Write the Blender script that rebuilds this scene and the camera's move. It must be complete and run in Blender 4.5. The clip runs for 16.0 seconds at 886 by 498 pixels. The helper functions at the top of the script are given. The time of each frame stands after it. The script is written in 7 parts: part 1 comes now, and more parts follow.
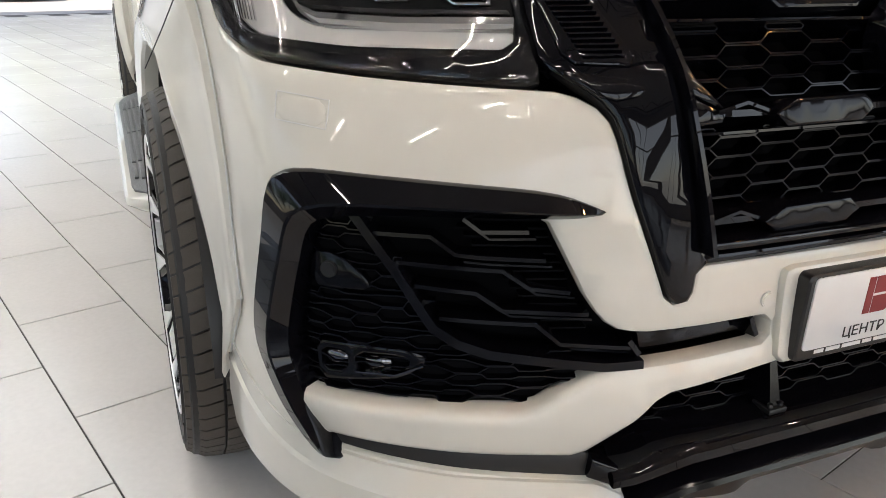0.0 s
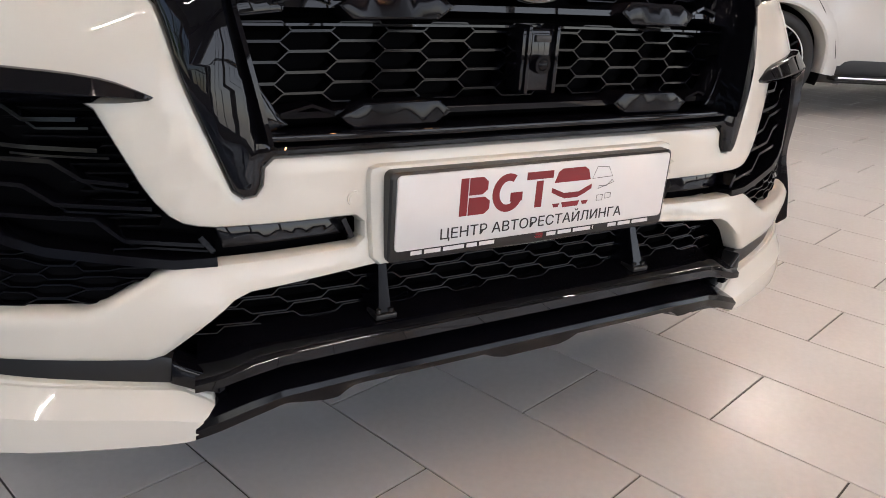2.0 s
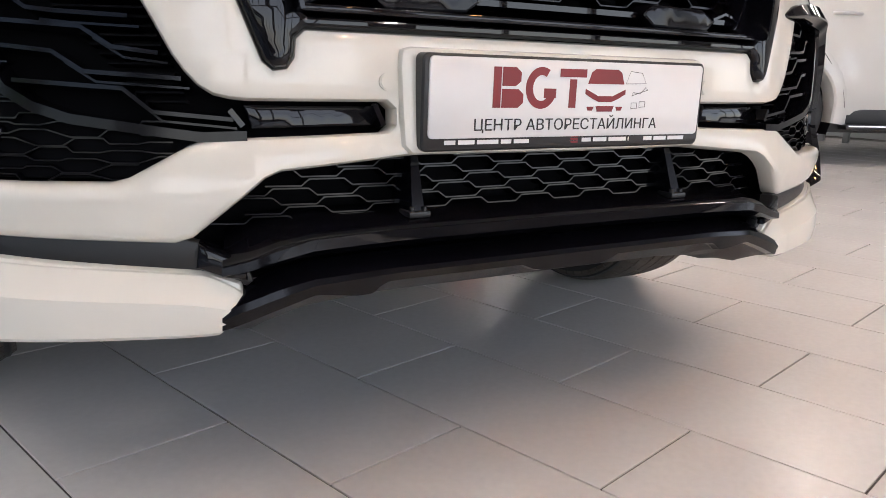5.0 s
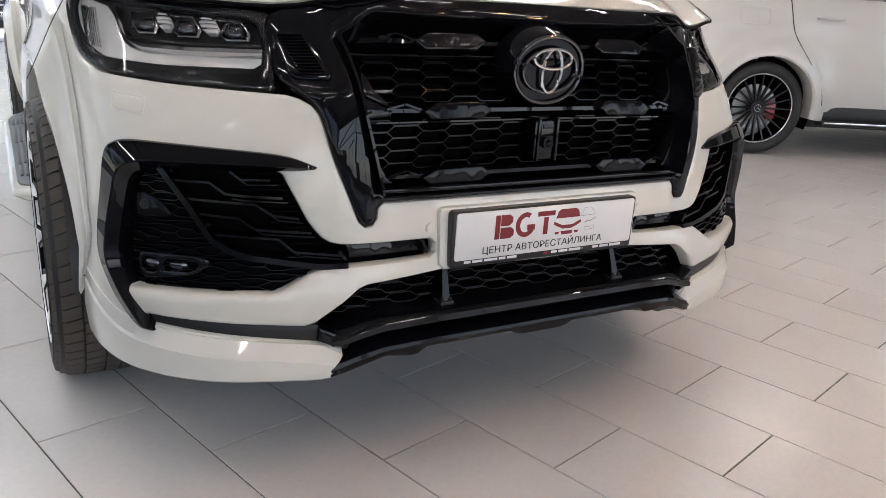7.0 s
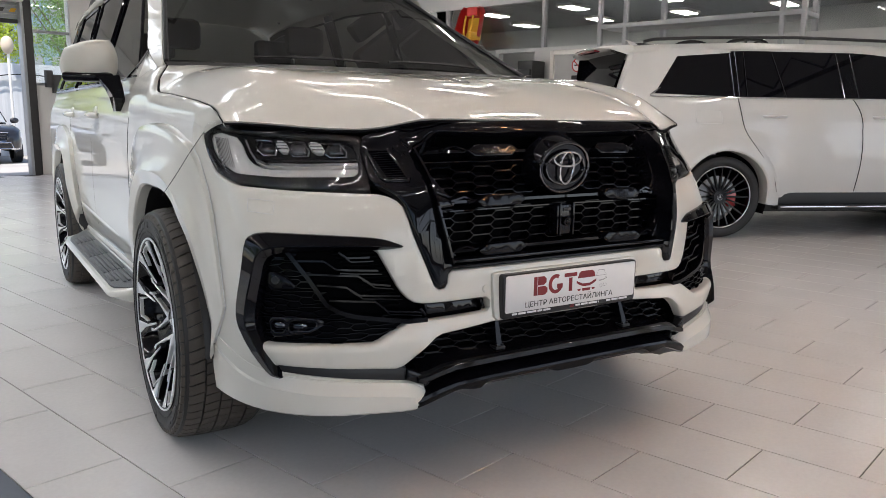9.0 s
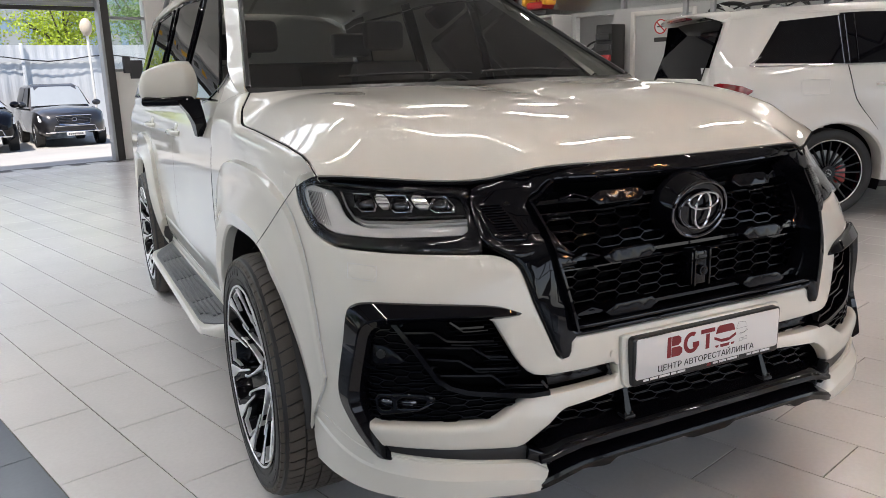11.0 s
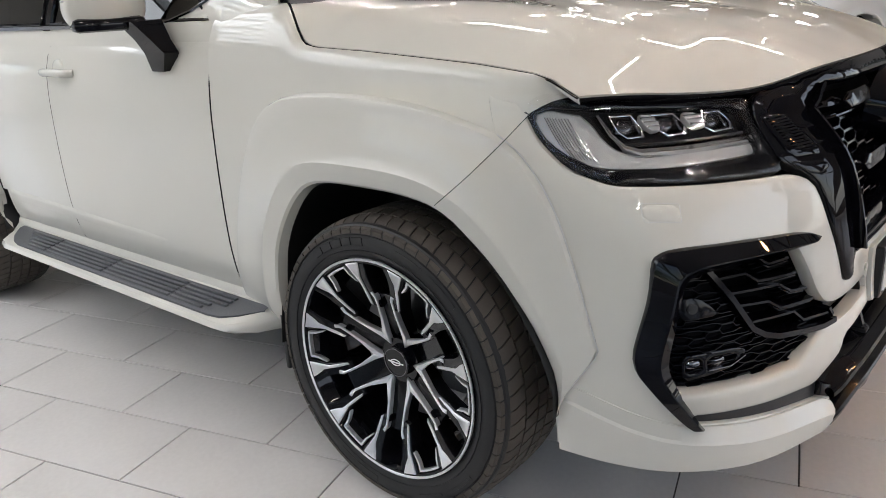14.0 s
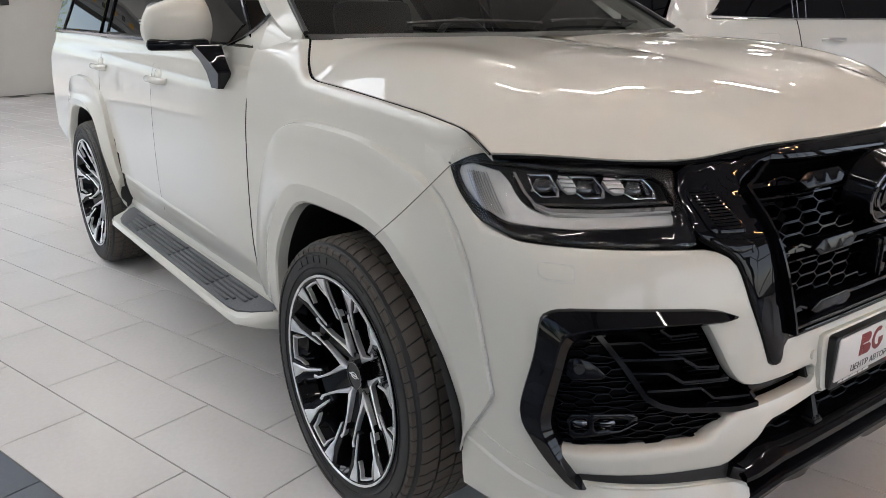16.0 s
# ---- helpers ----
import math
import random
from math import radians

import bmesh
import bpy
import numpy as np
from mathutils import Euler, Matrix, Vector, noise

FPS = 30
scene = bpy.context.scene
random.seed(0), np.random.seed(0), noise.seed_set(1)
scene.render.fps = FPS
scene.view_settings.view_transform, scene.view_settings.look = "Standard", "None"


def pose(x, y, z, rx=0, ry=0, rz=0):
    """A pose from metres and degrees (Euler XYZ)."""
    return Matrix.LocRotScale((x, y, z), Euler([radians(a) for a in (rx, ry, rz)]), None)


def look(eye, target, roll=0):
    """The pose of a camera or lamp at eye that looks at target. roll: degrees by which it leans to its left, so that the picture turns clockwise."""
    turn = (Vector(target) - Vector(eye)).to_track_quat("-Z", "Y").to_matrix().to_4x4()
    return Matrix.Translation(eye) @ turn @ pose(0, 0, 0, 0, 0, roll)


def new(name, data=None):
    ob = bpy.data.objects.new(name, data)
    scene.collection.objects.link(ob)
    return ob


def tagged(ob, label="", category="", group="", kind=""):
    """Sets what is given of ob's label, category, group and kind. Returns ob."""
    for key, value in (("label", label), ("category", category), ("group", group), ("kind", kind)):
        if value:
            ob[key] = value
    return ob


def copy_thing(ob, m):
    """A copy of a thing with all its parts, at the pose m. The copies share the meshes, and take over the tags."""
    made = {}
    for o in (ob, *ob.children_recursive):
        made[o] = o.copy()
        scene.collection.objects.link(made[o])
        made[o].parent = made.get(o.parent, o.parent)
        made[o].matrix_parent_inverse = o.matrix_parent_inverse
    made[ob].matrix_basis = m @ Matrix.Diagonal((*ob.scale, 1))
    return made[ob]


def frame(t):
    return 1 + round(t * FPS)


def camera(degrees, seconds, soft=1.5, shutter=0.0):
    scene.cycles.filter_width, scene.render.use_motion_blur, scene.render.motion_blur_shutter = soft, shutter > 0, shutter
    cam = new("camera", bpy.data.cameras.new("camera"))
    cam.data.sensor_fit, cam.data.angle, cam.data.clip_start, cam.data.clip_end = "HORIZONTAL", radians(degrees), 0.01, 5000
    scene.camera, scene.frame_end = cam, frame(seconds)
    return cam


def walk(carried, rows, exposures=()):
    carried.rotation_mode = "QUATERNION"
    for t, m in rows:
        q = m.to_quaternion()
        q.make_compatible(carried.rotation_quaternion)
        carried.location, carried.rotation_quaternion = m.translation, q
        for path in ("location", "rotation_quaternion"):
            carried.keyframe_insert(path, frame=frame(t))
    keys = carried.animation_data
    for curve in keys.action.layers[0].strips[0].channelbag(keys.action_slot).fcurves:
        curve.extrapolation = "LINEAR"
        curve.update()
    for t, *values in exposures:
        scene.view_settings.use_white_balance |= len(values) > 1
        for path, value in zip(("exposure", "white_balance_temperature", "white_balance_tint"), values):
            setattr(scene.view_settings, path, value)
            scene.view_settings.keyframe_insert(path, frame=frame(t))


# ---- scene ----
cam = camera(59.6, 16.0, soft=.8)
PATH = [
    (0, (-1.099, -1.632, 1.062), (-0.360, 0.083, 0.347), 1.4),
    (0.5, (-1.160, -1.564, 0.942), (-0.228, 0.076, 0.278), 2.4),
    (1, (-1.088, -1.682, 1.056), (-0.060, -0.123, 0.340), 2.1),
    (1.5, (-0.876, -1.805, 1.068), (0.172, -0.276, 0.319), 2.9),
    (2, (-0.734, -1.850, 0.937), (0.253, -0.253, 0.248), 3.7),
    (2.5, (-0.711, -1.875, 0.773), (0.267, -0.219, 0.225), 2.9),
    (3, (-0.735, -1.906, 0.640), (0.247, -0.219, 0.204), 1.8),
    (3.2, (-0.758, -1.914, 0.596), (0.224, -0.221, 0.185), 1.4),
    (5.5, (-0.777, -1.870, 0.704), (0.205, -0.200, 0.206), 2.1),
    (6, (-0.815, -1.936, 0.825), (0.146, -0.277, 0.255), 2.0),
    (6.5, (-0.943, -2.070, 1.013), (0.009, -0.425, 0.391), 3.3),
    (7, (-1.104, -2.349, 1.109), (-0.145, -0.705, 0.496), 3.6),
    (7.5, (-1.326, -2.596, 1.177), (-0.339, -0.950, 0.616), 2.7),
    (8, (-1.554, -2.721, 1.158), (-0.528, -1.071, 0.684), 1.2),
    (8.2, (-1.579, -2.723, 1.117), (-0.527, -1.073, 0.702), 1.0),
    (10.3, (-1.489, -2.622, 1.184), (-0.520, -0.902, 0.859), -0.5),
    (10.5, (-1.477, -2.591, 1.294), (-0.543, -0.861, 0.926), -1.5),
    (11, (-1.524, -2.409, 1.342), (-0.657, -0.661, 0.902), -1.9),
    (11.5, (-1.568, -2.117, 1.347), (-0.705, -0.379, 0.864), -2.1),
    (12, (-1.544, -1.820, 1.351), (-0.631, -0.121, 0.823), -2.6),
    (12.5, (-1.682, -1.559, 1.327), (-0.661, 0.061, 0.751), -3.4),
    (13, (-1.880, -1.336, 1.296), (-0.714, 0.173, 0.695), -3.7),
    (13.5, (-2.044, -1.353, 1.311), (-0.737, 0.026, 0.685), -3.8),
    (14, (-2.280, -1.279, 1.313), (-0.841, -0.042, 0.679), -3.3),
    (14.5, (-2.467, -1.144, 1.290), (-0.959, 0.017, 0.676), -1.8),
    (15, (-2.384, -1.232, 1.340), (-0.943, 0.011, 0.725), -0.7),
    (15.5, (-2.159, -1.473, 1.383), (-0.875, -0.063, 0.779), -0.0),
    (16, (-1.957, -1.729, 1.385), (-0.828, -0.187, 0.795), 0.1),
]
walk(cam, [(t, look(eye, target, roll)) for t, eye, target, roll in PATH],
     exposures=[(0, .94, 7050, 13), (1, .96, 7250, 16), (2, 1.06, 6900, 17), (3.2, 1.22, 6850, 17), (5.5, 1.20, 6700, 17), (6.5, 1.0, 6600, 15), (7.5, .62, 6550, 14), (8.2, .56, 6600, 14), (10.5, .60, 6600, 14), (11, .58, 6650, 14), (12.5, .58, 6700, 14), (14.5, .74, 6700, 14), (16, .55, 6650, 14)])

# ---- light ----
world = bpy.data.worlds.new("world")
scene.world = world
world.use_nodes = True
wn = world.node_tree.nodes
sky = wn.new("ShaderNodeTexSky")
sky.sky_type, sky.sun_disc, sky.sun_elevation, sky.sun_rotation = "NISHITA", False, radians(52), radians(-60)
world.node_tree.links.new(sky.outputs[0], wn["Background"].inputs[0])
wn["Background"].inputs[1].default_value = 0.15
sun = new("sun", bpy.data.lights.new("sun", "SUN"))
sun.data.energy, sun.data.angle, sun.data.color = 5.0, radians(0.6), (1, .95, .88)
sun.matrix_world = look((0, 0, 30), (7, 9, 12.5))


# ---- materials ----
def mat(name, color, rough=.5, metal=0.0, coat=0.0, bump=0.0, scale=40.0, vary=0.0, spec=.5, emit=0.0, alpha=0.0, vscale=3.0, stretch=None):
    """A principled material with two scales of variation: vary (colour, roughness) and bump (fine relief)."""
    m = bpy.data.materials.new(name)
    m.use_nodes = True
    nt = m.node_tree
    b = nt.nodes["Principled BSDF"]
    b.inputs["Base Color"].default_value = (*color, 1)
    b.inputs["Roughness"].default_value = rough
    b.inputs["Metallic"].default_value = metal
    b.inputs["Coat Weight"].default_value = coat
    b.inputs["Coat Roughness"].default_value = .02
    b.inputs["Specular IOR Level"].default_value = spec
    b.inputs["Transmission Weight"].default_value = alpha
    if emit:
        b.inputs["Emission Color"].default_value = (*color, 1)
        b.inputs["Emission Strength"].default_value = emit
    co = nt.nodes.new("ShaderNodeTexCoord")
    src = co.outputs["Object"]
    if stretch:
        mp = nt.nodes.new("ShaderNodeMapping")
        mp.inputs["Scale"].default_value = stretch
        nt.links.new(src, mp.inputs[0])
        src = mp.outputs[0]
    if vary:
        n1 = nt.nodes.new("ShaderNodeTexNoise")
        n1.inputs["Scale"].default_value, n1.inputs["Detail"].default_value = vscale, 5
        n2 = nt.nodes.new("ShaderNodeTexNoise")
        n2.inputs["Scale"].default_value, n2.inputs["Detail"].default_value = scale, 3
        mx = nt.nodes.new("ShaderNodeMath")
        mx.operation = "MULTIPLY_ADD"
        mx.inputs[1].default_value = .5
        nt.links.new(src, n1.inputs[0])
        nt.links.new(src, n2.inputs[0])
        nt.links.new(n2.outputs[0], mx.inputs[0])
        nt.links.new(n1.outputs[0], mx.inputs[2])
        r = nt.nodes.new("ShaderNodeMapRange")
        r.inputs[1].default_value, r.inputs[2].default_value = .45, 1.05
        r.inputs[3].default_value, r.inputs[4].default_value = 1 - vary, 1 + vary
        nt.links.new(mx.outputs[0], r.inputs[0])
        v = nt.nodes.new("ShaderNodeVectorMath")
        v.operation = "SCALE"
        v.inputs[0].default_value = color
        nt.links.new(r.outputs[0], v.inputs[3])
        nt.links.new(v.outputs[0], b.inputs["Base Color"])
        rr = nt.nodes.new("ShaderNodeMath")
        rr.operation = "MULTIPLY"
        rr.inputs[1].default_value = rough
        nt.links.new(r.outputs[0], rr.inputs[0])
        nt.links.new(rr.outputs[0], b.inputs["Roughness"])
    if bump:
        n3 = nt.nodes.new("ShaderNodeTexNoise")
        n3.inputs["Scale"].default_value, n3.inputs["Detail"].default_value = scale * 2, 4
        nt.links.new(src, n3.inputs[0])
        bp = nt.nodes.new("ShaderNodeBump")
        bp.inputs["Strength"].default_value, bp.inputs["Distance"].default_value = bump, .002
        nt.links.new(n3.outputs[0], bp.inputs["Height"])
        nt.links.new(bp.outputs[0], b.inputs["Normal"])
    return m


M_WHITE = mat("pearl_white_paint", (.645, .625, .562), .5, 0, 1, vary=.015, scale=900, vscale=2)
M_WHITE2 = mat("cool_white_paint", (.60, .592, .572), .5, 0, 1, vary=.015, scale=900, vscale=2)
M_BLACK = mat("gloss_black", (.003, .003, .0045), .3, 0, .7, vary=.05, scale=300, spec=0.0)
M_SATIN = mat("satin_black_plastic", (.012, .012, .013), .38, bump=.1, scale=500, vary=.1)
M_SPOKE = mat("black_wheel_paint", (.004, .004, .005), .09, vary=.05, scale=300, spec=.28)
M_PAD = mat("grey_step_rubber", (.085, .088, .095), .42, bump=.2, scale=600, vary=.12)
M_PLAST = mat("grained_grey_plastic", (.035, .036, .038), .55, bump=.25, scale=600, vary=.12)
# near-black that puts the shade of gaps, recesses and undersides into the colour
M_DARK = mat("unlit_black", (.003, .003, .004), .8, vary=.1, spec=.08)
M_CHROME = mat("chrome", (.75, .75, .76), .06, 1, vary=.05, scale=200)
M_SMOKE = mat("smoked_chrome", (.16, .16, .17), .09, 1, vary=.05, scale=200)
M_ALU = mat("machined_alloy", (.78, .78, .79), .30, .75, bump=.05, scale=700, vary=.08, stretch=(1, 1, 1))
M_RUBBER = mat("tyre_rubber", (.011, .011, .0115), .55, bump=.12, scale=260, vary=.18)
M_TREAD = mat("tread_rubber", (.066, .055, .045), .7, bump=.3, scale=200, vary=.25)
M_GUIDE = mat("light_guide", (.70, .70, .69), .25, coat=.6, vary=.05)
M_MESH = mat("gloss_black_mesh", (.0025, .0025, .004), .13, vary=.1, scale=300, spec=.25)
M_PLATE = mat("plate_white", (.68, .675, .67), .3, vary=.03)
M_INKRED = mat("dark_red_ink", (.20, .008, .012), .4, vary=.04)
M_INK = mat("black_ink", (.012, .01, .01), .4, vary=.04)
M_INKWHITE = mat("white_ink", (.7, .7, .7), .4, vary=.04)
M_TAIL = mat("red_lens", (.16, .003, .006), .08, coat=1, vary=.1)
M_CALIPER = mat("red_paint", (.45, .01, .012), .3, coat=.6, vary=.08)
M_STEEL = mat("brake_steel", (.30, .30, .31), .3, 1, bump=.05, vary=.1)


def glass(name, tint, rough=0.0):
    m = bpy.data.materials.new(name)
    m.use_nodes = True
    nt = m.node_tree
    nt.nodes.remove(nt.nodes["Principled BSDF"])
    out = nt.nodes["Material Output"]
    tr, gl, mx, fr = (nt.nodes.new(k) for k in ("ShaderNodeBsdfTransparent", "ShaderNodeBsdfGlossy", "ShaderNodeMixShader", "ShaderNodeFresnel"))
    tr.inputs[0].default_value = (*tint, 1)
    gl.inputs["Roughness"].default_value = rough
    fr.inputs[0].default_value = 1.5
    nt.links.new(fr.outputs[0], mx.inputs[0])
    nt.links.new(tr.outputs[0], mx.inputs[1])
    nt.links.new(gl.outputs[0], mx.inputs[2])
    nt.links.new(mx.outputs[0], out.inputs[0])
    return m


M_GLASS = glass("clear_glass", (.93, .95, .94))
M_TINT = glass("tinted_glass", (.045, .048, .048))
M_SCREEN = glass("windscreen_glass", (.42, .45, .44))
M_LAMPGLASS = glass("lamp_glass", (.97, .97, .97))


# ---- mesh helpers ----
def thing(name, label, category, at=(0, 0, 0), group="", kind=""):
    e = new(name)
    e.empty_display_size = .1
    e.location = at
    return tagged(e, label, category, group, kind)


def part(name, bm, material, parent=None, label="", smooth=40):
    me = bpy.data.meshes.new(name)
    bmesh.ops.recalc_face_normals(bm, faces=bm.faces) if smooth >= 0 else None
    bm.to_mesh(me)
    bm.free()
    me.materials.append(material)
    if smooth > 0:
        me.polygons.foreach_set("use_smooth", [True] * len(me.polygons))
        me.set_sharp_from_angle(angle=radians(smooth))
    ob = new(name, me)
    if parent:
        ob.parent = parent
    if label:
        ob["label"] = label
    return ob


def box(bm, x0, y0, z0, x1, y1, z1, bevel=0.0, m=None):
    vs = [bm.verts.new((x, y, z)) for x in (x0, x1) for y in (y0, y1) for z in (z0, z1)]
    fs = [bm.faces.new([vs[i] for i in q]) for q in ((0, 1, 3, 2), (4, 6, 7, 5), (0, 4, 5, 1), (2, 3, 7, 6), (0, 2, 6, 4), (1, 5, 7, 3))]
    if bevel:
        es = list({e for f in fs for e in f.edges})
        r = bmesh.ops.bevel(bm, geom=es, offset=bevel, segments=2, affect="EDGES", profile=.5)
        vs = list({v for f in r["faces"] for v in f.verts} | {v for v in vs if v.is_valid})
    if m is not None:
        bmesh.ops.transform(bm, matrix=m, verts=vs)
    return vs


def cyl(bm, r, d, m, seg=24, r2=None):
    return bmesh.ops.create_cone(bm, cap_ends=True, segments=seg, radius1=r, radius2=r if r2 is None else r2, depth=d, matrix=m)["verts"]


def loft(bm, rings, closed=False, caps=False):
    """Quads between rings of equal length."""
    vv = [[bm.verts.new(p) for p in r] for r in rings]
    for a, b in zip(vv, vv[1:]):
        n = len(a)
        for i in range(n if closed else n - 1):
            j = (i + 1) % n
            try:
                bm.faces.new((a[i], a[j], b[j], b[i]))
            except ValueError:
                pass
    if caps:
        for r in (vv[0], vv[-1]):
            bm.faces.new(r)
    return vv


def sweep(bm, pts, r, seg=8, closed=False):
    """A round tube along a line."""
    pts = [Vector(p) for p in pts]
    rings = []
    n = len(pts)
    up0 = Vector((0, 0, 1))
    for i, p in enumerate(pts):
        t = (pts[(i + 1) % n if closed else min(i + 1, n - 1)] - pts[(i - 1) % n if closed else max(i - 1, 0)]).normalized()
        a = t.cross(up0 if abs(t.z) < .95 else Vector((1, 0, 0))).normalized()
        b = a.cross(t)
        rings.append([p + r * (math.cos(2 * math.pi * k / seg) * a + math.sin(2 * math.pi * k / seg) * b) for k in range(seg)])
    if closed:
        rings.append(rings[0])
    loft(bm, rings, closed=True, caps=not closed)


def revolve(bm, prof, seg=48, axis="x"):
    """A profile of (along the axis, radius) turned about the axis."""
    rings = []
    for k in range(seg):
        a = 2 * math.pi * k / seg
        rings.append([(p, r * math.cos(a), r * math.sin(a)) if axis == "x" else (r * math.cos(a), r * math.sin(a), p) for p, r in prof])
    rings.append(rings[0])
    loft(bm, rings)
    bmesh.ops.remove_doubles(bm, verts=bm.verts, dist=1e-5)


def curve(v, t):
    """A smooth curve through the values v, at t in stations."""
    n = len(v)
    i = min(max(int(t), 0), n - 2)
    f = t - i
    b, c = v[i], v[i + 1]
    a = v[i - 1] if i > 0 else 2 * b - c
    d = v[i + 2] if i < n - 2 else 2 * c - b
    return .5 * (2 * b + (c - a) * f + (2 * a - 5 * b + 4 * c - d) * f * f + (3 * b - a - 3 * c + d) * f ** 3)


def lerp(a, b, f):
    return a + (b - a) * f


def lerp_table(xs, ys, x):
    return float(np.interp(x, xs, ys))


# ---- the car's front as one surface: station u (0 in the middle, 7 on the side), height z, and a lift h off it ----
LEVELS = (.20, .40, .60, .77, .91, 1.04, 1.12)
PLAN_X = [
    (0, .30, .45, .57, .76, .890, .950, .978), (0, .30, .45, .56, .75, .892, .955, .980), (0, .30, .45, .56, .75, .90, .952, .975),
    (0, .30, .45, .56, .75, .895, .945, .970), (0, .30, .45, .55, .76, .90, .950, .972), (0, .30, .45, .61, .78, .905, .955, .972),
    (0, .30, .45, .61, .78, .905, .945, .962),
]
PLAN_Y = [
    (-.945, -.942, -.930, -.90, -.835, -.725, -.59, -.40), (-.942, -.939, -.928, -.90, -.83, -.725, -.59, -.40),
    (-.920, -.918, -.912, -.887, -.815, -.715, -.58, -.37), (-.915, -.912, -.900, -.868, -.785, -.69, -.58, -.34),
    (-.905, -.895, -.87, -.83, -.72, -.605, -.50, -.33), (-.860, -.84, -.79, -.72, -.60, -.49, -.40, -.30),
    (-.800, -.79, -.74, -.66, -.55, -.45, -.37, -.28),
]
S_U = [i * .05 for i in range(141)]
S_L = [0.0]
for i in range(140):
    ax, ay = curve(PLAN_X[2], S_U[i]), curve(PLAN_Y[2], S_U[i])
    bx, by = curve(PLAN_X[2], S_U[i + 1]), curve(PLAN_Y[2], S_U[i + 1])
    S_L.append(S_L[-1] + math.hypot(bx - ax, by - ay))


def s_of(u):
    return math.copysign(lerp_table(S_U, S_L, abs(u)), u)


def surf(s, z):
    u = lerp_table(S_L, S_U, abs(s))
    z = min(max(z, .16), 1.16)
    i = max([0] + [k for k in range(6) if z >= LEVELS[k]])
    t = i + (z - LEVELS[i]) / (LEVELS[i + 1] - LEVELS[i])
    lo = max(i - 1, 0)
    near = range(lo, min(i + 3, 7))
    xs, ys = [curve(PLAN_X[k], u) for k in near], [curve(PLAN_Y[k], u) for k in near]
    x, y = curve(xs, t - lo), curve(ys, t - lo)
    return Vector((-math.copysign(x, s) if s else 0.0, y, z))


SURF = {}


def front(s, z, h=0.0):
    key = (round(s, 5), round(z, 5))
    if key not in SURF:
        p, e = surf(s, z), .004
        n = (surf(s + e, z) - surf(s - e, z)).cross(surf(s, z + e) - surf(s, z - e)).normalized()
        SURF[key] = (p, -n if n.y > 0 and abs(s) < .95 or n.x * p.x < 0 and abs(s) >= .95 else n)
    p, n = SURF[key]
    return p + n * h


def dense(poly, step=.02, rounds=0, close=True):
    pts = [Vector((s_of(u), z)) for u, z in poly]
    for _ in range(rounds):
        out = []
        n = len(pts)
        for i in range(n if close else n - 1):
            a, b = pts[i], pts[(i + 1) % n]
            q = min(.25, .012 / max((b - a).length, 1e-6))
            out += [a.lerp(b, q), a.lerp(b, 1 - q)]
        pts = out if close else [pts[0]] + out + [pts[-1]]
    out = []
    n = len(pts)
    for i in range(n if close else n - 1):
        a, b = pts[i], pts[(i + 1) % n]
        k = max(1, math.ceil((b - a).length / step))
        out += [a.lerp(b, j / k) for j in range(k)]
    return out if close else out + [pts[-1]]


def mirrored(half):
    """A closed outline over both sides from its half, which begins and ends in the middle."""
    return list(half) + [(-u, z) for u, z in reversed(half) if u != 0]


def area2(p):
    return sum(a.x * b.y - b.x * a.y for a, b in zip(p, p[1:] + p[:1])) / 2


def inset(p, r):
    out, n = [], len(p)
    for i in range(n):
        d1, d2 = (p[i] - p[i - 1]).normalized(), (p[(i + 1) % n] - p[i]).normalized()
        m = Vector((-d1.y - d2.y, d1.x + d2.x))
        k = max(m.length, .8)
        out.append(p[i] + m / k * r * (2 / k if k > 1.2 else 1.4))
    return out


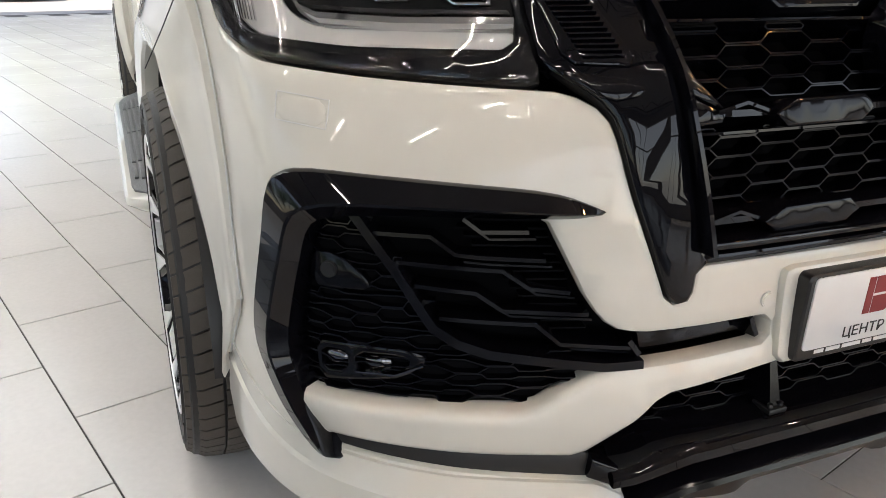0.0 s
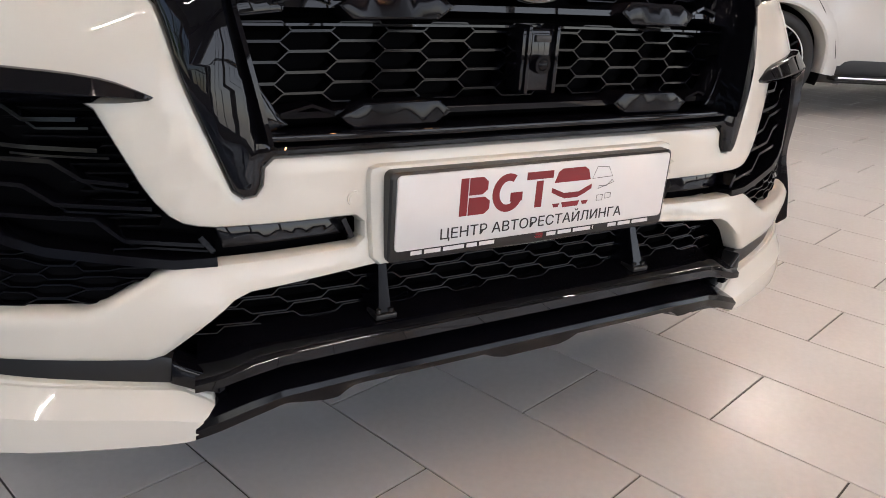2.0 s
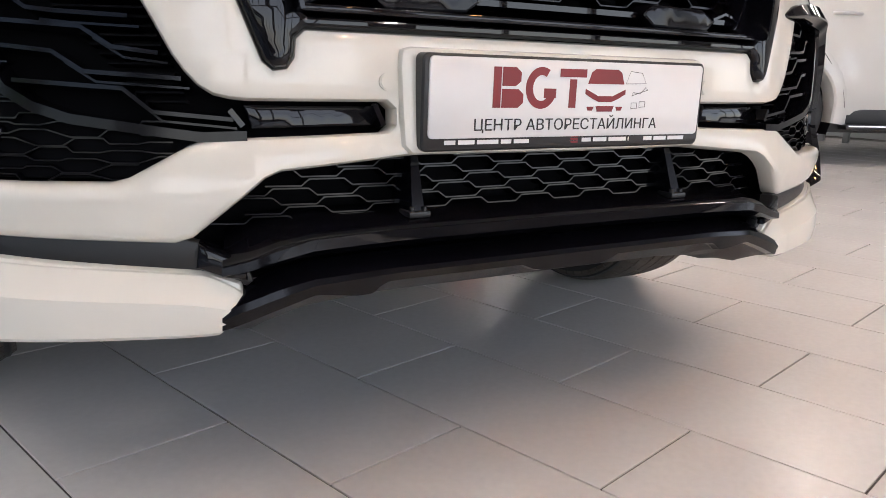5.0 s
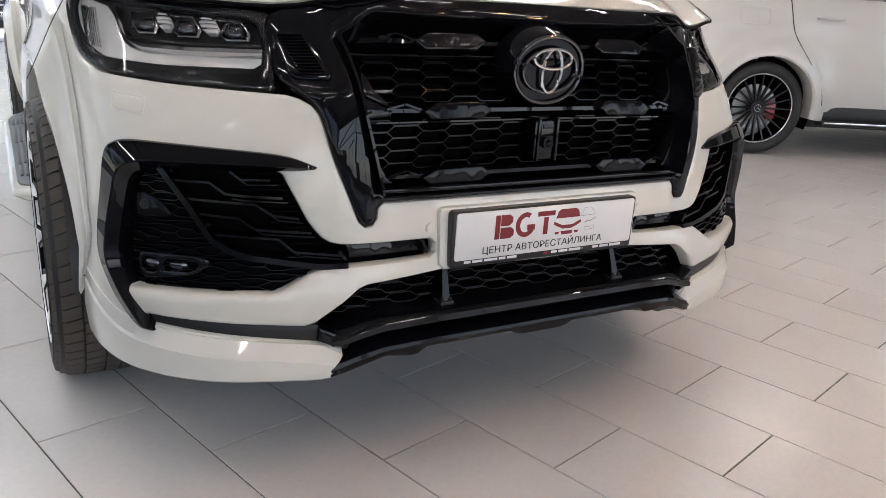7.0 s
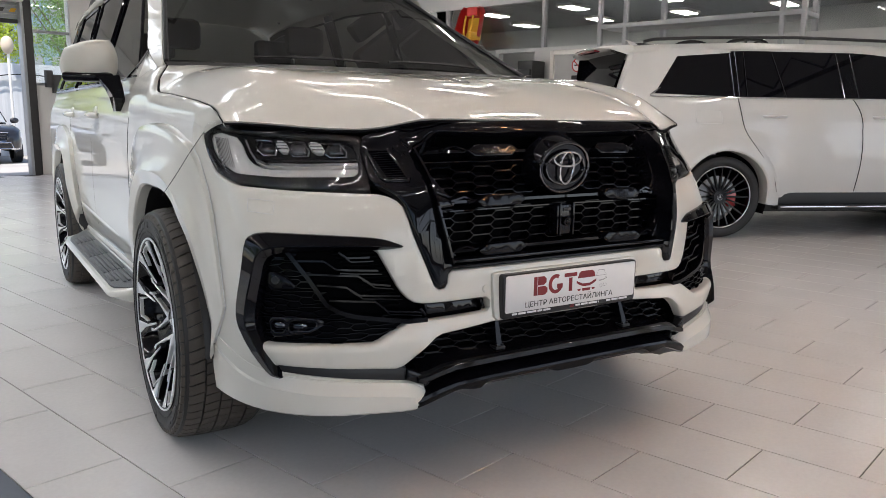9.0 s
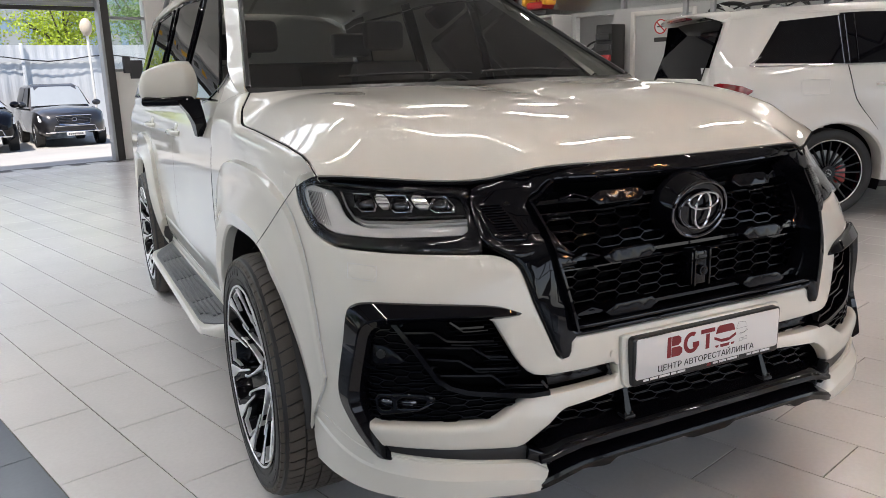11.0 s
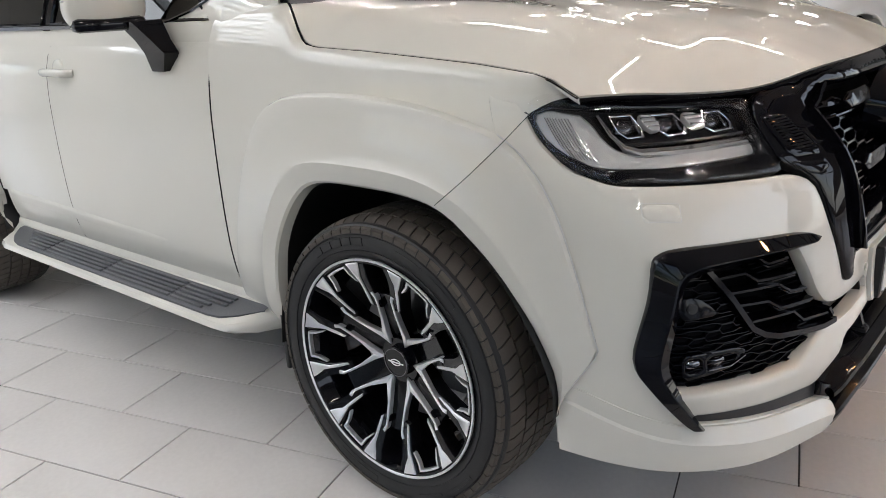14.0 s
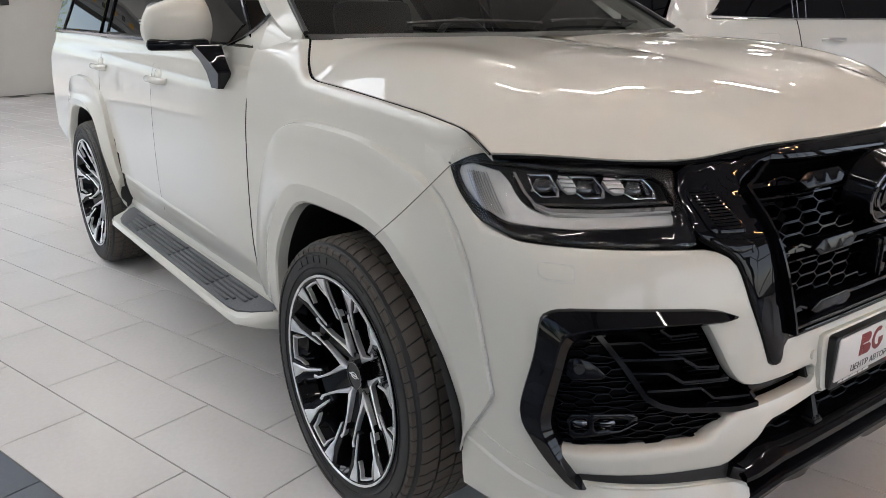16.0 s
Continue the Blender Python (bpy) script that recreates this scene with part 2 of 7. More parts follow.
def panel(bm, poly, h=.0, depth=.02, r=.006, holes=(), step=.022, rounds=1, grid=.03, lift=None):
    """A plate of the body skin: its outline in (u, z), rounded rim of radius r, lifted h, its skirt reaching depth inward."""
    loops = []
    for k, q in enumerate((poly, *holes)):
        d = dense(q, step, rounds)
        if (area2(d) > 0) == (k > 0):
            d.reverse()
        loops.append(d)
    place = lambda p, hh: front(p.x, p.y, hh + (lift(p.x, p.y) if lift else 0))
    flat, edges = [], []
    rings = []
    for d in loops:
        i0 = inset(d, r)
        n0 = len(flat)
        flat += i0
        edges += [(n0 + i, n0 + (i + 1) % len(i0)) for i in range(len(i0))]
        rings.append((i0, inset(d, r * .3), d))
    x0, x1 = min(p.x for p in loops[0]), max(p.x for p in loops[0])
    y0, y1 = min(p.y for p in loops[0]), max(p.y for p in loops[0])
    gx = [x0 + grid * (i + .5) for i in range(int((x1 - x0) / grid) + 1)]
    gy = [y0 + grid * (i + .5) for i in range(int((y1 - y0) / grid) + 1)]

    def inside(p):
        c = False
        for a, b in edges:
            pa, pb = flat[a], flat[b]
            if (pa.y > p.y) != (pb.y > p.y) and p.x < (pb.x - pa.x) * (p.y - pa.y) / (pb.y - pa.y) + pa.x:
                c = not c
        return c

    nb = len(flat)
    extra = [p for p in (Vector((x, y)) for x in gx for y in gy) if inside(p)]
    from mathutils.geometry import delaunay_2d_cdt
    vs, _, fs, orig, _, _ = delaunay_2d_cdt(flat + extra, edges, [], 0, 1e-6)
    bv = [bm.verts.new(place(v, h)) for v in vs]
    for f in fs:
        c = sum((vs[i] for i in f), Vector((0, 0))) / len(f)
        if inside(c):
            bm.faces.new([bv[i] for i in f])
    first = {}
    for i, o in enumerate(orig):
        for k in o:
            first[k] = bv[i]
    n0 = 0
    for i0, i1, d in rings:
        n = len(i0)
        prev = [first.get(n0 + i) or bm.verts.new(place(i0[i], h)) for i in range(n)]
        for ring, hh in ((i1, h - .3 * r), (d, h - r), (d, -depth)):
            cur = [bm.verts.new(place(p, hh)) for p in ring]
            for i in range(n):
                j = (i + 1) % n
                if prev[i] != prev[j]:
                    bm.faces.new((prev[i], prev[j], cur[j], cur[i]))
            prev = cur
        n0 += n
    return bm


def rib(bm, line, w, h0, h1, top=.5, step=.03):
    """A bar along a line on the front, half-width w, from h0 out to h1."""
    p = dense(line, step, 0, close=False)
    rings = []
    for i, q in enumerate(p):
        t = (p[min(i + 1, len(p) - 1)] - p[max(i - 1, 0)]).normalized()
        n = Vector((-t.y, t.x)) * w
        rings.append([front(q.x + n.x, q.y + n.y, h0), front(q.x + n.x * top, q.y + n.y * top, h1),
                      front(q.x - n.x * top, q.y - n.y * top, h1), front(q.x - n.x, q.y - n.y, h0)])
    loft(bm, rings, closed=True, caps=True)


def raised(q):
    """The lamp's outline lifted to its place: most at the outer top."""
    out = []
    for u, z in q:
        f, g = min(1, max(0, (abs(u) - 2.9) / 3.1)), min(1, max(0, (z - .92) / .15))
        out.append((u, z + (1 - g) * (.002 + .003 * f) + g * (.003 + .020 * f)))
    return out


def both(half):
    return (half, [(-u, z) for u, z in half])

# ---- the white off-roader ----
car = thing("car", "pearl white off-road car with gloss black body kit on tiles", "car")

SKIN = mirrored([(0, .692), (1.83, .692), (1.87, .645), (2.12, .64), (2.98, .885), *raised([(3.2, .906), (4.24, .914), (5.28, .923), (5.88, .945), (6.03, 1.0),
                 (6.03, 1.045)]), (6.16, 1.092), (6.9, 1.106), (6.95, .80), (6.9, .60), (6.72, .45), (6.70, .315), (5.5, .312), (4.76, .312), (2.86, .316), (2.44, .366),
                 (2.9, .386), (4.9, .422), (4.9, .440), (3.08, .422), (2.12, .512), (.84, .53), (0, .533)])
INTAKE = [(3.36, .76), (3.06, .644), (2.86, .61), (2.5, .602), (.96, .602), (.96, .562), (2.8, .554), (2.96, .55), (3.44, .50), (5.12, .50), (5.34, .54), (5.34, .575),
          (5.20, .70), (4.95, .768)]


def bump(s, z):
    """The kit's lower band and lip stand out from the bumper."""
    a = abs(s)
    band = .014 * max(0, 1 - abs(z - .485) / .06) * min(1, max(0, (1.05 - a) / .1))
    return band


bm = panel(bmesh.new(), SKIN, 0, .035, .010, holes=both(INTAKE), rounds=1, lift=bump)
bumper = part("front_bumper", bm, M_WHITE, car, "pearl white front bumper with cut-out intakes")
# the skirt under the bumper: a sloping top, a crisp ridge and an upright face
SK_U = (2.44, 2.60, 2.9, 4.2, 4.9, 5.3, 5.8, 6.3, 6.66)
SK_TOP = (.352, .366, .384, .405, .420, .432, .450, .475, .490)
SK_RIDGE = (.338, .345, .352, .368, .380, .388, .404, .428, .446)
SK_OUT = (.018, .022, .025, .022, .012, .008, .006, .004, .003)
for sg in (1, -1):
    bm = bmesh.new()
    rings = []
    for i in range(71):
        u = 2.44 + (6.66 - 2.44) * i / 70
        t_, r_, o_ = (lerp_table(SK_U, q, u) for q in (SK_TOP, SK_RIDGE, SK_OUT))
        b_ = .304
        pts_ = ((t_, -.010), (t_ - .003, .003), (r_ + .004, o_ - .004), (r_ - .003, o_), (lerp(r_, b_, .5), o_ + .001), (b_ + .006, o_ - .004), (b_, o_ - .012), (b_, -.02))
        # the end by the splitter is cut aslant
        back = .36 * max(0, 1 - (u - 2.44) / .9)
        rings.append([front(sg * s_of(u + back * (t_ - z) / (t_ - b_)), z, h) for z, h in pts_])
        if i == 0:
            rings.insert(0, [front(sg * s_of(u + back * (t_ - z) / (t_ - b_)), z, -.02) for z, h in pts_])
    loft(bm, rings, caps=False)
    part("front_skirt", bm, M_WHITE, bumper, "", 24)

for sg in (1, -1):
    sd = lambda q: [(sg * u, z) for u, z in q]
    bm = bmesh.new()
    outer = [(2.94, .766), (3.30, .790), (4.0, .799), (4.96, .805), (5.42, .782), (5.58, .668), (5.74, .556), (5.36, .487), (4.97, .418), (4.80, .405)]
    inner = [(2.98, .762), (3.20, .757), (3.9, .756), (4.60, .752), (4.93, .738), (5.075, .647), (5.22, .556), (5.04, .494), (4.84, .432), (4.74, .409)]
    st = [(*a, *b, k) for k, (a, b) in enumerate(zip(outer, inner))]
    for _ in range(2):
        nxt = [st[0]]
        for a, b in zip(st, st[1:]):
            nxt += [tuple(lerp(p, q, f) for p, q in zip(a, b)) for f in (.2, .8)]
        st = nxt + [st[-1]]
    rings = []
    for a, b in zip(st, st[1:]):
        for f in ((0, .5) if b is not st[-1] else (0, .5, 1)):
            u0, z0, u1, z1, k = (lerp(p, q, f) for p, q in zip(a, b))
            o, n_ = Vector((s_of(u0), z0)), Vector((s_of(u1), z1))
            g = min(1, k) * min(1, .25 + (len(outer) - 1 - k) / .8)
            low = .003 * min(1, max(0, (k - 6.4) / .8))
            q_ = lambda t: (sg * (o.x + (n_.x - o.x) * t), o.y + (n_.y - o.y) * t)
            rings.append([front(*q_(t), h) for t, h in ((-.02, -.02), (0, .004 * g + low), (.04, .011 * g + low), (.10, .016 * g + low), (.72, .026 * g + low), (.78, .025 * g + low), (1.0, .006 * g + low), (1.02, -.035))])
    loft(bm, rings)
    bracket = part("bracket_trim", bm, M_BLACK, bumper, "gloss black angular intake bracket", 26)
    # near-black sheet in place of the unlit depth behind the intake
    part("intake_shade", panel(bmesh.new(), sd([(3.2, .78), (2.9, .63), (.94, .61), (.94, .55), (2.9, .54), (3.44, .49), (5.38, .49), (5.38, .60), (5.0, .77)]), -.075, .09, .003, rounds=0), M_DARK, bumper)
    # wavy mesh behind the bracket
    bm = bmesh.new()
    for i in range(24):
        z = .505 + i * .0108
        lim = lerp_table([.50, .555, .60, .70, .76], [3.35, 2.95, 4.0, 4.38, 4.6], z) if z > .553 else lerp_table([.50, .553], [3.42, 2.98], z)
        line, u, k = [], 5.30, i % 2
        while u > lim:
            ww = .0022 * math.sin(i * 1.7 + u * 9)
            line.append((u, z + (.0030 if k % 2 else -.0030) + ww))
            line.append((u - .15, z + (.0030 if k % 2 else -.0030) + ww))
            u -= .23 + .05 * math.sin(u * 7 + i)
            k += 1
        if len(line) > 2:
            rib(bm, sd(line), .0020, -.034, -.017, .5, .05)
    part("wave_mesh", bm, M_MESH, bumper, "black wavy mesh insert")
    # near-black sheet: shade close behind the wavy mesh, put in as colour
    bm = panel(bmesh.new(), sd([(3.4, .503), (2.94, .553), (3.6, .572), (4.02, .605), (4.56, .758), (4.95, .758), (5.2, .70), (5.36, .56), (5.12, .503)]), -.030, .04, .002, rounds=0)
    part("mesh_shade", bm, M_DARK, bumper)
    bm = bmesh.new()
    rib(bm, sd([(4.58, .757), (4.28, .682), (4.04, .610), (3.88, .590), (3.68, .576), (3.2, .562), (2.9, .556), (2.4, .558)]), .0085, -.05, -.002, .72, .02)
    part("intake_divider", bm, M_MESH, bumper)
    for q in ([(3.82, .752), (3.72, .736), (3.44, .737)], [(4.44, .729), (4.04, .728), (3.88, .706), (3.72, .703), (3.34, .700)], [(4.28, .693), (3.60, .686), (3.44, .663), (3.18, .657)],
              [(4.16, .663), (3.76, .656), (3.60, .633), (3.04, .627)], [(4.00, .621), (3.40, .614), (3.24, .586), (2.56, .578)]):
        bm = bmesh.new()
        rib(bm, sd(q), .0058, -.05, -.012, .45, .03)
        part("intake_blade", bm, M_MESH, bumper)
        bm = bmesh.new()
        rib(bm, sd([(u - .05, z - .011) for u, z in q[-3:]]), .0030, -.06, -.024, .5, .03)
        part("blade_rib", bm, M_MESH, bumper)
    for i in range(14):
        bm = bmesh.new()
        z = .60 + i * .0115
        rib(bm, sd([(lerp_table([.6, .77], [3.3, 4.0], z), z), (lerp_table([.6, .77], [3.02, 3.4], z), z)]), .0022, -.07, -.036, .6, .06)
        part("inner_slat", bm, M_DARK, bumper)
    bm = panel(bmesh.new(), sd([(2.42, .598), (2.30, .566), (1.0, .571), (1.0, .597)]), -.035, .05, .004, rounds=0)
    part("slot_insert", bm, M_BLACK, bumper)
    bm = bmesh.new()
    rib(bm, sd([(2.6, .590), (2.44, .570)]), .006, -.05, -.008, .6)
    part("slot_brace", bm, M_BLACK, bumper)
    bm = bmesh.new()
    rib(bm, sd([(1.08, .598), (1.02, .570)]), .006, -.05, -.010, .6)
    part("slot_brace", bm, M_BLACK, bumper)
    # fog lamp with two lenses
    bm = panel(bmesh.new(), sd([(4.99, .572), (4.6, .575), (4.2, .573), (4.06, .560), (4.26, .530), (4.98, .512)]), -.016, .05, .004, rounds=1,
               holes=(sd([(4.93, .562), (4.68, .563), (4.70, .532), (4.93, .530)]), sd([(4.62, .562), (4.28, .562), (4.2, .555), (4.3, .536), (4.62, .532)])))
    fog = part("fog_lamp", bm, M_BLACK, bumper, "black fog lamp housing")
    for uu in (4.80, 4.46):
        bm = bmesh.new()
        c = front(s_of(sg * uu), .547, -.028)
        n = (front(s_of(sg * uu), .547, 0) - c).normalized()
        bmesh.ops.create_uvsphere(bm, u_segments=16, v_segments=10, radius=.0165, matrix=Matrix.Translation(c) @ n.to_track_quat("Z", "Y").to_matrix().to_4x4() @ Matrix.Diagonal((1.3, .9, .6, 1)))
        part("lens", bm, M_SMOKE, fog)
    bm = bmesh.new()
    rib(bm, sd([(4.62, .535), (4.32, .536), (4.12, .552)]), .0020, -.02, -.012, .6)
    part("bright_edge", bm, M_SMOKE, fog)
    # radar cover in the mesh, and parking sensors
    bm = panel(bmesh.new(), sd([(4.99, .698), (4.72, .700), (4.50, .670), (4.46, .652), (4.99, .650)]), -.014, .03, .003)
    part("sensor_cover", bm, M_MESH, bumper)
    for uu, zz, mm in ((4.80, .676, M_SATIN), (1.02, .628, M_WHITE)):
        bm = bmesh.new()
        c = front(s_of(sg * uu), zz, -.014 if zz > .65 else .001)
        n = (front(s_of(sg * uu), zz, .05) - c).normalized()
        rr = .0115
        q = n.to_track_quat("Z", "Y").to_matrix().to_4x4()
        for k, (ra, d) in enumerate(((rr, .004), (rr * .82, .0065))):
            cyl(bm, ra, d, Matrix.Translation(c) @ q, 24)
        part("parking_sensor", bm, mm, bumper)
    # washer cover
    bm = panel(bmesh.new(), sd([(5.02, .888), (4.58, .882), (4.66, .852), (5.12, .858)]), .0008, .001, .0007, rounds=1)
    cover = part("washer_cover", bm, M_WHITE, bumper)
    bm = bmesh.new()
    loop_ = [(5.03, .890), (4.80, .888), (4.565, .884), (4.60, .868), (4.65, .850), (4.9, .854), (5.13, .856), (5.08, .874), (5.03, .890)]
    rib(bm, sd(loop_), .0009, -.002, .0009, .8)
    part("cover_seam", bm, M_GUIDE, cover)
    # dark strip added for the shade between band and lip
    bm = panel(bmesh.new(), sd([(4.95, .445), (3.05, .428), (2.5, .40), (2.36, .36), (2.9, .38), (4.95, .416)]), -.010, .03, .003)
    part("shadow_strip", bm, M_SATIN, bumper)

# grille surround
FRAME = mirrored([(0, 1.102), (1.9, 1.100), (2.40, 1.078), (2.86, 1.064), (3.02, 1.036), (3.30, .936), (2.98, .887), (2.12, .64), (1.87, .645), (1.83, .692), (0, .694)])
OPEN = mirrored([(0, 1.063), (1.70, 1.066), (2.22, 1.018), (2.05, .87), (1.80, .708), (0, .708)])


def frame_lift(s, z):
    a = abs(s)
    return .006 + .016 * max(0, min(1, (z - 1.0) / .06)) * max(0, min(1, (.72 - a) / .34)) + .006 * max(0, 1 - abs(a - .455 - (z - .7) * .1) / .03)


bm = panel(bmesh.new(), FRAME, 0, .03, .010, holes=(OPEN,), rounds=1, lift=frame_lift)
surround = part("grille_surround", bm, M_BLACK, car, "gloss black grille surround")
for sg in (1, -1):
    sd = lambda q: [(sg * u, z) for u, z in q]
    bm = bmesh.new()
    rib(bm, sd([(1.70, 1.062), (2.20, 1.016), (2.04, .87), (1.80, .712)]), .007, -.03, .030, .4, .03)
    part("surround_lip", bm, M_BLACK, surround)
    bm = panel(bmesh.new(), sd([(2.98, 1.028), (2.62, 1.020), (2.52, .934), (3.16, .934)]), .011, .02, .005, rounds=1)
    vent = part("corner_vent", bm, M_BLACK, surround, "ribbed black corner vent")
    bm = bmesh.new()
    for k in range(13):
        z = .942 + k * .0060
        rib(bm, sd([(3.02 - k * .005, z), (2.66, z + .002)]), .0019, .009, .0165, .4, .05)
    part("vent_rib", bm, M_BLACK, vent)
    bm = panel(bmesh.new(), sd([(3.24, .930), (2.6, .920), (2.56, .904), (2.98, .893)]), .010, .02, .004)
    part("vent_foot", bm, M_BLACK, surround)

# the grille's base is a near-black sheet standing in for shade behind the honeycomb
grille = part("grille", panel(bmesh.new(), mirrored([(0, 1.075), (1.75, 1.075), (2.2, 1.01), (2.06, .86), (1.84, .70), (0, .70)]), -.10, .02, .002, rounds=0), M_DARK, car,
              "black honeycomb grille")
bm = bmesh.new()
for z0, z1 in ((.762, .858), (.912, 1.002)):
    rows = max(2, round((z1 - z0) / .0140))
    for i in range(rows + 1):
        z = z0 + (z1 - z0) * i / rows
        edge = lerp_table([.70, .87, 1.0, 1.07], [1.80, 2.02, 2.12, 1.72], z)
        line, s, k = [], -s_of(edge), i
        while s < s_of(edge):
            a = .0060 if k % 2 else -.0060
            u0, u1 = lerp_table(S_L, S_U, abs(s)), lerp_table(S_L, S_U, abs(s + .056))
            line += [(math.copysign(u0, s), z + a), (math.copysign(u1, s + .056), z + a)]
            s += .070
            k += 1
        bm = bmesh.new()
        rib(bm, line, .0022, -.085, -.045, .5, .08)
        part("mesh_strand", bm, M_MESH, grille)
for z, e in ((1.028, 2.06), (.884, 1.98), (.742, 1.84)):
    bm = bmesh.new()
    rib(bm, [(-e, z - .004), (-1.6, z), (0, z), (1.6, z), (e, z - .004)], .0125, -.07, -.020, .35, .05)
    bar = part("grille_bar", bm, M_BLACK, grille)
    bm = bmesh.new()
    rib(bm, [(-e, z - .026), (0, z - .024), (e, z - .026)], .0045, -.07, -.028, .4, .05)
    part("bar_rib", bm, M_BLACK, bar)
    for sg in (1, -1):
        bm = panel(bmesh.new(), [(sg * .96, z + .016), (sg * .55, z + .018), (sg * .48, z), (sg * .56, z - .018), (sg * 1.02, z - .020), (sg * 1.12, z - .002)], -.004, .05, .004, rounds=0, grid=.05)
        part("bar_plate", bm, M_MESH, bar)
        bm = bmesh.new()
        rib(bm, [(sg * 1.62, z + .002), (sg * 1.32, z + .013), (sg * 1.14, z + .002)], .0045, -.05, -.012, .5, .03)
        part("bar_kink", bm, M_BLACK, bar)
for sg in (1, -1):
    for w4 in ([(2.0, .986), (2.02, .92), (1.84, .906), (1.50, .886), (1.58, .902), (1.80, .93)], [(2.14, .862), (1.96, .866), (1.54, .872), (1.50, .884), (2.0, .915)],
               [(2.04, .826), (1.98, .774), (1.86, .714), (1.52, .730), (1.62, .742), (1.90, .80)]):
        bm = panel(bmesh.new(), [(sg * u, z) for u, z in w4], -.018, .06, .005, rounds=0, grid=.05)
        part("side_wedge", bm, M_BLACK, grille)
bm = panel(bmesh.new(), mirrored([(0, .722), (1.84, .722), (1.84, .712), (0, .712)]), .008, .06, .003, rounds=0)
part("grille_sill", bm, M_BLACK, grille)
# camera below the badge
bm = bmesh.new()
box(bm, -.036, -.905, .765, .036, -.86, .858, .006)
box(bm, -.030, -.911, .762, -.022, -.87, .862, .003)
box(bm, .022, -.911, .762, .030, -.87, .862, .003)
cam_box = part("camera_mount", bm, M_BLACK, grille)
bm = bmesh.new()
cyl(bm, .014, .02, Matrix.Translation((-.004, -.908, .806)) @ Matrix.Rotation(radians(90), 4, "X"), 20)
bmesh.ops.create_uvsphere(bm, u_segments=16, v_segments=8, radius=.010, matrix=Matrix.Translation((-.004, -.914, .806)))
part("camera_lens", bm, M_MESH, cam_box)
bm = bmesh.new()
box(bm, -.014, -.909, .838, .014, -.90, .848, .001)
part("camera_slot", bm, M_SATIN, cam_box)
# badge: ring and three ovals on a dark disc
BC = Matrix.Translation((-.008, -.886, .972)) @ Matrix.Rotation(radians(90 + 7), 4, "X")
bm = bmesh.new()
cyl(bm, .110, .06, BC @ Matrix.Translation((0, 0, -.02)) @ Matrix.Diagonal((1.08, .88, 1, 1)), 48, .092)
badge = part("badge", bm, M_BLACK, grille, "round dark chrome badge with crossed ovals", 30)


def oval(rx, ry, cx, cy, r, z=.012, tilt=0.0):
    b = bmesh.new()
    sweep(b, [BC @ Vector((cx + rx * math.cos(a), cy + ry * math.sin(a), z + .006 * (1 - (math.hypot(cx + rx * math.cos(a), cy + ry * math.sin(a)) / .09) ** 2)))
              for a in [2 * math.pi * k / 40 for k in range(40)]], r, 8, True)
    return b


part("badge_ring", oval(.094, .075, 0, 0, .0050), M_SMOKE, badge)
bm = bmesh.new()
bmesh.ops.create_uvsphere(bm, u_segments=40, v_segments=16, radius=.077, matrix=BC @ Matrix.Translation((0, 0, -.004)) @ Matrix.Diagonal((1.1, .88, .22, 1)))
part("badge_glass", bm, M_BLACK, badge)
part("badge_oval", oval(.074, .050, 0, 0, .0040, .014), M_SMOKE, badge)
part("badge_oval", oval(.026, .049, 0, .0, .0040, .017), M_CHROME, badge)
part("badge_oval", oval(.052, .022, 0, .027, .0040, .017), M_CHROME, badge)

# number plate on its white plinth
bm = panel(bmesh.new(), mirrored([(0, .675), (.93, .675), (.95, .66), (.93, .53), (0, .528)]), .012, .02, .008, rounds=1)
part("plate_plinth", bm, M_WHITE, bumper)
PL = Matrix.Translation((0, -.936, .602)) @ Matrix.Rotation(radians(90 + 1), 4, "X")


def rounded(w, hh, r, seg=5):
    out = []
    for cx, cy, a0 in ((w - r, hh - r, 0), (-w + r, hh - r, 90), (-w + r, -hh + r, 180), (w - r, -hh + r, 270)):
        out += [(cx + r * math.cos(radians(a0 + 90 * k / seg)), cy + r * math.sin(radians(a0 + 90 * k / seg))) for k in range(seg + 1)]
    return out


def slab(bm, outline, z0, z1, m, bev=.0):
    n = len(outline)
    rings = [[m @ Vector((x, y, z0)) for x, y in outline], [m @ Vector((x, y, z1 - bev)) for x, y in outline]]
    if bev:
        sx = max(abs(x) for x, y in outline)
        sy = max(abs(y) for x, y in outline)
        rings.append([m @ Vector((x * (1 - bev / sx), y * (1 - bev / sy), z1)) for x, y in outline])
    loft(bm, rings, closed=True, caps=True)


bm = bmesh.new()
slab(bm, rounded(.2665, .0665, .010), -.012, .012, PL, .003)
plate = part("number_plate", bm, M_SATIN, car, "white showroom plate in a black holder")
bm = bmesh.new()
slab(bm, rounded(.258, .0555, .007), .012, .0145, PL @ Matrix.Translation((.001, .0070, 0)), .0008)
face = part("plate_face", bm, M_PLATE, plate, "white plate face")


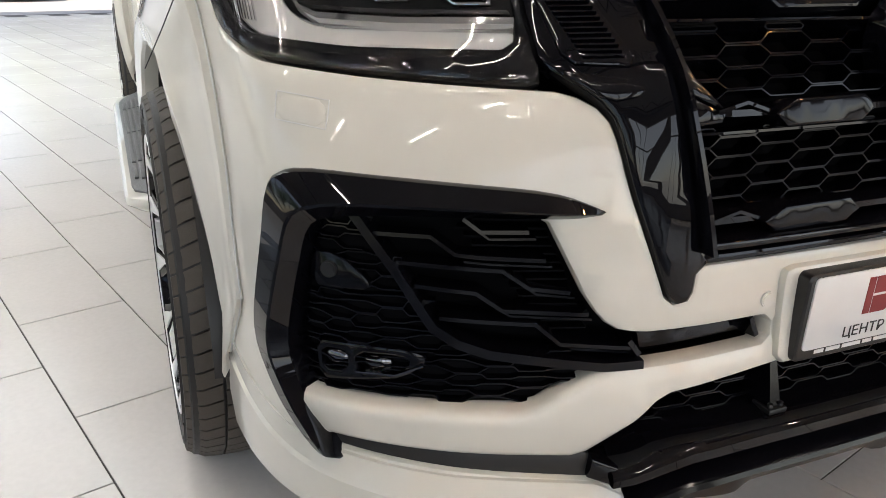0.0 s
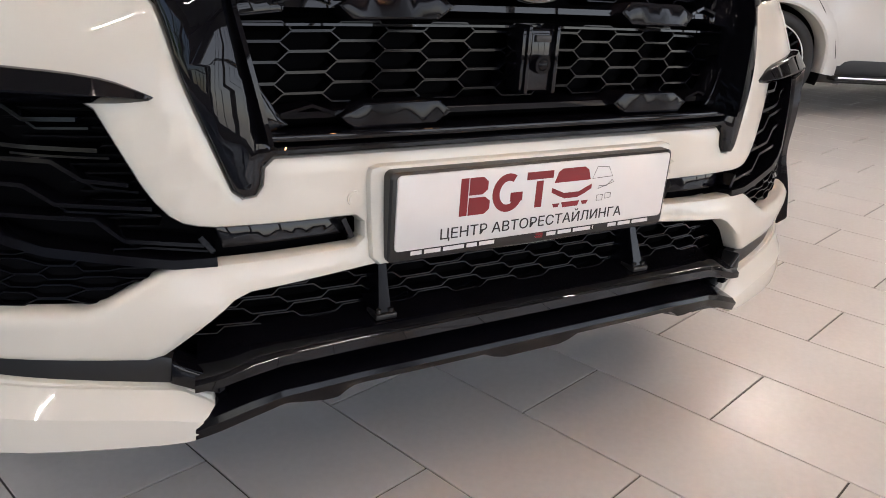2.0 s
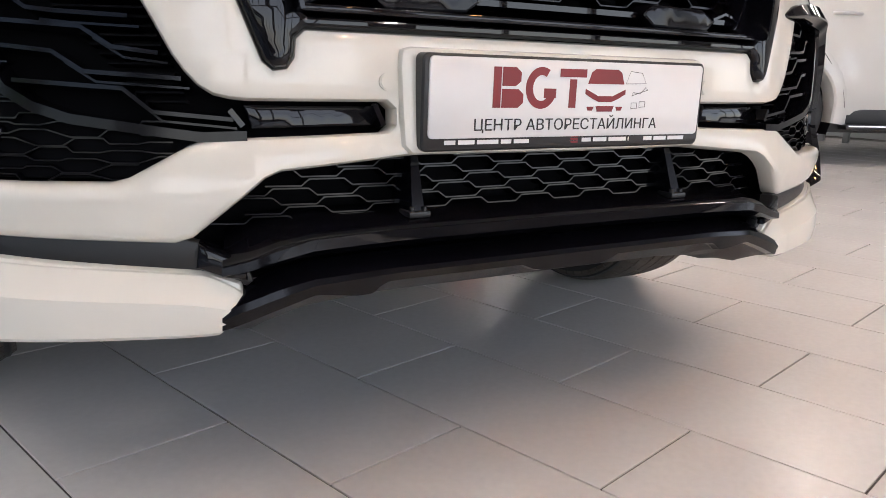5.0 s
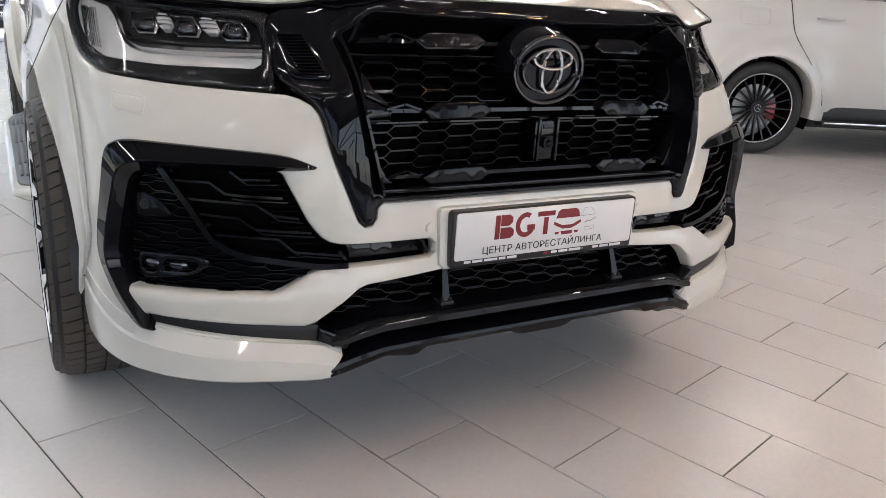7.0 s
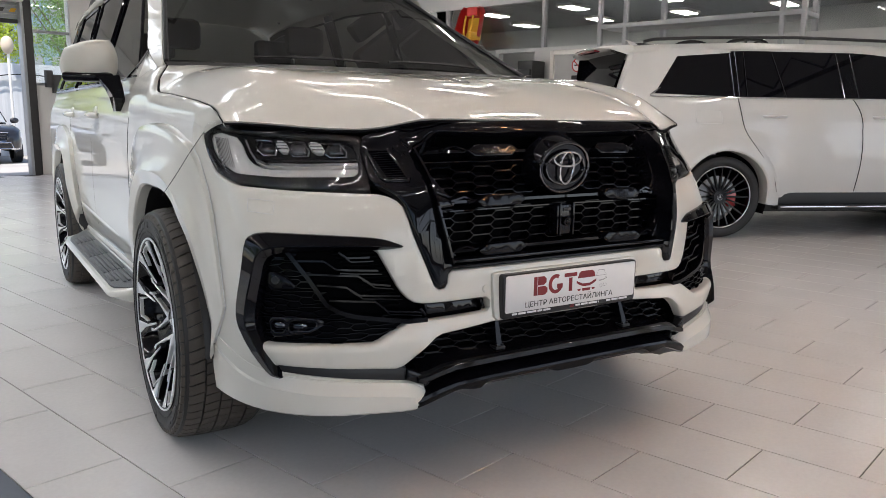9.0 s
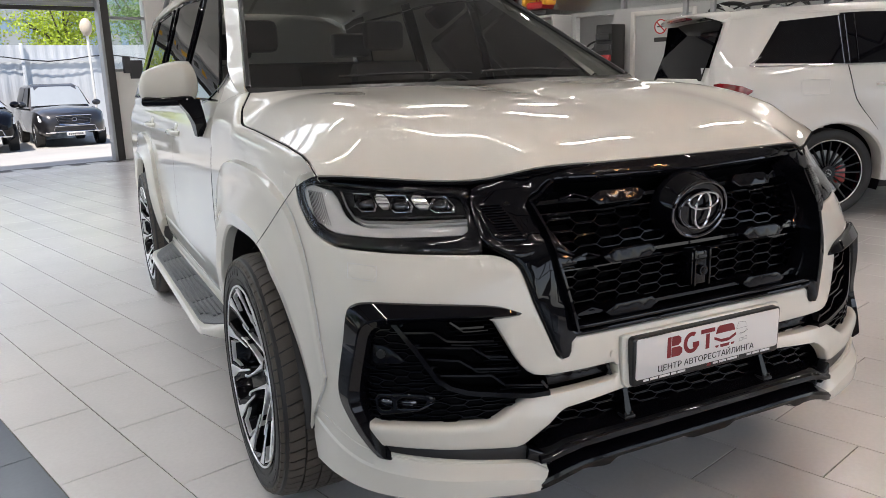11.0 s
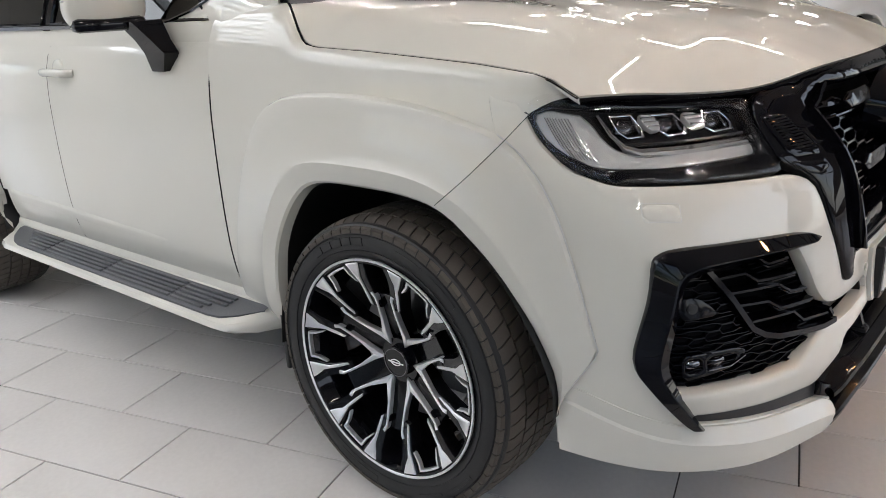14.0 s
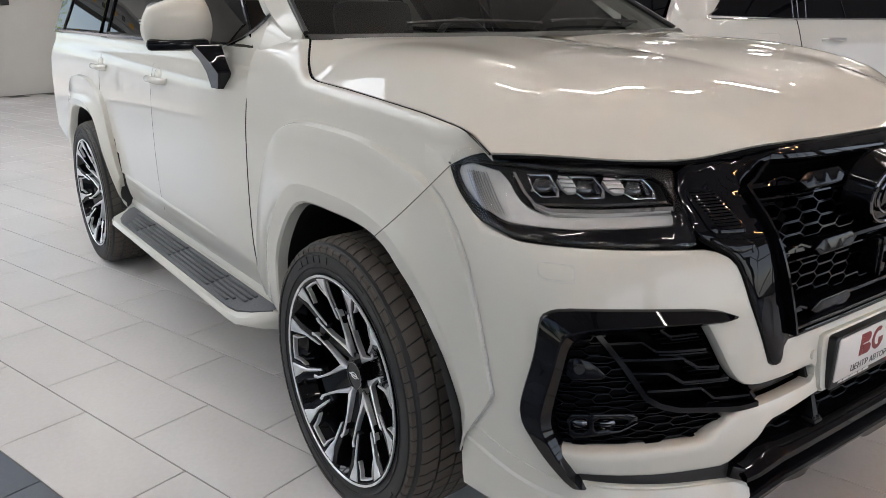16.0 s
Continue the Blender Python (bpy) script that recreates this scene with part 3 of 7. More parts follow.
def text(body, x0, x1, y0, y1, z, material, name, parent, m, bold=0.0):
    """Letters that fill the given box."""
    cu = bpy.data.curves.new(name, "FONT")
    cu.body, cu.size, cu.extrude, cu.offset, cu.fill_mode = body, 1.0, .006, bold, "BOTH"
    tmp = bpy.data.objects.new(name, cu)
    me = bpy.data.meshes.new_from_object(tmp)
    bpy.data.objects.remove(tmp)
    bpy.data.curves.remove(cu)
    co = np.array([v.co for v in me.vertices])
    lo, hi = co.min(0), co.max(0)
    sx, sy = (x1 - x0) / (hi[0] - lo[0]), (y1 - y0) / (hi[1] - lo[1])
    me.transform(m @ Matrix.Translation((x0, y0, z)) @ Matrix.Diagonal((sx, sy, .06, 1)) @ Matrix.Translation((-lo[0], -lo[1], 0)))
    me.materials.clear()
    me.materials.append(material)
    ob = new(name, me)
    ob.parent = parent
    return ob


text("ЦЕНТР АВТОРЕСТАЙЛИНГА", -.184, .164, -.0415, -.0165, .0150, M_INK, "letters", plate, PL, 0.0)
for x0, x1 in ((-.232, -.085), (.012, .11), (.14, .236)):
    n = 0
    bm = bmesh.new()
    x = x0 + .002
    while x < x1:
        w = min(x1 - x, .018 + .009 * ((n * 7) % 3))
        slab(bm, [(x + w, -.0512), (x, -.0512), (x, -.0572), (x + w, -.0572)], .0121, .0126, PL)
        x += w + .0045
        n += 1
    part("small_print", bm, M_INKWHITE, plate, smooth=0)
bm = bmesh.new()
for k in range(3):
    slab(bm, [(.006, -.047 - k * .0042), (-.010, -.047 - k * .0042), (-.006, -.0502 - k * .0042), (.006, -.0502 - k * .0042)], .0121, .0127, PL)
part("red_mark", bm, M_INKRED, plate, smooth=0)


def blob(outline, material, name="emblem"):
    b = bmesh.new()
    slab(b, outline, .0144, .0152, PL)
    return part(name, b, material, plate, smooth=0)


# a mark of plain dark red bars and a ring
for x0, y0, x1, y1 in ((-.155, -.006, -.142, .051), (-.066, .008, -.044, .022), (-.038, .039, .012, .051), (-.019, -.006, -.006, .036)):
    blob([(x1, y1), (x0, y1), (x0, y0), (x1, y0)], M_INKRED, "red_bar")
for y0, y1, x1 in ((.0245, .051, -.108), (-.006, .0205, -.103)):
    blob([(x1 - .009, y1), (-.140, y1), (-.140, y0), (x1 - .009, y0), (x1, y0 + .007), (x1, y1 - .007)], M_INKRED, "red_bar")
aa = [radians(60 + 270 * k / 20) for k in range(21)]
bm = bmesh.new()
loft(bm, [[PL @ Vector((-.071 + rx * math.cos(a), .0225 + ry * math.sin(a), z)) for a in aa] for rx, ry, z in ((.0155, .0185, .0144), (.0155, .0185, .0152), (.028, .030, .0152), (.028, .030, .0144))])
part("red_arc", bm, M_INKRED, plate, smooth=0)
# a car drawn in three red shapes, with parts in thin outline beside it
ex = .052
blob([(ex + .036, .030), (ex + .030, .047), (ex + .022, .052), (ex - .022, .052), (ex - .030, .047), (ex - .036, .030)], M_INKRED)
blob([(ex + .020, .012), (ex - .020, .012), (ex - .014, .003), (ex + .014, .003)], M_INKRED)
for k in (1, -1):
    blob([(ex + k * .040, .0225), (ex + k * .016, .0125), (ex + k * .014, .0035), (ex + k * .026, .008), (ex + k * .040, .015)], M_INKRED)
for a, b_, c, d in ((-.036, -.004, -.022, -.010), (-.018, -.003, .018, -.0115), (.022, -.004, .036, -.010)):
    blob([(ex + c, b_), (ex + a, b_), (ex + a + .003, d), (ex + c - .003, d)], M_INKRED)
for q in ([(.132, .031), (.140, .050), (.164, .048), (.174, .032)], [(.146, .013), (.179, .022), (.174, .026), (.163, .016), (.148, .018)], [(.146, .002), (.146, -.007), (.158, -.007), (.158, .002)],
          [(.163, .004), (.163, -.005), (.175, -.004), (.175, .004)]):
    bm = bmesh.new()
    sweep(bm, [PL @ Vector((x - .040, y, .0150)) for x, y in q], .00045, 4, True)
    part("outline_drawing", bm, M_INK, plate, smooth=0)

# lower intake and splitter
# base sheet in near-black, standing in for the shaded hollow behind the mesh
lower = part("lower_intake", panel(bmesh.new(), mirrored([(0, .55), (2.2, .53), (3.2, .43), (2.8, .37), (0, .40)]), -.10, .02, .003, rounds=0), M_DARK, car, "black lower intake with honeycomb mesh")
bm = bmesh.new()
for i in range(8):
    z = .446 + i * .0125
    edge = lerp_table([.41, .512, .54], [3.0, 2.12, 2.0], z)
    line, s, k = [], -s_of(edge), i
    while s < s_of(edge):
        a = .0046 if k % 2 else -.0046
        u0, u1 = lerp_table(S_L, S_U, abs(s)), lerp_table(S_L, S_U, abs(s + .052))
        line += [(math.copysign(u0, s), z + a), (math.copysign(u1, s + .052), z + a)]
        s += .064
        k += 1
    bm = bmesh.new()
    rib(bm, line, .0018, -.07, -.045, .6, .08)
    part("mesh_strand", bm, M_MESH, lower)
PU = (0, 1.0, 1.76, 2.1, 2.45, 2.78)
BLADE = [  # lift, and heights from the middle to the end
    (-.075, (.462, .462, .460, .456, .446, .432)), (-.020, (.444, .443, .440, .432, .420, .412)), (.012, (.437, .436, .431, .421, .408, .400)), (.019, (.431, .430, .425, .414, .402, .394)),
    (.019, (.417, .416, .411, .401, .390, .384)), (.010, (.411, .410, .405, .396, .386, .381)), (-.014, (.404, .403, .398, .390, .381, .377)),
]
LIP = [
    (-.020, (.398, .397, .392, .382, .368, .352)), (.006, (.387, .386, .381, .371, .358, .345)), (.020, (.381, .380, .374, .364, .351, .338)), (.023, (.374, .373, .366, .354, .341, .328)),
    (.018, (.363, .362, .352, .338, .324, .312)), (.004, (.360, .359, .349, .335, .321, .309)),
]


def notch(u):
    """The lip's lower edge drops in three tabs."""
    a = abs(u)
    return .012 * (min(1, max(0, (a - 1.10) / .10)) * min(1, max(0, (1.7 - a) / .4)) + min(1, max(0, (.28 - a) / .06)))


SPAN = [x * .06 - 2.76 for x in range(93)]
bm = bmesh.new()
loft(bm, [[front(s_of(u), lerp_table(PU, zs, abs(u)), hh) for u in SPAN] for hh, zs in BLADE])
splitter = part("splitter", bm, M_BLACK, car, "gloss black front splitter blade over a lip", 30)
bm = bmesh.new()
loft(bm, [[front(s_of(u), lerp_table(PU, zs, abs(u)) - (notch(u) if k >= 4 else 0), hh) for u in SPAN] for k, (hh, zs) in enumerate(LIP)])
part("splitter_lip", bm, M_MESH, splitter, "", 30)
bm = bmesh.new()
loft(bm, [[front(s_of(u), max(.292, lerp_table(PU, LIP[-1][1], abs(u)) - notch(u) * (1 if dz > -.01 else 0) + dz), hh) for u in SPAN] for hh, dz in ((.003, 0.0), (-.02, -.006), (-.05, -.030), (-.10, -.046), (-.28, -.050))])
part("splitter_underside", bm, M_PLAST, splitter, "matte dark grey underside")
for sg in (1, -1):
    bm = panel(bmesh.new(), [(sg * 2.98, .424), (sg * 2.50, .400), (sg * 2.47, .374), (sg * 2.72, .378), (sg * 3.0, .392)], .006, .04, .006, rounds=0)
    part("splitter_end", bm, M_BLACK, splitter)
for sg in (1, -1):
    bm = bmesh.new()
    p0, p1 = front(s_of(sg * .82), .446, -.012), front(s_of(sg * .80), .528, -.03)
    loft(bm, [[(p0.x + dx, p0.y + dy, p0.z) for dx, dy in ((-.010, 0), (.010, 0), (.014, .05), (-.018, .05))],
              [(p1.x + dx, p1.y + dy, p1.z) for dx, dy in ((-.006, 0), (.006, 0), (.008, .04), (-.012, .04))]], closed=True, caps=True)
    fin = part("splitter_strut", bm, M_MESH, splitter)
    bm = bmesh.new()
    box(bm, p0.x - .017, p0.y - .006, p0.z - .004, p0.x + .017, p0.y + .03, p0.z + .005, .002)
    for dx in (-.010, .010):
        cyl(bm, .004, .006, Matrix.Translation((p0.x + dx, p0.y + .002, p0.z + .008)), 10)
    part("strut_foot", bm, M_SATIN, fin)

# headlamps
for sg in (1, -1):
    sd = lambda q: [(sg * u, z) for u, z in raised(q)]
    LAMP = [(6.02, 1.046), (5.9, 1.068), (5.5, 1.084), (5.0, 1.086), (4.4, 1.076), (2.88, 1.062), (3.02, 1.03), (3.28, .932), (3.34, .910), (4.24, .917), (5.28, .926), (5.88, .948), (6.02, 1.0)]
    lamp = part("headlamp", panel(bmesh.new(), sd(LAMP), -.055, .03, .003, rounds=1), M_SATIN, car, "headlamp with three projectors and grey light guide")
    lo = panel(bmesh.new(), sd(LAMP), .004, .01, .006, rounds=1)
    lens = part("lamp_lens", lo, M_LAMPGLASS, lamp, "clear lamp cover")
    lens.visible_shadow = False
    hole = sd([(5.90, 1.044), (5.5, 1.056), (3.1, 1.046), (3.16, 1.0), (3.36, .952), (4.3, .947), (5.28, .952), (5.80, .976), (5.955, 1.008)])
    part("lamp_bezel", panel(bmesh.new(), sd(LAMP), -.004, .03, .005, holes=(hole,), rounds=1), M_BLACK, lamp)
    # grey light guide: an L along the bottom and outer side
    g = sd([(5.90, 1.042), (5.5, 1.054), (4.84, 1.046), (4.80, 1.0), (4.70, .982), (4.50, .973), (3.22, .978), (3.28, .957), (4.3, .951), (5.28, .956), (5.78, .979), (5.94, 1.008)])
    part("light_guide", panel(bmesh.new(), g, -.022, .02, .005, rounds=1), M_GUIDE, lamp, "frosted grey light guide")
    bm = bmesh.new()
    for k in range(9):
        u = 5.66 - k * .062
        rib(bm, sd([(u, 1.040), (u + .02, .968)]), .0016, -.018, -.0145, .5, .03)
    part("guide_rib", bm, M_CHROME, lamp)
    bm = bmesh.new()
    rib(bm, sd([(4.70, 1.045), (4.68, 1.010), (4.62, .988), (4.48, .980), (3.9, .980), (3.16, .986)]), .0080, -.03, -.010, .45, .02)
    part("bright_trim", bm, M_CHROME, lamp)
    bm = bmesh.new()
    rib(bm, sd([(4.62, .993), (3.9, .994), (3.2, .999)]), .004, -.032, -.020, .6, .02)
    part("inner_step", bm, M_SMOKE, lamp)
    for k in range(3):
        um = 4.38 - k * .49
        c = s_of(um)
        pr = panel(bmesh.new(), sd([(um + .15, 1.047), (um - .15, 1.048), (um - .17, 1.020), (um - .12, 1.006), (um + .10, 1.004), (um + .17, 1.016)]), -.020, .028, .003, rounds=0,
                   holes=(sd([(um + .12, 1.043), (um - .12, 1.044), (um - .14, 1.022), (um - .09, 1.010), (um + .08, 1.008), (um + .14, 1.018)]),))
        proj = part("projector", pr, M_CHROME, lamp, "chrome projector frame")
        zc = raised([(um, 1.026)])[0][1]
        cc = front(sg * c, zc, -.036)
        n = (front(sg * c, zc, 0) - cc).normalized()
        tq = Matrix.Translation(cc) @ n.to_track_quat("Z", "Y").to_matrix().to_4x4()
        bm = bmesh.new()
        bmesh.ops.create_uvsphere(bm, u_segments=24, v_segments=14, radius=.019, matrix=tq @ Matrix.Diagonal((1.25, 1.0, .6, 1)))
        part("projector_lens", bm, M_SMOKE, proj)
        bm = bmesh.new()
        for e in (-1, 1):
            box(bm, -.004, -.016, -.014, .004, .016, .010, .002, tq @ Matrix.Translation((e * .020, 0, .004)) @ Matrix.Rotation(radians(22 * e), 4, "Z"))
        part("reflector_fin", bm, M_SMOKE, proj)
        if k < 2:
            bm = panel(bmesh.new(), sd([(um - .19, 1.046), (um - .37, 1.045), (um - .37, 1.015), (um - .19, 1.013)]), -.014, .03, .004, rounds=1)
            blk = part("lamp_block", bm, M_GUIDE, lamp, "grey ribbed block between projectors")
            bm = bmesh.new()
            for j in range(3):
                rib(bm, sd([(um - .20, 1.038 - j * .008), (um - .36, 1.038 - j * .008)]), .0022, -.016, -.010, .5)
            part("block_rib", bm, M_CHROME, blk)

# ---- bonnet ----
SEAM_Y = (-.491, -.468, -.44, -.39, -.25, -.10, .09, .26, .30, .325, .345, .43)
SEAM_Z = (1.100, 1.112, 1.130, 1.144, 1.161, 1.173, 1.187, 1.196, 1.203, 1.222, 1.25, 1.305)
SEAM_X = (.925, .926, .927, .928, .929, .931, .932, .933, .930, .924, .915, .862)


def hood_pt(a, b):
    """a: across, -1 to 1; b: from the front edge to the windscreen."""
    q = abs(a) * 8
    ex = (0, .115, .23, .345, .46, .575, .70, .82, .925)
    ey = (-.825, -.823, -.818, -.812, -.795, -.725, -.645, -.565, -.491)
    ez = (1.112, 1.112, 1.112, 1.113, 1.110, 1.084, 1.082, 1.092, 1.100)
    ry = (.33, .332, .337, .343, .352, .364, .38, .40, .43)
    x0, y0, z0, y1 = (curve(v, q) for v in (ex, ey, ez, ry))
    ys = -.491 + .921 * b
    x = x0 / .925 * lerp_table(SEAM_Y, SEAM_X, ys)
    y = y0 + (y1 - y0) * b
    edge = abs(a) ** 7
    rise = 1 - (1 - b) ** 4.0
    z_mid = z0 + (1.245 - z0) * rise + .062 * b ** 1.3
    z = z_mid * (1 - edge) + lerp_table(SEAM_Y, SEAM_Z, ys) * edge
    z -= .010 * max(0, 1 - abs(a) / .35) ** 2 * min(1, b * 2)
    z += .040 * math.exp(-((abs(a) - .80) / .17) ** 2) * min(1, b * 6) * (1 - b ** 2) * (1 - abs(a) ** 14)
    return Vector((math.copysign(x, a) if a else 0.0, y, z))


bm = bmesh.new()
N, K = 48, 36
rows = [[hood_pt(-1 + 2 * i / N, (j / K) ** 1.15) for i in range(N + 1)] for j in range(K + 1)]
rows.insert(0, [p + Vector((0, .010, -.010)) for p in rows[0]])
for r in rows[1:]:
    r.insert(0, r[0] + Vector((.004, 0, -.018)))
    r.append(r[-1] + Vector((-.004, 0, -.018)))
rows[0].insert(0, rows[0][0])
rows[0].append(rows[0][-1])
loft(bm, rows)
part("bonnet", bm, M_WHITE, car, "pearl white bonnet", 50)
bm = bmesh.new()
for sg in (1, -1):
    pts = [hood_pt(sg, (j / 30)) + Vector((sg * .004, 0, -.004)) for j in range(31)]
    sweep(bm, pts, .0030, 6)
pts = [hood_pt(-1 + 2 * i / 40, 0) + Vector((0, -.002, -.008)) for i in range(41)]
sweep(bm, pts, .0042, 6)
part("bonnet_gap", bm, M_DARK, car)

# ---- sides ----
SZ = (.40, .50, .62, .80, 1.00, 1.10, 1.16, 1.20)
SX = (.930, .968, .984, .988, .984, .974, .957, .935)


def side_x(z):
    i = max([0] + [k for k in range(7) if z >= SZ[k]])
    return curve(SX, i + (z - SZ[i]) / (SZ[i + 1] - SZ[i]))


ARCH = [(.475, .34), (.46, .44), (.43, .56), (.38, .71), (.29, .835), (.22, .868), (.10, .872), (-.08, .868), (-.20, .842), (-.30, .755), (-.38, .65), (-.435, .56), (-.475, .455), (-.47, .40)]
CREASE = [(.72, .36), (.68, .50), (.605, .74), (.525, .94), (.43, 1.055), (.31, 1.085), (.10, 1.09), (-.08, 1.08), (-.22, 1.05), (-.35, 1.015), (-.445, .90), (-.500, .75), (-.553, .588), (-.560, .570), (-.550, .553), (-.482, .452)]


def along(poly, n, rounds=2):
    pts = [Vector(p) for p in poly]
    for _ in range(rounds):
        out = [pts[0]]
        for a, b in zip(pts, pts[1:]):
            out += [a.lerp(b, .25), a.lerp(b, .75)]
        pts = out + [pts[-1]]
    ls = [0.0]
    for a, b in zip(pts, pts[1:]):
        ls.append(ls[-1] + (b - a).length)
    return [(lerp_table(ls, [p.x for p in pts], ls[-1] * k / (n - 1)), lerp_table(ls, [p.y for p in pts], ls[-1] * k / (n - 1))) for k in range(n)]


def skin_x(y, z):
    """|x| of the body side at any length and height, the front corner included."""
    x = side_x(z)
    if y < -.3:
        lo, hi = 0.9, 1.24
        for _ in range(14):
            mid = (lo + hi) / 2
            if surf(mid, z).y < y:
                lo = mid
            else:
                hi = mid
        return abs(surf(lo, z).x)
    if y < .1:
        return x + (abs(surf(1.235, min(z, 1.12)).x) - x) * (.1 - y) / .4
    return x


def flare(y0, sg, rear=False):
    n = 60
    a, c = along(ARCH, n), along(CREASE, n)
    if rear:
        c = [(y * .86, .40 + (z - .40) * .93) for y, z in c]
    bm = bmesh.new()
    rings = []
    for f, out in ((0, -.004), (.010, .004), (.022, .015), (.034, .0205), (.05, .0225), (.25, .0265), (.50, .035), (.72, .051), (.755, .0550), (.775, .0545), (.97, .047), (1.0, .040)):
        ring = []
        for (ya, za), (yc, zc) in zip(a, c):
            y, z = yc + (ya - yc) * f, zc + (za - zc) * f
            base = skin_x(yc if not rear else .5, zc)
            # the flare flattens towards the lower ends
            k = min(1, max(0, (za - .38) / .28))
            x = base + out * (.5 + .5 * k) * (1 if rear or y > -.25 else max(.6, 1 - (-.25 - y) / .5))
            ring.append((sg * x, y0 + y, z))
        rings.append(ring)
    inner = []
    for (ya, za), p in zip(a, rings[-1]):
        inner.append((p[0] - sg * .03, y0 + ya * .99, .40 + (za - .40) * .99))
    rings.append(inner)
    loft(bm, rings)
    return bm


def well(y0, sg):
    bm = bmesh.new()
    n = 30
    a = along(ARCH, n)
    rings = []
    for x in (1.0, .62):
        rings.append([(sg * x, y0 + y * 1.0, .40 + (z - .40) * 1.0) for y, z in a])
    rings.append([(sg * .62, y0 + y * .1, .42 + (z - .42) * .1) for y, z in a])
    loft(bm, rings)
    return bm


def side_panel(sg, y0, y1, z0f, z1f, cut=None, ny=None, h=0.0):
    """A sheet of the body side between two lengths, its lower and upper edge as functions of y; cut leaves out faces."""
    bm = bmesh.new()
    ny = ny or max(4, int((y1 - y0) / .04))
    nz = 22
    rings = []
    for i in range(ny + 1):
        y = y0 + (y1 - y0) * i / ny
        a, b = z0f(y), z1f(y)
        rings.append([(sg * (skin_x(y, a + (b - a) * j / nz) + h), y, a + (b - a) * j / nz) for j in range(nz + 1)])
    vv = loft(bm, rings)
    if cut:
        bmesh.ops.delete(bm, geom=[f for f in bm.faces if cut(f.calc_center_median())], context="FACES")
    return bm


def in_arch(p, y0, grow):
    y, z = p.y - y0, p.z
    return math.hypot(y / .52, (z - .40) / .56) < grow


for sg in (-1, 1):
    lo, hi = (lambda y: .43), (lambda y: 1.195)
    # wing: up to the bonnet seam, rolled over the top
    bm = bmesh.new()
    rings = []
    for i in range(61):
        y = -.491 + (.69 + .491) * i / 60
        b = min(1, max(0, (y + .491) / .921))
        top = hood_pt(1, b) if y < .43 else hood_pt(1, 1) + Vector((0, y - .43, 0))
        ring = []
        zt = top.z
        z_low = lerp_table([-.491, -.46, -.43, -.397, -.36, -.30], [1.099, 1.095, 1.087, 1.070, 1.035, 1.0], y)
        f_low = .61 * max(0, 1 - (y + .30) / .25) if y > -.30 else (.72 * (z_low - .43) / .67 if z_low < 1.10 else .72)
        for j in range(25):
            f = f_low + (1 - f_low) * j / 24
            z = .43 + (1.10 - .43) * min(1, f / .72)
            if f <= .72:
                x = skin_x(y, z)
                ring.append((sg * x, y, z))
            else:
                g = (f - .72) / .28
                z0 = 1.10 if zt > 1.11 else zt - .01
                x0 = skin_x(y, z0)
                ang = g * math.pi / 2
                ring.append((sg * (top.x + .008 + (x0 - top.x - .008) * math.cos(ang)), y, min(z0, zt) + (zt - .002 - min(z0, zt)) * math.sin(ang)))
        rings.append(ring)
    loft(bm, rings)
    bmesh.ops.delete(bm, geom=[f for f in bm.faces if in_arch(f.calc_center_median(), 0, 1.0) or (f.calc_center_median().y < -.285 and f.calc_center_median().z < .99)], context="FACES")
    part("front_wing", bm, M_WHITE, car, "pearl white front wing")
    fl = part("wheel_arch_flare", flare(0, sg), M_WHITE, car, "wide white wheel arch flare", 30)
    bm = bmesh.new()
    sm = [(-.395, 1.062), (-.345, 1.005), (-.275, .935), (-.198, .866)]
    ends = [skin_x(-.39, 1.05) + .006, 0, 0, 1.043]
    sweep(bm, [(sg * (ends[0] + (1.043 - ends[0]) * k / 8), lerp_table([0, 2.7, 5.3, 8], [p_[0] for p_ in sm], k), lerp_table([0, 2.7, 5.3, 8], [p_[1] for p_ in sm], k)) for k in range(9)], .0011, 6)
    part("flare_seam", bm, M_PLAST, fl)
    bm = bmesh.new()
    edge_ = [p_ for p_ in along(CREASE, 90) if p_[0] < -.30]
    sweep(bm, [(sg * (skin_x(y_, z_) + .0025), y_, z_) for y_, z_ in edge_], .0016, 6)
    part("flare_groove", bm, M_GUIDE, fl)
    bm = bmesh.new()
    tip = front(sg * s_of(6.04), 1.066, .002)
    a_ = Vector((sg * ends[0], -.395, 1.062))
    sweep(bm, [a_] + [Vector((sg * (skin_x(p_.y, p_.z) + .0035), p_.y, p_.z)) for p_ in (a_.lerp(tip, k / 6) for k in range(1, 6))] + [tip], .0011, 6)
    part("wing_seam", bm, M_PLAST, fl)
    part("wheel_well", well(0, sg), M_SATIN, car)
    belt = lambda y: 1.195
    sill = lambda y: .455
    d1 = part("front_door", side_panel(sg, .696, 1.725, sill, belt, h=.001), M_WHITE, car, "pearl white front door")
    d2 = part("rear_door", side_panel(sg, 1.731, 2.62, sill, belt, cut=lambda p: in_arch(p, 2.85, 1.0)), M_WHITE, car, "pearl white rear door")
    part("rear_quarter", side_panel(sg, 2.626, 3.85, lambda y: .40 if y < 3.3 else .45 + (y - 3.3) * .4, belt, cut=lambda p: in_arch(p, 2.85, 1.0)), M_WHITE, car, "pearl white rear quarter")
    part("wheel_arch_flare", flare(2.87, sg, True), M_WHITE, car, "wide white rear wheel arch flare", 30)
    part("wheel_well", well(2.87, sg), M_SATIN, car)
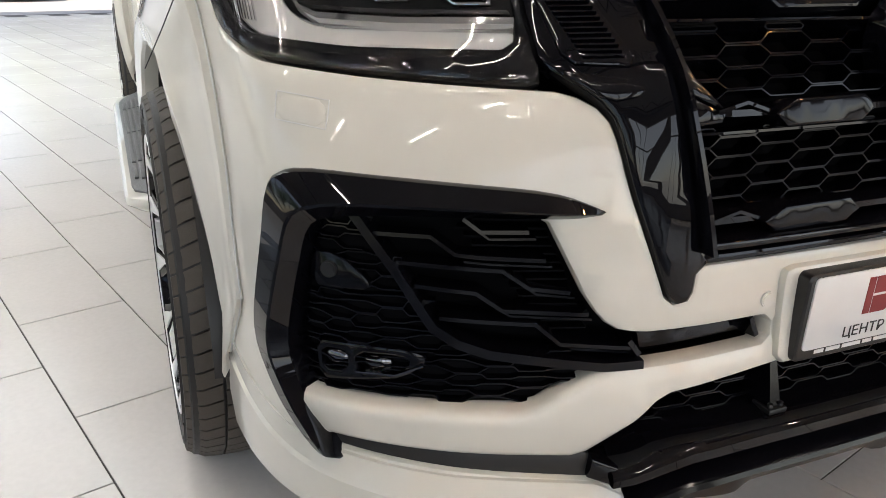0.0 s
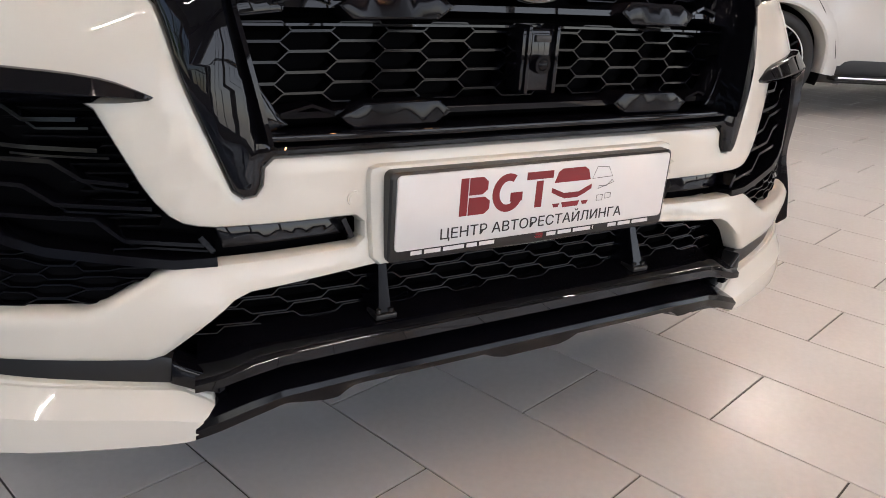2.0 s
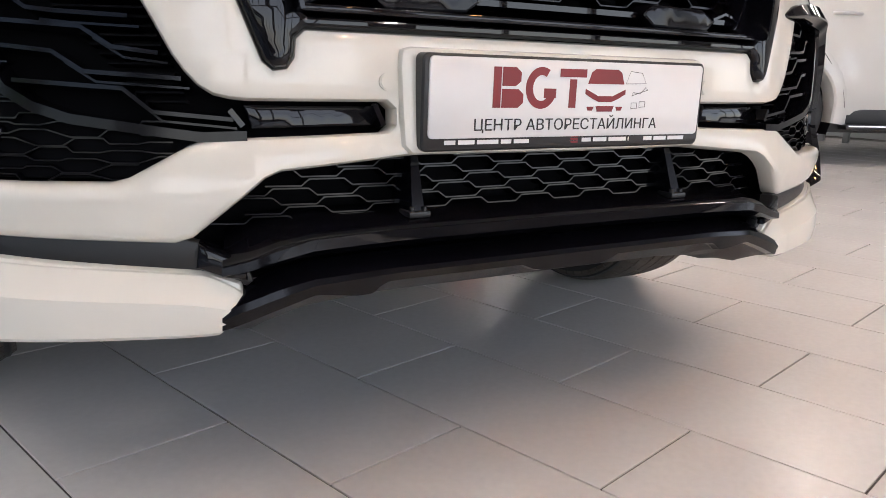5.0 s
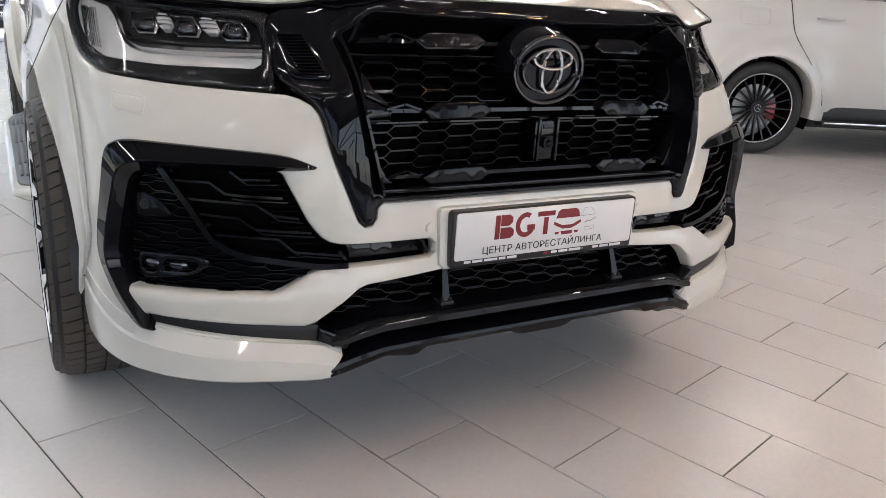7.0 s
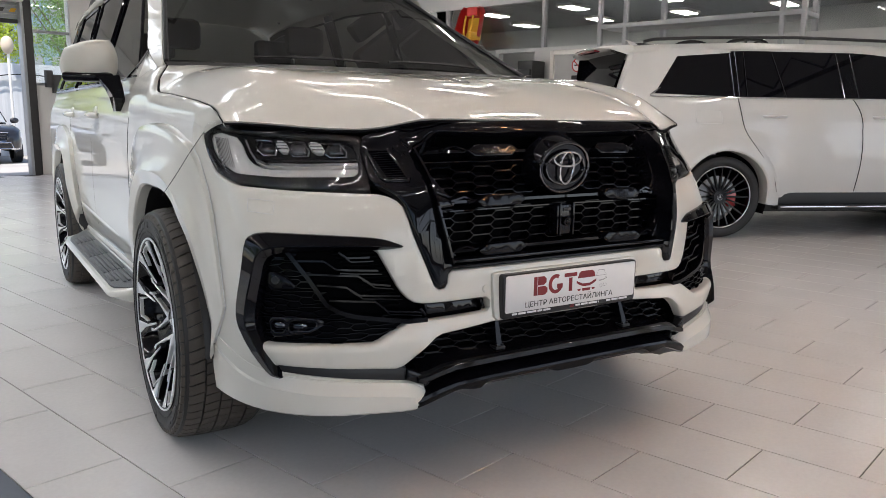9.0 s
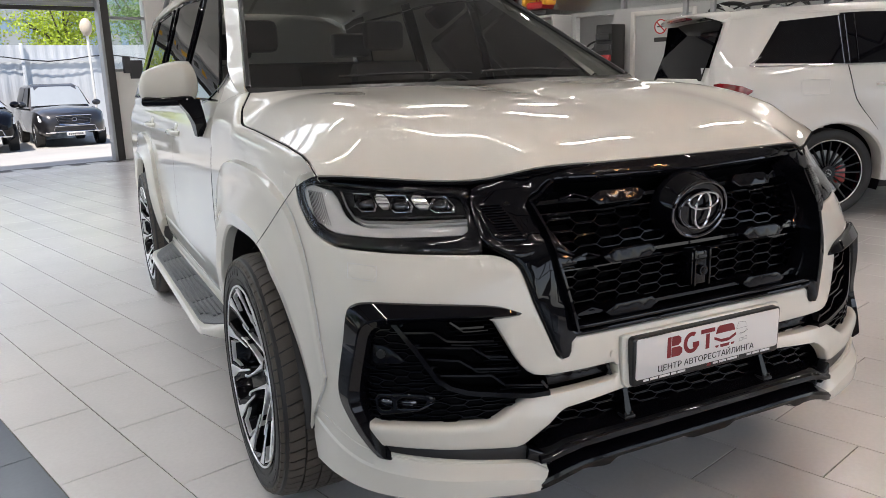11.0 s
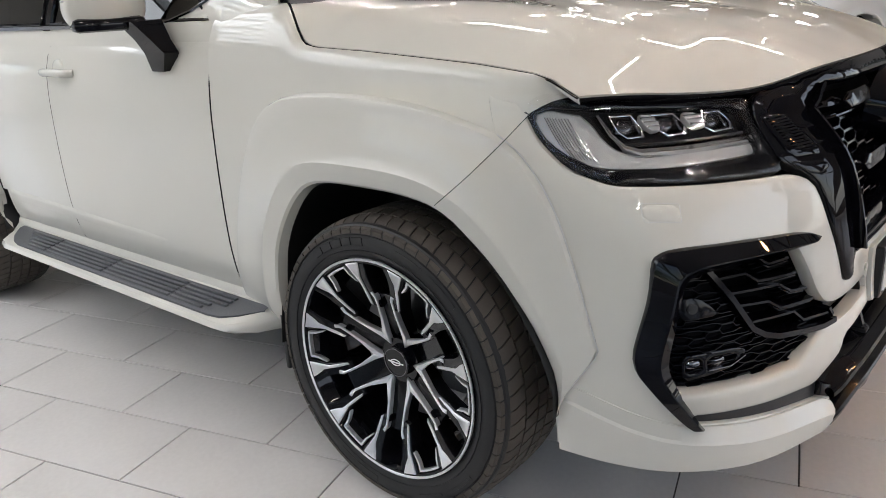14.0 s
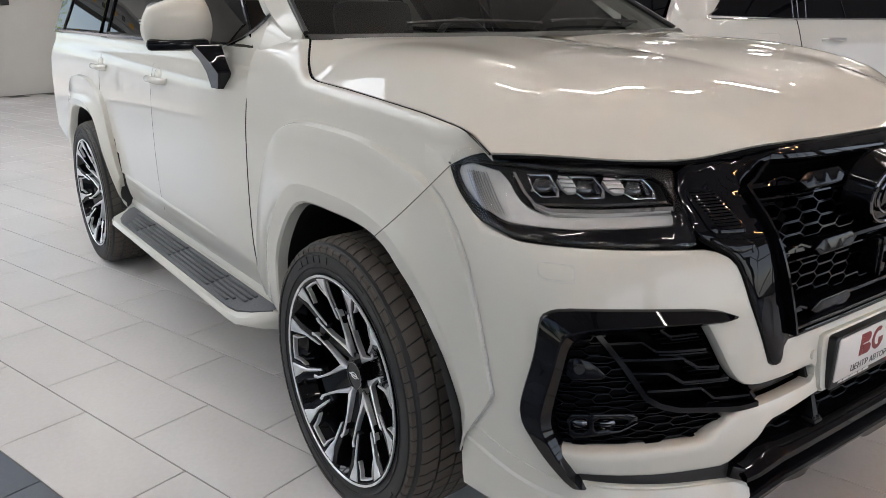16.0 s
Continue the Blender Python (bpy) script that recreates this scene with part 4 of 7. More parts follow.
    for ys, rg in ((.693, .0019), (1.728, .0024), (2.623, .0024)):
        bm = bmesh.new()
        sweep(bm, [(sg * (skin_x(ys, .46 + k * .0735) - .001), ys, .46 + k * .0735) for k in range(11)], rg, 6)
        part("door_gap", bm, M_DARK, car)
    # crease low on the doors
    bm = bmesh.new()
    pts = [(y, .565 + .02 * (y - 1.1)) for y in (.98, 1.2, 1.6, 2.1, 2.3)]
    loft(bm, [[(sg * (skin_x(y, z + dz) + o), y, z + dz) for dz, o in ((-.05, -.001), (-.012, .0045 * min(1, (y - .97) * 3) - .0005), (.0, .005 * min(1, (y - .97) * 3) - .0005), (.01, -.001))] for y, z in pts])
    part("door_crease", bm, M_WHITE, d1)
    # handles
    for d, yh in ((d1, 1.64), (d2, 2.60)):
        bm = bmesh.new()
        x = side_x(1.105)
        sweep(bm, [(sg * (x + dx), yh + dy, 1.105 + dz) for dx, dy, dz in ((-.004, -.115, .0), (.014, -.10, .0), (.026, -.06, .002), (.029, 0, .003), (.026, .06, .002), (.012, .10, 0), (-.004, .11, 0))], .0145, 10)
        hd = part("door_handle", bm, M_WHITE, d)
        bm = bmesh.new()
        bmesh.ops.create_uvsphere(bm, u_segments=20, v_segments=12, radius=.052, matrix=Matrix.Translation((sg * (x - .010), yh, 1.105)) @ Matrix.Diagonal((.32, 1, .92, 1)))
        part("handle_cup", bm, M_WHITE, hd)
    # sill and running board
    bm = bmesh.new()
    rings = []
    for y in [.44 + i * .06 for i in range(33)]:
        t = min(1, max(0, (y - .50) / .14)) * min(1, max(0, (2.34 - y) / .14))
        e = .93 + .165 * math.sin(t * math.pi / 2) ** .8
        rings.append([(sg * x, y, z) for x, z in ((.90, .47), (.945, .462), (.955, .44), (.958, .428), (e - .002, .415 - .02 * t), (e + .007, .402 - .02 * t), (e + .008, .384 - .006 * t), (e - .025, .360), (e - .10, .346), (.86, .35))])
    loft(bm, rings)
    board = part("running_board", bm, M_WHITE, car, "white running board with grey rubber tread")
    bm = bmesh.new()
    rings = []
    for i in range(30):
        y = .555 + i * (2.28 - .555) / 29
        t = min(1, max(.06, (y - .55) / .17)) * min(1, max(.06, (2.29 - y) / .2))
        x0, x1 = .968, .968 + .112 * math.sin(t * math.pi / 2) ** .7
        zz = lambda x: .4265 - (x - .96) * .20
        rings.append([(sg * x0, y, zz(x0) - .006), (sg * x0, y, zz(x0) + .003), (sg * x1, y, zz(x1) + .003), (sg * x1, y, zz(x1) - .006)])
    loft(bm, rings)
    pad = part("tread_pad", bm, M_PAD, board, "dark grey rubber step pad")
    for k in range(5):
        x = .986 + k * .019
        for (ya, yb) in ((.70 + .02 * k * (k > 2), .955), (.972, 1.40), (1.417, 1.86), (1.877, 2.14 - .03 * k)):
            bm = bmesh.new()
            z = .4265 - (x - .96) * .20
            box(bm, -.0062, ya, 0, .0062, yb, .0095, .002, Matrix.Translation((sg * x, 0, z)))
            part("tread_rib", bm, M_PAD, pad)
    # mudflap
    bm = bmesh.new()
    box(bm, sg * .80, .475, .245, sg * .985, .492, .66, .006)
    part("mud_flap", bm, M_SATIN, car)

# ---- greenhouse ----
R = lambda f, z0, z1: z0 + (z1 - z0) * f
BELT = 1.255


def cab(y, f):
    """|x|, z of the cabin side at length y and share f of the window height."""
    top = lerp_table([.6, 1.34, 2.3, 3.6, 3.95], [1.70, 1.77, 1.82, 1.79, 1.74], y)
    x = lerp_table([0, 1], [.926, .742], f)
    return x - .012 * f * (1 - f), BELT + (top - BELT) * f


bm = bmesh.new()
rings = []
for y, dz in ((1.315, -.10), (1.42, -.04), (1.7, .02), (2.2, .055), (2.8, .05), (3.4, .02), (3.8, -.02), (3.92, -.06)):
    rail = lerp_table([.6, 1.34, 2.3, 3.6, 3.95], [1.70, 1.77, 1.82, 1.79, 1.74], y)
    k = max(.12, 1 + dz * 8.8) if dz < 0 and y < 2 else 1
    pts = [(.762, rail - .02), (.745, rail + .030 * k), (.66, rail + .075 * k), (.45, rail + .10 * k + max(dz, 0) * .5), (.2, rail + .108 * k + max(dz, 0) * .5), (0, rail + .110 * k + max(dz, 0) * .5)]
    rings.append([(-x, y, z) for x, z in pts] + [(x, y, z) for x, z in reversed(pts[:-1])])
loft(bm, rings)
part("roof", bm, M_WHITE, car, "white roof")
WS = lambda a, f: Vector((a * R(f, .872, .672), R(f, .47, 1.345) - .14 * (1 - a * a) * (1 - f) - .07 * (1 - a * a) * f, R(f, 1.312, 1.775) + .03 * (1 - a * a) * f))
bm = bmesh.new()
loft(bm, [[WS(-1 + i / 10, j / 10) for i in range(21)] for j in range(11)])
part("windscreen", bm, M_SCREEN, car, "large windscreen reflecting the ceiling").visible_shadow = False
bm = bmesh.new()
for edge in ([WS(-1 + i / 10, 0) + Vector((0, -.02, .0)) for i in range(21)],):
    loft(bm, [[p + Vector((0, d, e)) for p in edge] for d, e in ((-.035, -.012), (-.01, .004), (.03, -.004), (.10, -.03))])
part("cowl", bm, M_SATIN, car, "black cowl below the windscreen")
for sg in (-1, 1):
    bm = bmesh.new()
    rings = []
    for k in range(-1, 13):
        f = max(0, k / 12)
        p = WS(sg, f) + Vector((0, 0, -.05)) * max(0, -k)
        x1, z1 = cab(WS(sg, f).y + .10, f)
        # the foot draws in to the wing
        x1 = lerp(.880, x1 - .024, min(1, max(0, k / 3.5)))
        rings.append([p + Vector((-sg * .006, -.004, .0)), p + Vector((sg * .008, -.012, .008)), Vector((sg * (x1 + .012), p.y + .07, p.z + .004)), Vector((sg * (x1 + .002), p.y + .125, p.z - .008)), Vector((sg * (x1 - .05), p.y + .11, p.z - .02))])
    loft(bm, rings)
    part("windscreen_pillar", bm, M_WHITE, car, "white windscreen pillar")
    bm = bmesh.new()
    sweep(bm, [WS(sg, k / 10) + Vector((-sg * .006, -.010, .004)) for k in range(11)], .011, 6)
    part("screen_seal", bm, M_SATIN, car)
    # windows and posts
    for name, y0, y1, t0, t1 in (("side_window", .72, 1.72, 1.34, 1.68), ("side_window", 1.80, 2.58, 1.77, 2.54), ("side_window", 2.72, 3.62, 2.70, 3.40)):
        bm = bmesh.new()
        rings = []
        for j in range(9):
            f = j / 8
            ring = []
            for i in range(9):
                ya = R(i / 8, R(f, y0, t0), R(f, y1, t1))
                x, z = cab(ya, .03 + .90 * f)
                ring.append((sg * x, ya, z))
            rings.append(ring)
        loft(bm, rings)
        part(name, bm, M_TINT, car, "tinted side window").visible_shadow = False
        bm = bmesh.new()
        rim = []
        for i in range(13):
            rim.append((R(i / 12, y0, y1), 0.03))
        for i in range(1, 13):
            rim.append((R(i / 12, y1, t1), R(i / 12, .03, .93)))
        for i in range(1, 13):
            rim.append((R(i / 12, t1, t0), .93))
        for i in range(1, 12):
            rim.append((R(i / 12, t0, y0), R(i / 12, .93, .03)))
        sweep(bm, [(sg * (cab(y, f)[0] + .002), y, cab(y, f)[1]) for y, f in rim], .008, 6, True)
        part("window_seal", bm, M_BLACK, car)
    for ya, yb, ta, tb in ((1.73, 1.79, 1.69, 1.76), (2.59, 2.71, 2.55, 2.69), (3.63, 3.9, 3.42, 3.85)):
        bm = bmesh.new()
        rings = []
        for j in range(9):
            f = j / 8 * 1.02 - .01
            rings.append([(sg * (cab(y, f)[0] + .001), y, cab(y, f)[1]) for y in (R(f, ya, ta), R(f, (ya + yb) / 2, (ta + tb) / 2), R(f, yb, tb))])
        loft(bm, rings)
        part("door_post", bm, M_BLACK, car)
    bm = bmesh.new()
    loft(bm, [[(sg * (cab(y, f)[0] + o), y, cab(y, f)[1]) for y in [1.42 + i * .2 for i in range(13)]] for f, o in ((.93, .001), (.97, .005), (1.02, .0))])
    part("roof_rail_trim", bm, M_WHITE, car)
    bm = bmesh.new()
    loft(bm, [[(sg * x, y, z) for y in [.98 + i * .235 for i in range(13)]] for x, z in ((.918, 1.251), (.929, 1.254), (.931, 1.266), (.924, 1.272), (.90, 1.274))])
    part("belt_trim", bm, M_SMOKE, car)
    # the door skin rolls in to the window line, and rises round the window's front corner
    bm = bmesh.new()
    loft(bm, [[(sg * x, y, z) for y in [.69 + i * .243 for i in range(14)]] for x, z in ((side_x(1.17), 1.17), (side_x(1.195) + .001, 1.195), (.934, 1.215), (.930, 1.235), (.922, 1.252), (.90, 1.256))])
    part("door_shoulder", bm, M_WHITE, car)
    bm = bmesh.new()
    corner = [(.655, 1.368), (.69, 1.346), (.74, 1.322), (.82, 1.292), (.92, 1.268), (1.02, 1.258)]
    loft(bm, [[(sg * (cab(y, max(0, (lerp(1.20, z, f) - BELT) / .5))[0] + .010 * (1 - .4 * f)), y, lerp(1.20, z, f)) for y, z in corner] for f in (0, .3, .6, .9, 1)])
    loft(bm, [[(sg * lerp(a_[0], b_[0], f), lerp(a_[1], b_[1], f), lerp(a_[2], b_[2], f)) for f in (0, .33, .66, 1)] for a_, b_ in (
        ((.930, .50, 1.19), (.936, .66, 1.20)), ((.915, .50, 1.27), (cab(.66, .02)[0] + .009, .66, 1.27)), ((.872, .52, 1.325), (cab(.66, .16)[0] + .007, .66, 1.335)), ((.846, .56, 1.372), (cab(.66, .22)[0] - .004, .67, 1.372)))])
    part("window_corner", bm, M_WHITE, car)
    bm = bmesh.new()
    sweep(bm, [(sg * (cab(y, max(0, (z - BELT) / .5))[0] + .008), y, z + .003) for y, z in corner], .005, 6)
    part("corner_trim", bm, M_SMOKE, car)
    bm = bmesh.new()
    sweep(bm, [(sg * .70, y, z) for y, z in ((1.60, 1.835), (1.68, 1.875), (1.85, 1.898), (2.6, 1.935), (3.3, 1.905), (3.5, 1.85))], .016, 8)
    part("roof_rail", bm, M_SATIN, car)
    # mirror
    bm = bmesh.new()
    bmesh.ops.create_cube(bm, size=1)
    bmesh.ops.subdivide_edges(bm, edges=bm.edges, cuts=7, use_grid_fill=True)
    for v in bm.verts:
        p = v.co * 2
        q = Vector((p.x * math.sqrt(1 - p.y ** 2 / 3.2 - p.z ** 2 / 3.2 + p.y ** 2 * p.z ** 2 / 6), p.y * math.sqrt(1 - p.x ** 2 / 2.6 - p.z ** 2 / 2.6 + p.x ** 2 * p.z ** 2 / 4), p.z * math.sqrt(1 - p.x ** 2 / 3.2 - p.y ** 2 / 3 + p.x ** 2 * p.y ** 2 / 5)))
        x, y, z = q
        w = .119 - .010 * z
        v.co = Vector((x * w, y * (.062 + .012 * z) + .02 * x * x, z * (.082 + .012 * x) + .012 * x))
    m = Matrix.Translation((sg * 1.068, 1.03, 1.343)) @ Matrix.Rotation(radians(sg * 20), 4, "Z") @ Matrix.Diagonal((-sg, 1, 1, 1))
    bmesh.ops.transform(bm, matrix=m, verts=bm.verts)
    mirror = part("door_mirror", bm, M_WHITE, car, "white door mirror on a black foot", 60)
    bm = bmesh.new()
    box(bm, -.102, -.052, -.092, .104, .055, -.052, .016, m)
    part("mirror_base", bm, M_BLACK, mirror)
    bm = bmesh.new()
    loft(bm, [[Vector((sg * x, y, z)) for x, y, z in q] for q in (
        [(.965, .905, 1.278), (.965, .995, 1.278), (1.05, 1.01, 1.274), (1.05, .93, 1.274)],
        [(.955, .89, 1.220), (.955, .985, 1.220), (1.012, .995, 1.220), (1.012, .905, 1.220)],
        [(.955, .855, 1.180), (.955, .965, 1.180), (.998, .975, 1.180), (.998, .865, 1.180)],
        [(.955, .895, 1.125), (.955, .965, 1.125), (.988, .965, 1.125), (.988, .902, 1.125)])], closed=True, caps=True)
    part("mirror_foot", bm, M_BLACK, mirror)
    bm = bmesh.new()
    slab(bm, rounded(.100, .066, .03), 0, .004, m @ Matrix.Translation((0, .066, 0)) @ Matrix.Rotation(radians(-90), 4, "X"))
    part("mirror_glass", bm, M_CHROME, mirror)
    bm = bmesh.new()
    for k in range(2):
        box(bm, -.119, -.02, .006 - k * .010, -.086, .03, .011 - k * .010, .002, m @ Matrix.Translation((.0, .008, .0)))
    part("mirror_indicator", bm, M_GUIDE, mirror)
# wipers
bm = bmesh.new()
sweep(bm, [WS(-.62 + i * .056, .045 + .012 * math.sin(i / 3)) + Vector((0, -.012, .012)) for i in range(12)], .006, 6)
sweep(bm, [WS(.06 + i * .05, .05 + .012 * math.sin(i / 3)) + Vector((0, -.012, .012)) for i in range(13)], .006, 6)
part("wiper", bm, M_SATIN, car)
# tailgate closing the body, floor pan, engine-bay backing
bm = bmesh.new()
loft(bm, [[(-x, y, z), (0, y + .06, z), (x, y, z)] for x, y, z in ((.90, 3.84, .45), (.95, 3.85, .9), (.91, 3.85, 1.2), (.74, 3.93, 1.74), (.5, 3.92, 1.86))])
part("tailgate", bm, M_WHITE, car, "white tailgate")
bm = bmesh.new()
box(bm, -.72, -.55, .36, .72, 3.7, .39)
box(bm, -.50, -.62, .40, .50, .50, 1.0)
# floor pan and bay filler carry their shade in a near-black colour
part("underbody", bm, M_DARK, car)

bm = bmesh.new()
loft(bm, [[(x, y, z) for x in (-.60, -.2, .2, .60)] for y, z in ((-.70, .36), (-.55, .315), (.1, .30), (.55, .30), (.56, .36))])
for sg in (1, -1):
    loft(bm, [[(sg * x, y, z) for x in (.58, .75, .88)] for y, z in ((-.68, .335), (-.60, .305), (-.47, .30), (-.46, .40))])
part("undertray", bm, M_PLAST, car, "grey plastic undertray")
# cabin seen through the glass
bm = bmesh.new()
rings = []
for y, z in ((.62, 1.20), (.80, 1.215), (1.0, 1.205), (1.12, 1.15), (1.14, .85)):
    rings.append([(x, y - .05 * (1 - (x / .8) ** 2), z + .025 * (x > -.7 and x < -.1) * (y > .8)) for x in [-.8 + i * .1 for i in range(17)]])
loft(bm, rings)
dash = part("dashboard", bm, M_SATIN, car, "dark dashboard")
M_SEAT = mat("dark_leather", (.03, .026, .024), .5, bump=.2, scale=90, vary=.15)
for x in (-.40, .40):
    bm = bmesh.new()
    box(bm, x - .25, 1.55, .75, x + .25, 2.05, .92, .05)
    box(bm, x - .24, 1.98, .88, x + .24, 2.12, 1.45, .06, Matrix.Translation((0, 2.05, .9)) @ Matrix.Rotation(radians(-14), 4, "X") @ Matrix.Translation((0, -2.05, -.9)))
    box(bm, x - .13, 2.16, 1.50, x + .13, 2.26, 1.68, .04)
    part("front_seat", bm, M_SEAT, car)
bm = bmesh.new()
box(bm, -.65, 2.75, .75, .65, 2.9, 1.45, .05)
box(bm, -.55, 2.80, 1.48, -.28, 2.9, 1.64, .03)
box(bm, .28, 2.80, 1.48, .55, 2.9, 1.64, .03)
part("rear_seat", bm, M_SEAT, car)
bm = bmesh.new()
WC = Matrix.Translation((.40, 1.28, 1.17)) @ Matrix.Rotation(radians(65), 4, "X")
sweep(bm, [WC @ Vector((.185 * math.cos(a), .185 * math.sin(a), 0)) for a in [2 * math.pi * k / 32 for k in range(32)]], .016, 8, True)
cyl(bm, .06, .05, WC, 20)
for a in (0, 180, 270):
    box(bm, .04, -.02, -.012, .18, .02, .012, .005, WC @ Matrix.Rotation(radians(a), 4, "Z"))
part("steering_wheel", bm, M_SATIN, car)
bm = bmesh.new()
box(bm, -.10, 1.30, 1.72, .10, 1.33, 1.79, .01)
part("rear_view_mirror", bm, M_SATIN, car)


# ---- wheels ----
def tyre(w=.285, r=.400, rim=.288):
    bm = bmesh.new()
    h = w / 2
    prof = [(-h * .80, rim - .004), (-h * .93, rim + .008), (-h * .99, rim + .035), (-h, rim + .06), (-h * .97, r - .030), (-h * .90, r - .014), (-h * .80, r - .0105)]
    prof += [(x * h, r - .0095) for x in (-.5, 0, .5)] + [(-a, b) for a, b in reversed(prof)]
    revolve(bm, prof, 72)
    return bm


def treads(w=.285, r=.400):
    bm = bmesh.new()
    h = w / 2
    n = 64
    for k in range(n):
        a0, a1 = 2 * math.pi * k / n, 2 * math.pi * (k + .885) / n
        for x0, x1, sk, drop0, drop1 in ((-.985, -.52, .028, .024, .001), (-.48, -.16, .014, .001, 0), (-.12, .12, 0, 0, 0), (.16, .48, -.014, 0, .001), (.52, .985, -.028, .001, .024)):
            xm = (x0 + x1) / 2
            low, top = [], []
            for x, a, d in ((x0, a0 + sk, drop0), (xm, a0, min(drop0, drop1) + (.004 if max(drop0, drop1) > .01 else 0)), (x1, a0 - sk, drop1), (x1, a1 - sk, drop1), (xm, a1, min(drop0, drop1) + (.004 if max(drop0, drop1) > .01 else 0)), (x0, a1 + sk, drop0)):
                rr = r - d
                top.append((x * h, rr * math.cos(a), rr * math.sin(a)))
                low.append((x * h, (rr - .011) * math.cos(a), (rr - .011) * math.sin(a)))
            vt, vl = [bm.verts.new(p) for p in top], [bm.verts.new(p) for p in low]
            bm.faces.new((vt[0], vt[1], vt[4], vt[5]))
            bm.faces.new((vt[1], vt[2], vt[3], vt[4]))
            for i in range(6):
                j = (i + 1) % 6
                bm.faces.new((vl[i], vl[j], vt[j], vt[i]))
    return bm


def strip(bm, line, w, x0, x1, taper=1.0):
    """A spoke member along (radius, offset) points in the wheel plane; x0: back, x1: face, per point."""
    n = len(line)
    rings = []
    for i, (p, q) in enumerate(line):
        t = Vector(line[min(i + 1, n - 1)]) - Vector(line[max(i - 1, 0)])
        t.normalize()
        d = Vector((-t.y, t.x))
        ww = w * (1 + (taper - 1) * i / (n - 1))
        f = x1[i] if isinstance(x1, (list, tuple)) else x1
        a, b = Vector((p, q)) + d * ww, Vector((p, q)) - d * ww
        rings.append([(x0, b.x, b.y), (f, b.x, b.y), (f, a.x, a.y), (x0, a.x, a.y)])
    loft(bm, rings, closed=True, caps=True)


def build_wheel(name_label, sg, side_face=M_ALU):
    """A wheel round the origin with its face towards -x."""
    w = new("wheel")
    w["label"] = name_label
    ty = part("tyre", tyre(), M_RUBBER, w, "black low-profile tyre")
    part("tread", treads(), M_TREAD, ty)
    # raised words on the sidewall become plain raised bars
    def word(a0, a1, r0, r1):
        bm_ = bmesh.new()
        rings_ = []
        n_ = max(3, int(abs(a1 - a0) / 3))
        for i in range(n_ + 1):
            a_ = radians(lerp(a0, a1, i / n_))
            rings_.append([(x_, -q_ * math.cos(a_), q_ * math.sin(a_)) for x_, q_ in ((-.1395, r0), (-.1442, r0 + .0015), (-.1438, r1 - .0015), (-.1370, r1))])
        loft(bm_, rings_, closed=True, caps=True)
        part("sidewall_bar", bm_, M_RUBBER, ty)
    for a0, a1, r0, r1 in ((94, 100, .334, .356), (101, 106, .334, .356), (107, 113, .334, .356), (114, 120, .334, .356), (121, 126, .334, .356),
                           (62, 76, .342, .352), (42, 58, .342, .352), (-122, -98, .334, .356), (-72, -58, .342, .352), (-52, -36, .342, .352)):
        word(a0, a1, r0, r1)
    bm = bmesh.new()
    for q in (.362, .322):
        revolve(bm, [(-.1405, q - .0008), (-.1436, q), (-.1405, q + .0008)], 72)
    part("sidewall_ring", bm, M_RUBBER, ty)
    rim = bmesh.new()
    revolve(rim, [(-.128, .300), (-.138, .302), (-.141, .298), (-.139, .288), (-.118, .281), (-.095, .268), (.02, .255), (.11, .262), (.12, .285)], 80)
    rim = part("rim", rim, M_BLACK, w, "gloss black alloy rim with machined spoke faces")
    bm = bmesh.new()
    revolve(bm, [(-.1385, .3005), (-.1428, .2995), (-.1424, .2945), (-.1385, .2925)], 96)
    part("rim_edge", bm, side_face, rim)
    bm = bmesh.new()
    cyl(bm, .062, .06, Matrix.Translation((-.038, 0, 0)) @ Matrix.Rotation(radians(90), 4, "Y"), 40)
    cyl(bm, .043, .024, Matrix.Translation((-.072, 0, 0)) @ Matrix.Rotation(radians(90), 4, "Y"), 32, .040)
    part("hub_cap", bm, M_BLACK, rim)
    bm = bmesh.new()
    revolve(bm, [(-.083, .0405), (-.0860, .0395), (-.0860, .0375), (-.083, .037)], 40)
    part("cap_ring", bm, M_SMOKE, rim)
    bm = bmesh.new()
    sweep(bm, [(-.0845, .010 * math.cos(a) * 1.6, .008 * math.sin(a)) for a in [2 * math.pi * k / 20 for k in range(20)]], .0015, 5, True)
    box(bm, -.0860, -.026, -.0015, -.083, .026, .0015)
    part("cap_mark", bm, side_face, rim)
    fx = lambda q: -.073 - max(0, q - .05) / .24 * .069

    def plate_(bm_, pts, thick, lift=0.0, bev=.0016):
        """A sharp-edged piece of a spoke from (along, across) points, its face chamfered."""
        n_ = len(pts)
        area = sum(pts[i][0] * pts[(i + 1) % n_][1] - pts[(i + 1) % n_][0] * pts[i][1] for i in range(n_))
        if area < 0:
            pts = pts[::-1]
        inner = []
        for i in range(n_):
            p0, p1, p2 = Vector(pts[i - 1]), Vector(pts[i]), Vector(pts[(i + 1) % n_])
            d0, d1 = (p1 - p0).normalized(), (p2 - p1).normalized()
            nn = Vector((-d0.y - d1.y, d0.x + d1.x))
            nn = nn.normalized() * min(bev / max(.35, nn.length / 2), bev * 2)
            inner.append(p1 + nn)
        rings_ = []
        for ring, back in ((pts, thick), (pts, bev), (inner, 0)):
            rings_.append([(fx(math.hypot(*p)) - lift + back, p[0], p[1]) for p in ring])
        vv = loft(bm_, rings_, closed=True)
        bm_.faces.new(vv[2])

    def pd(q, deg, e=1):
        return q * math.cos(radians(deg)), q * math.sin(radians(deg)) * e

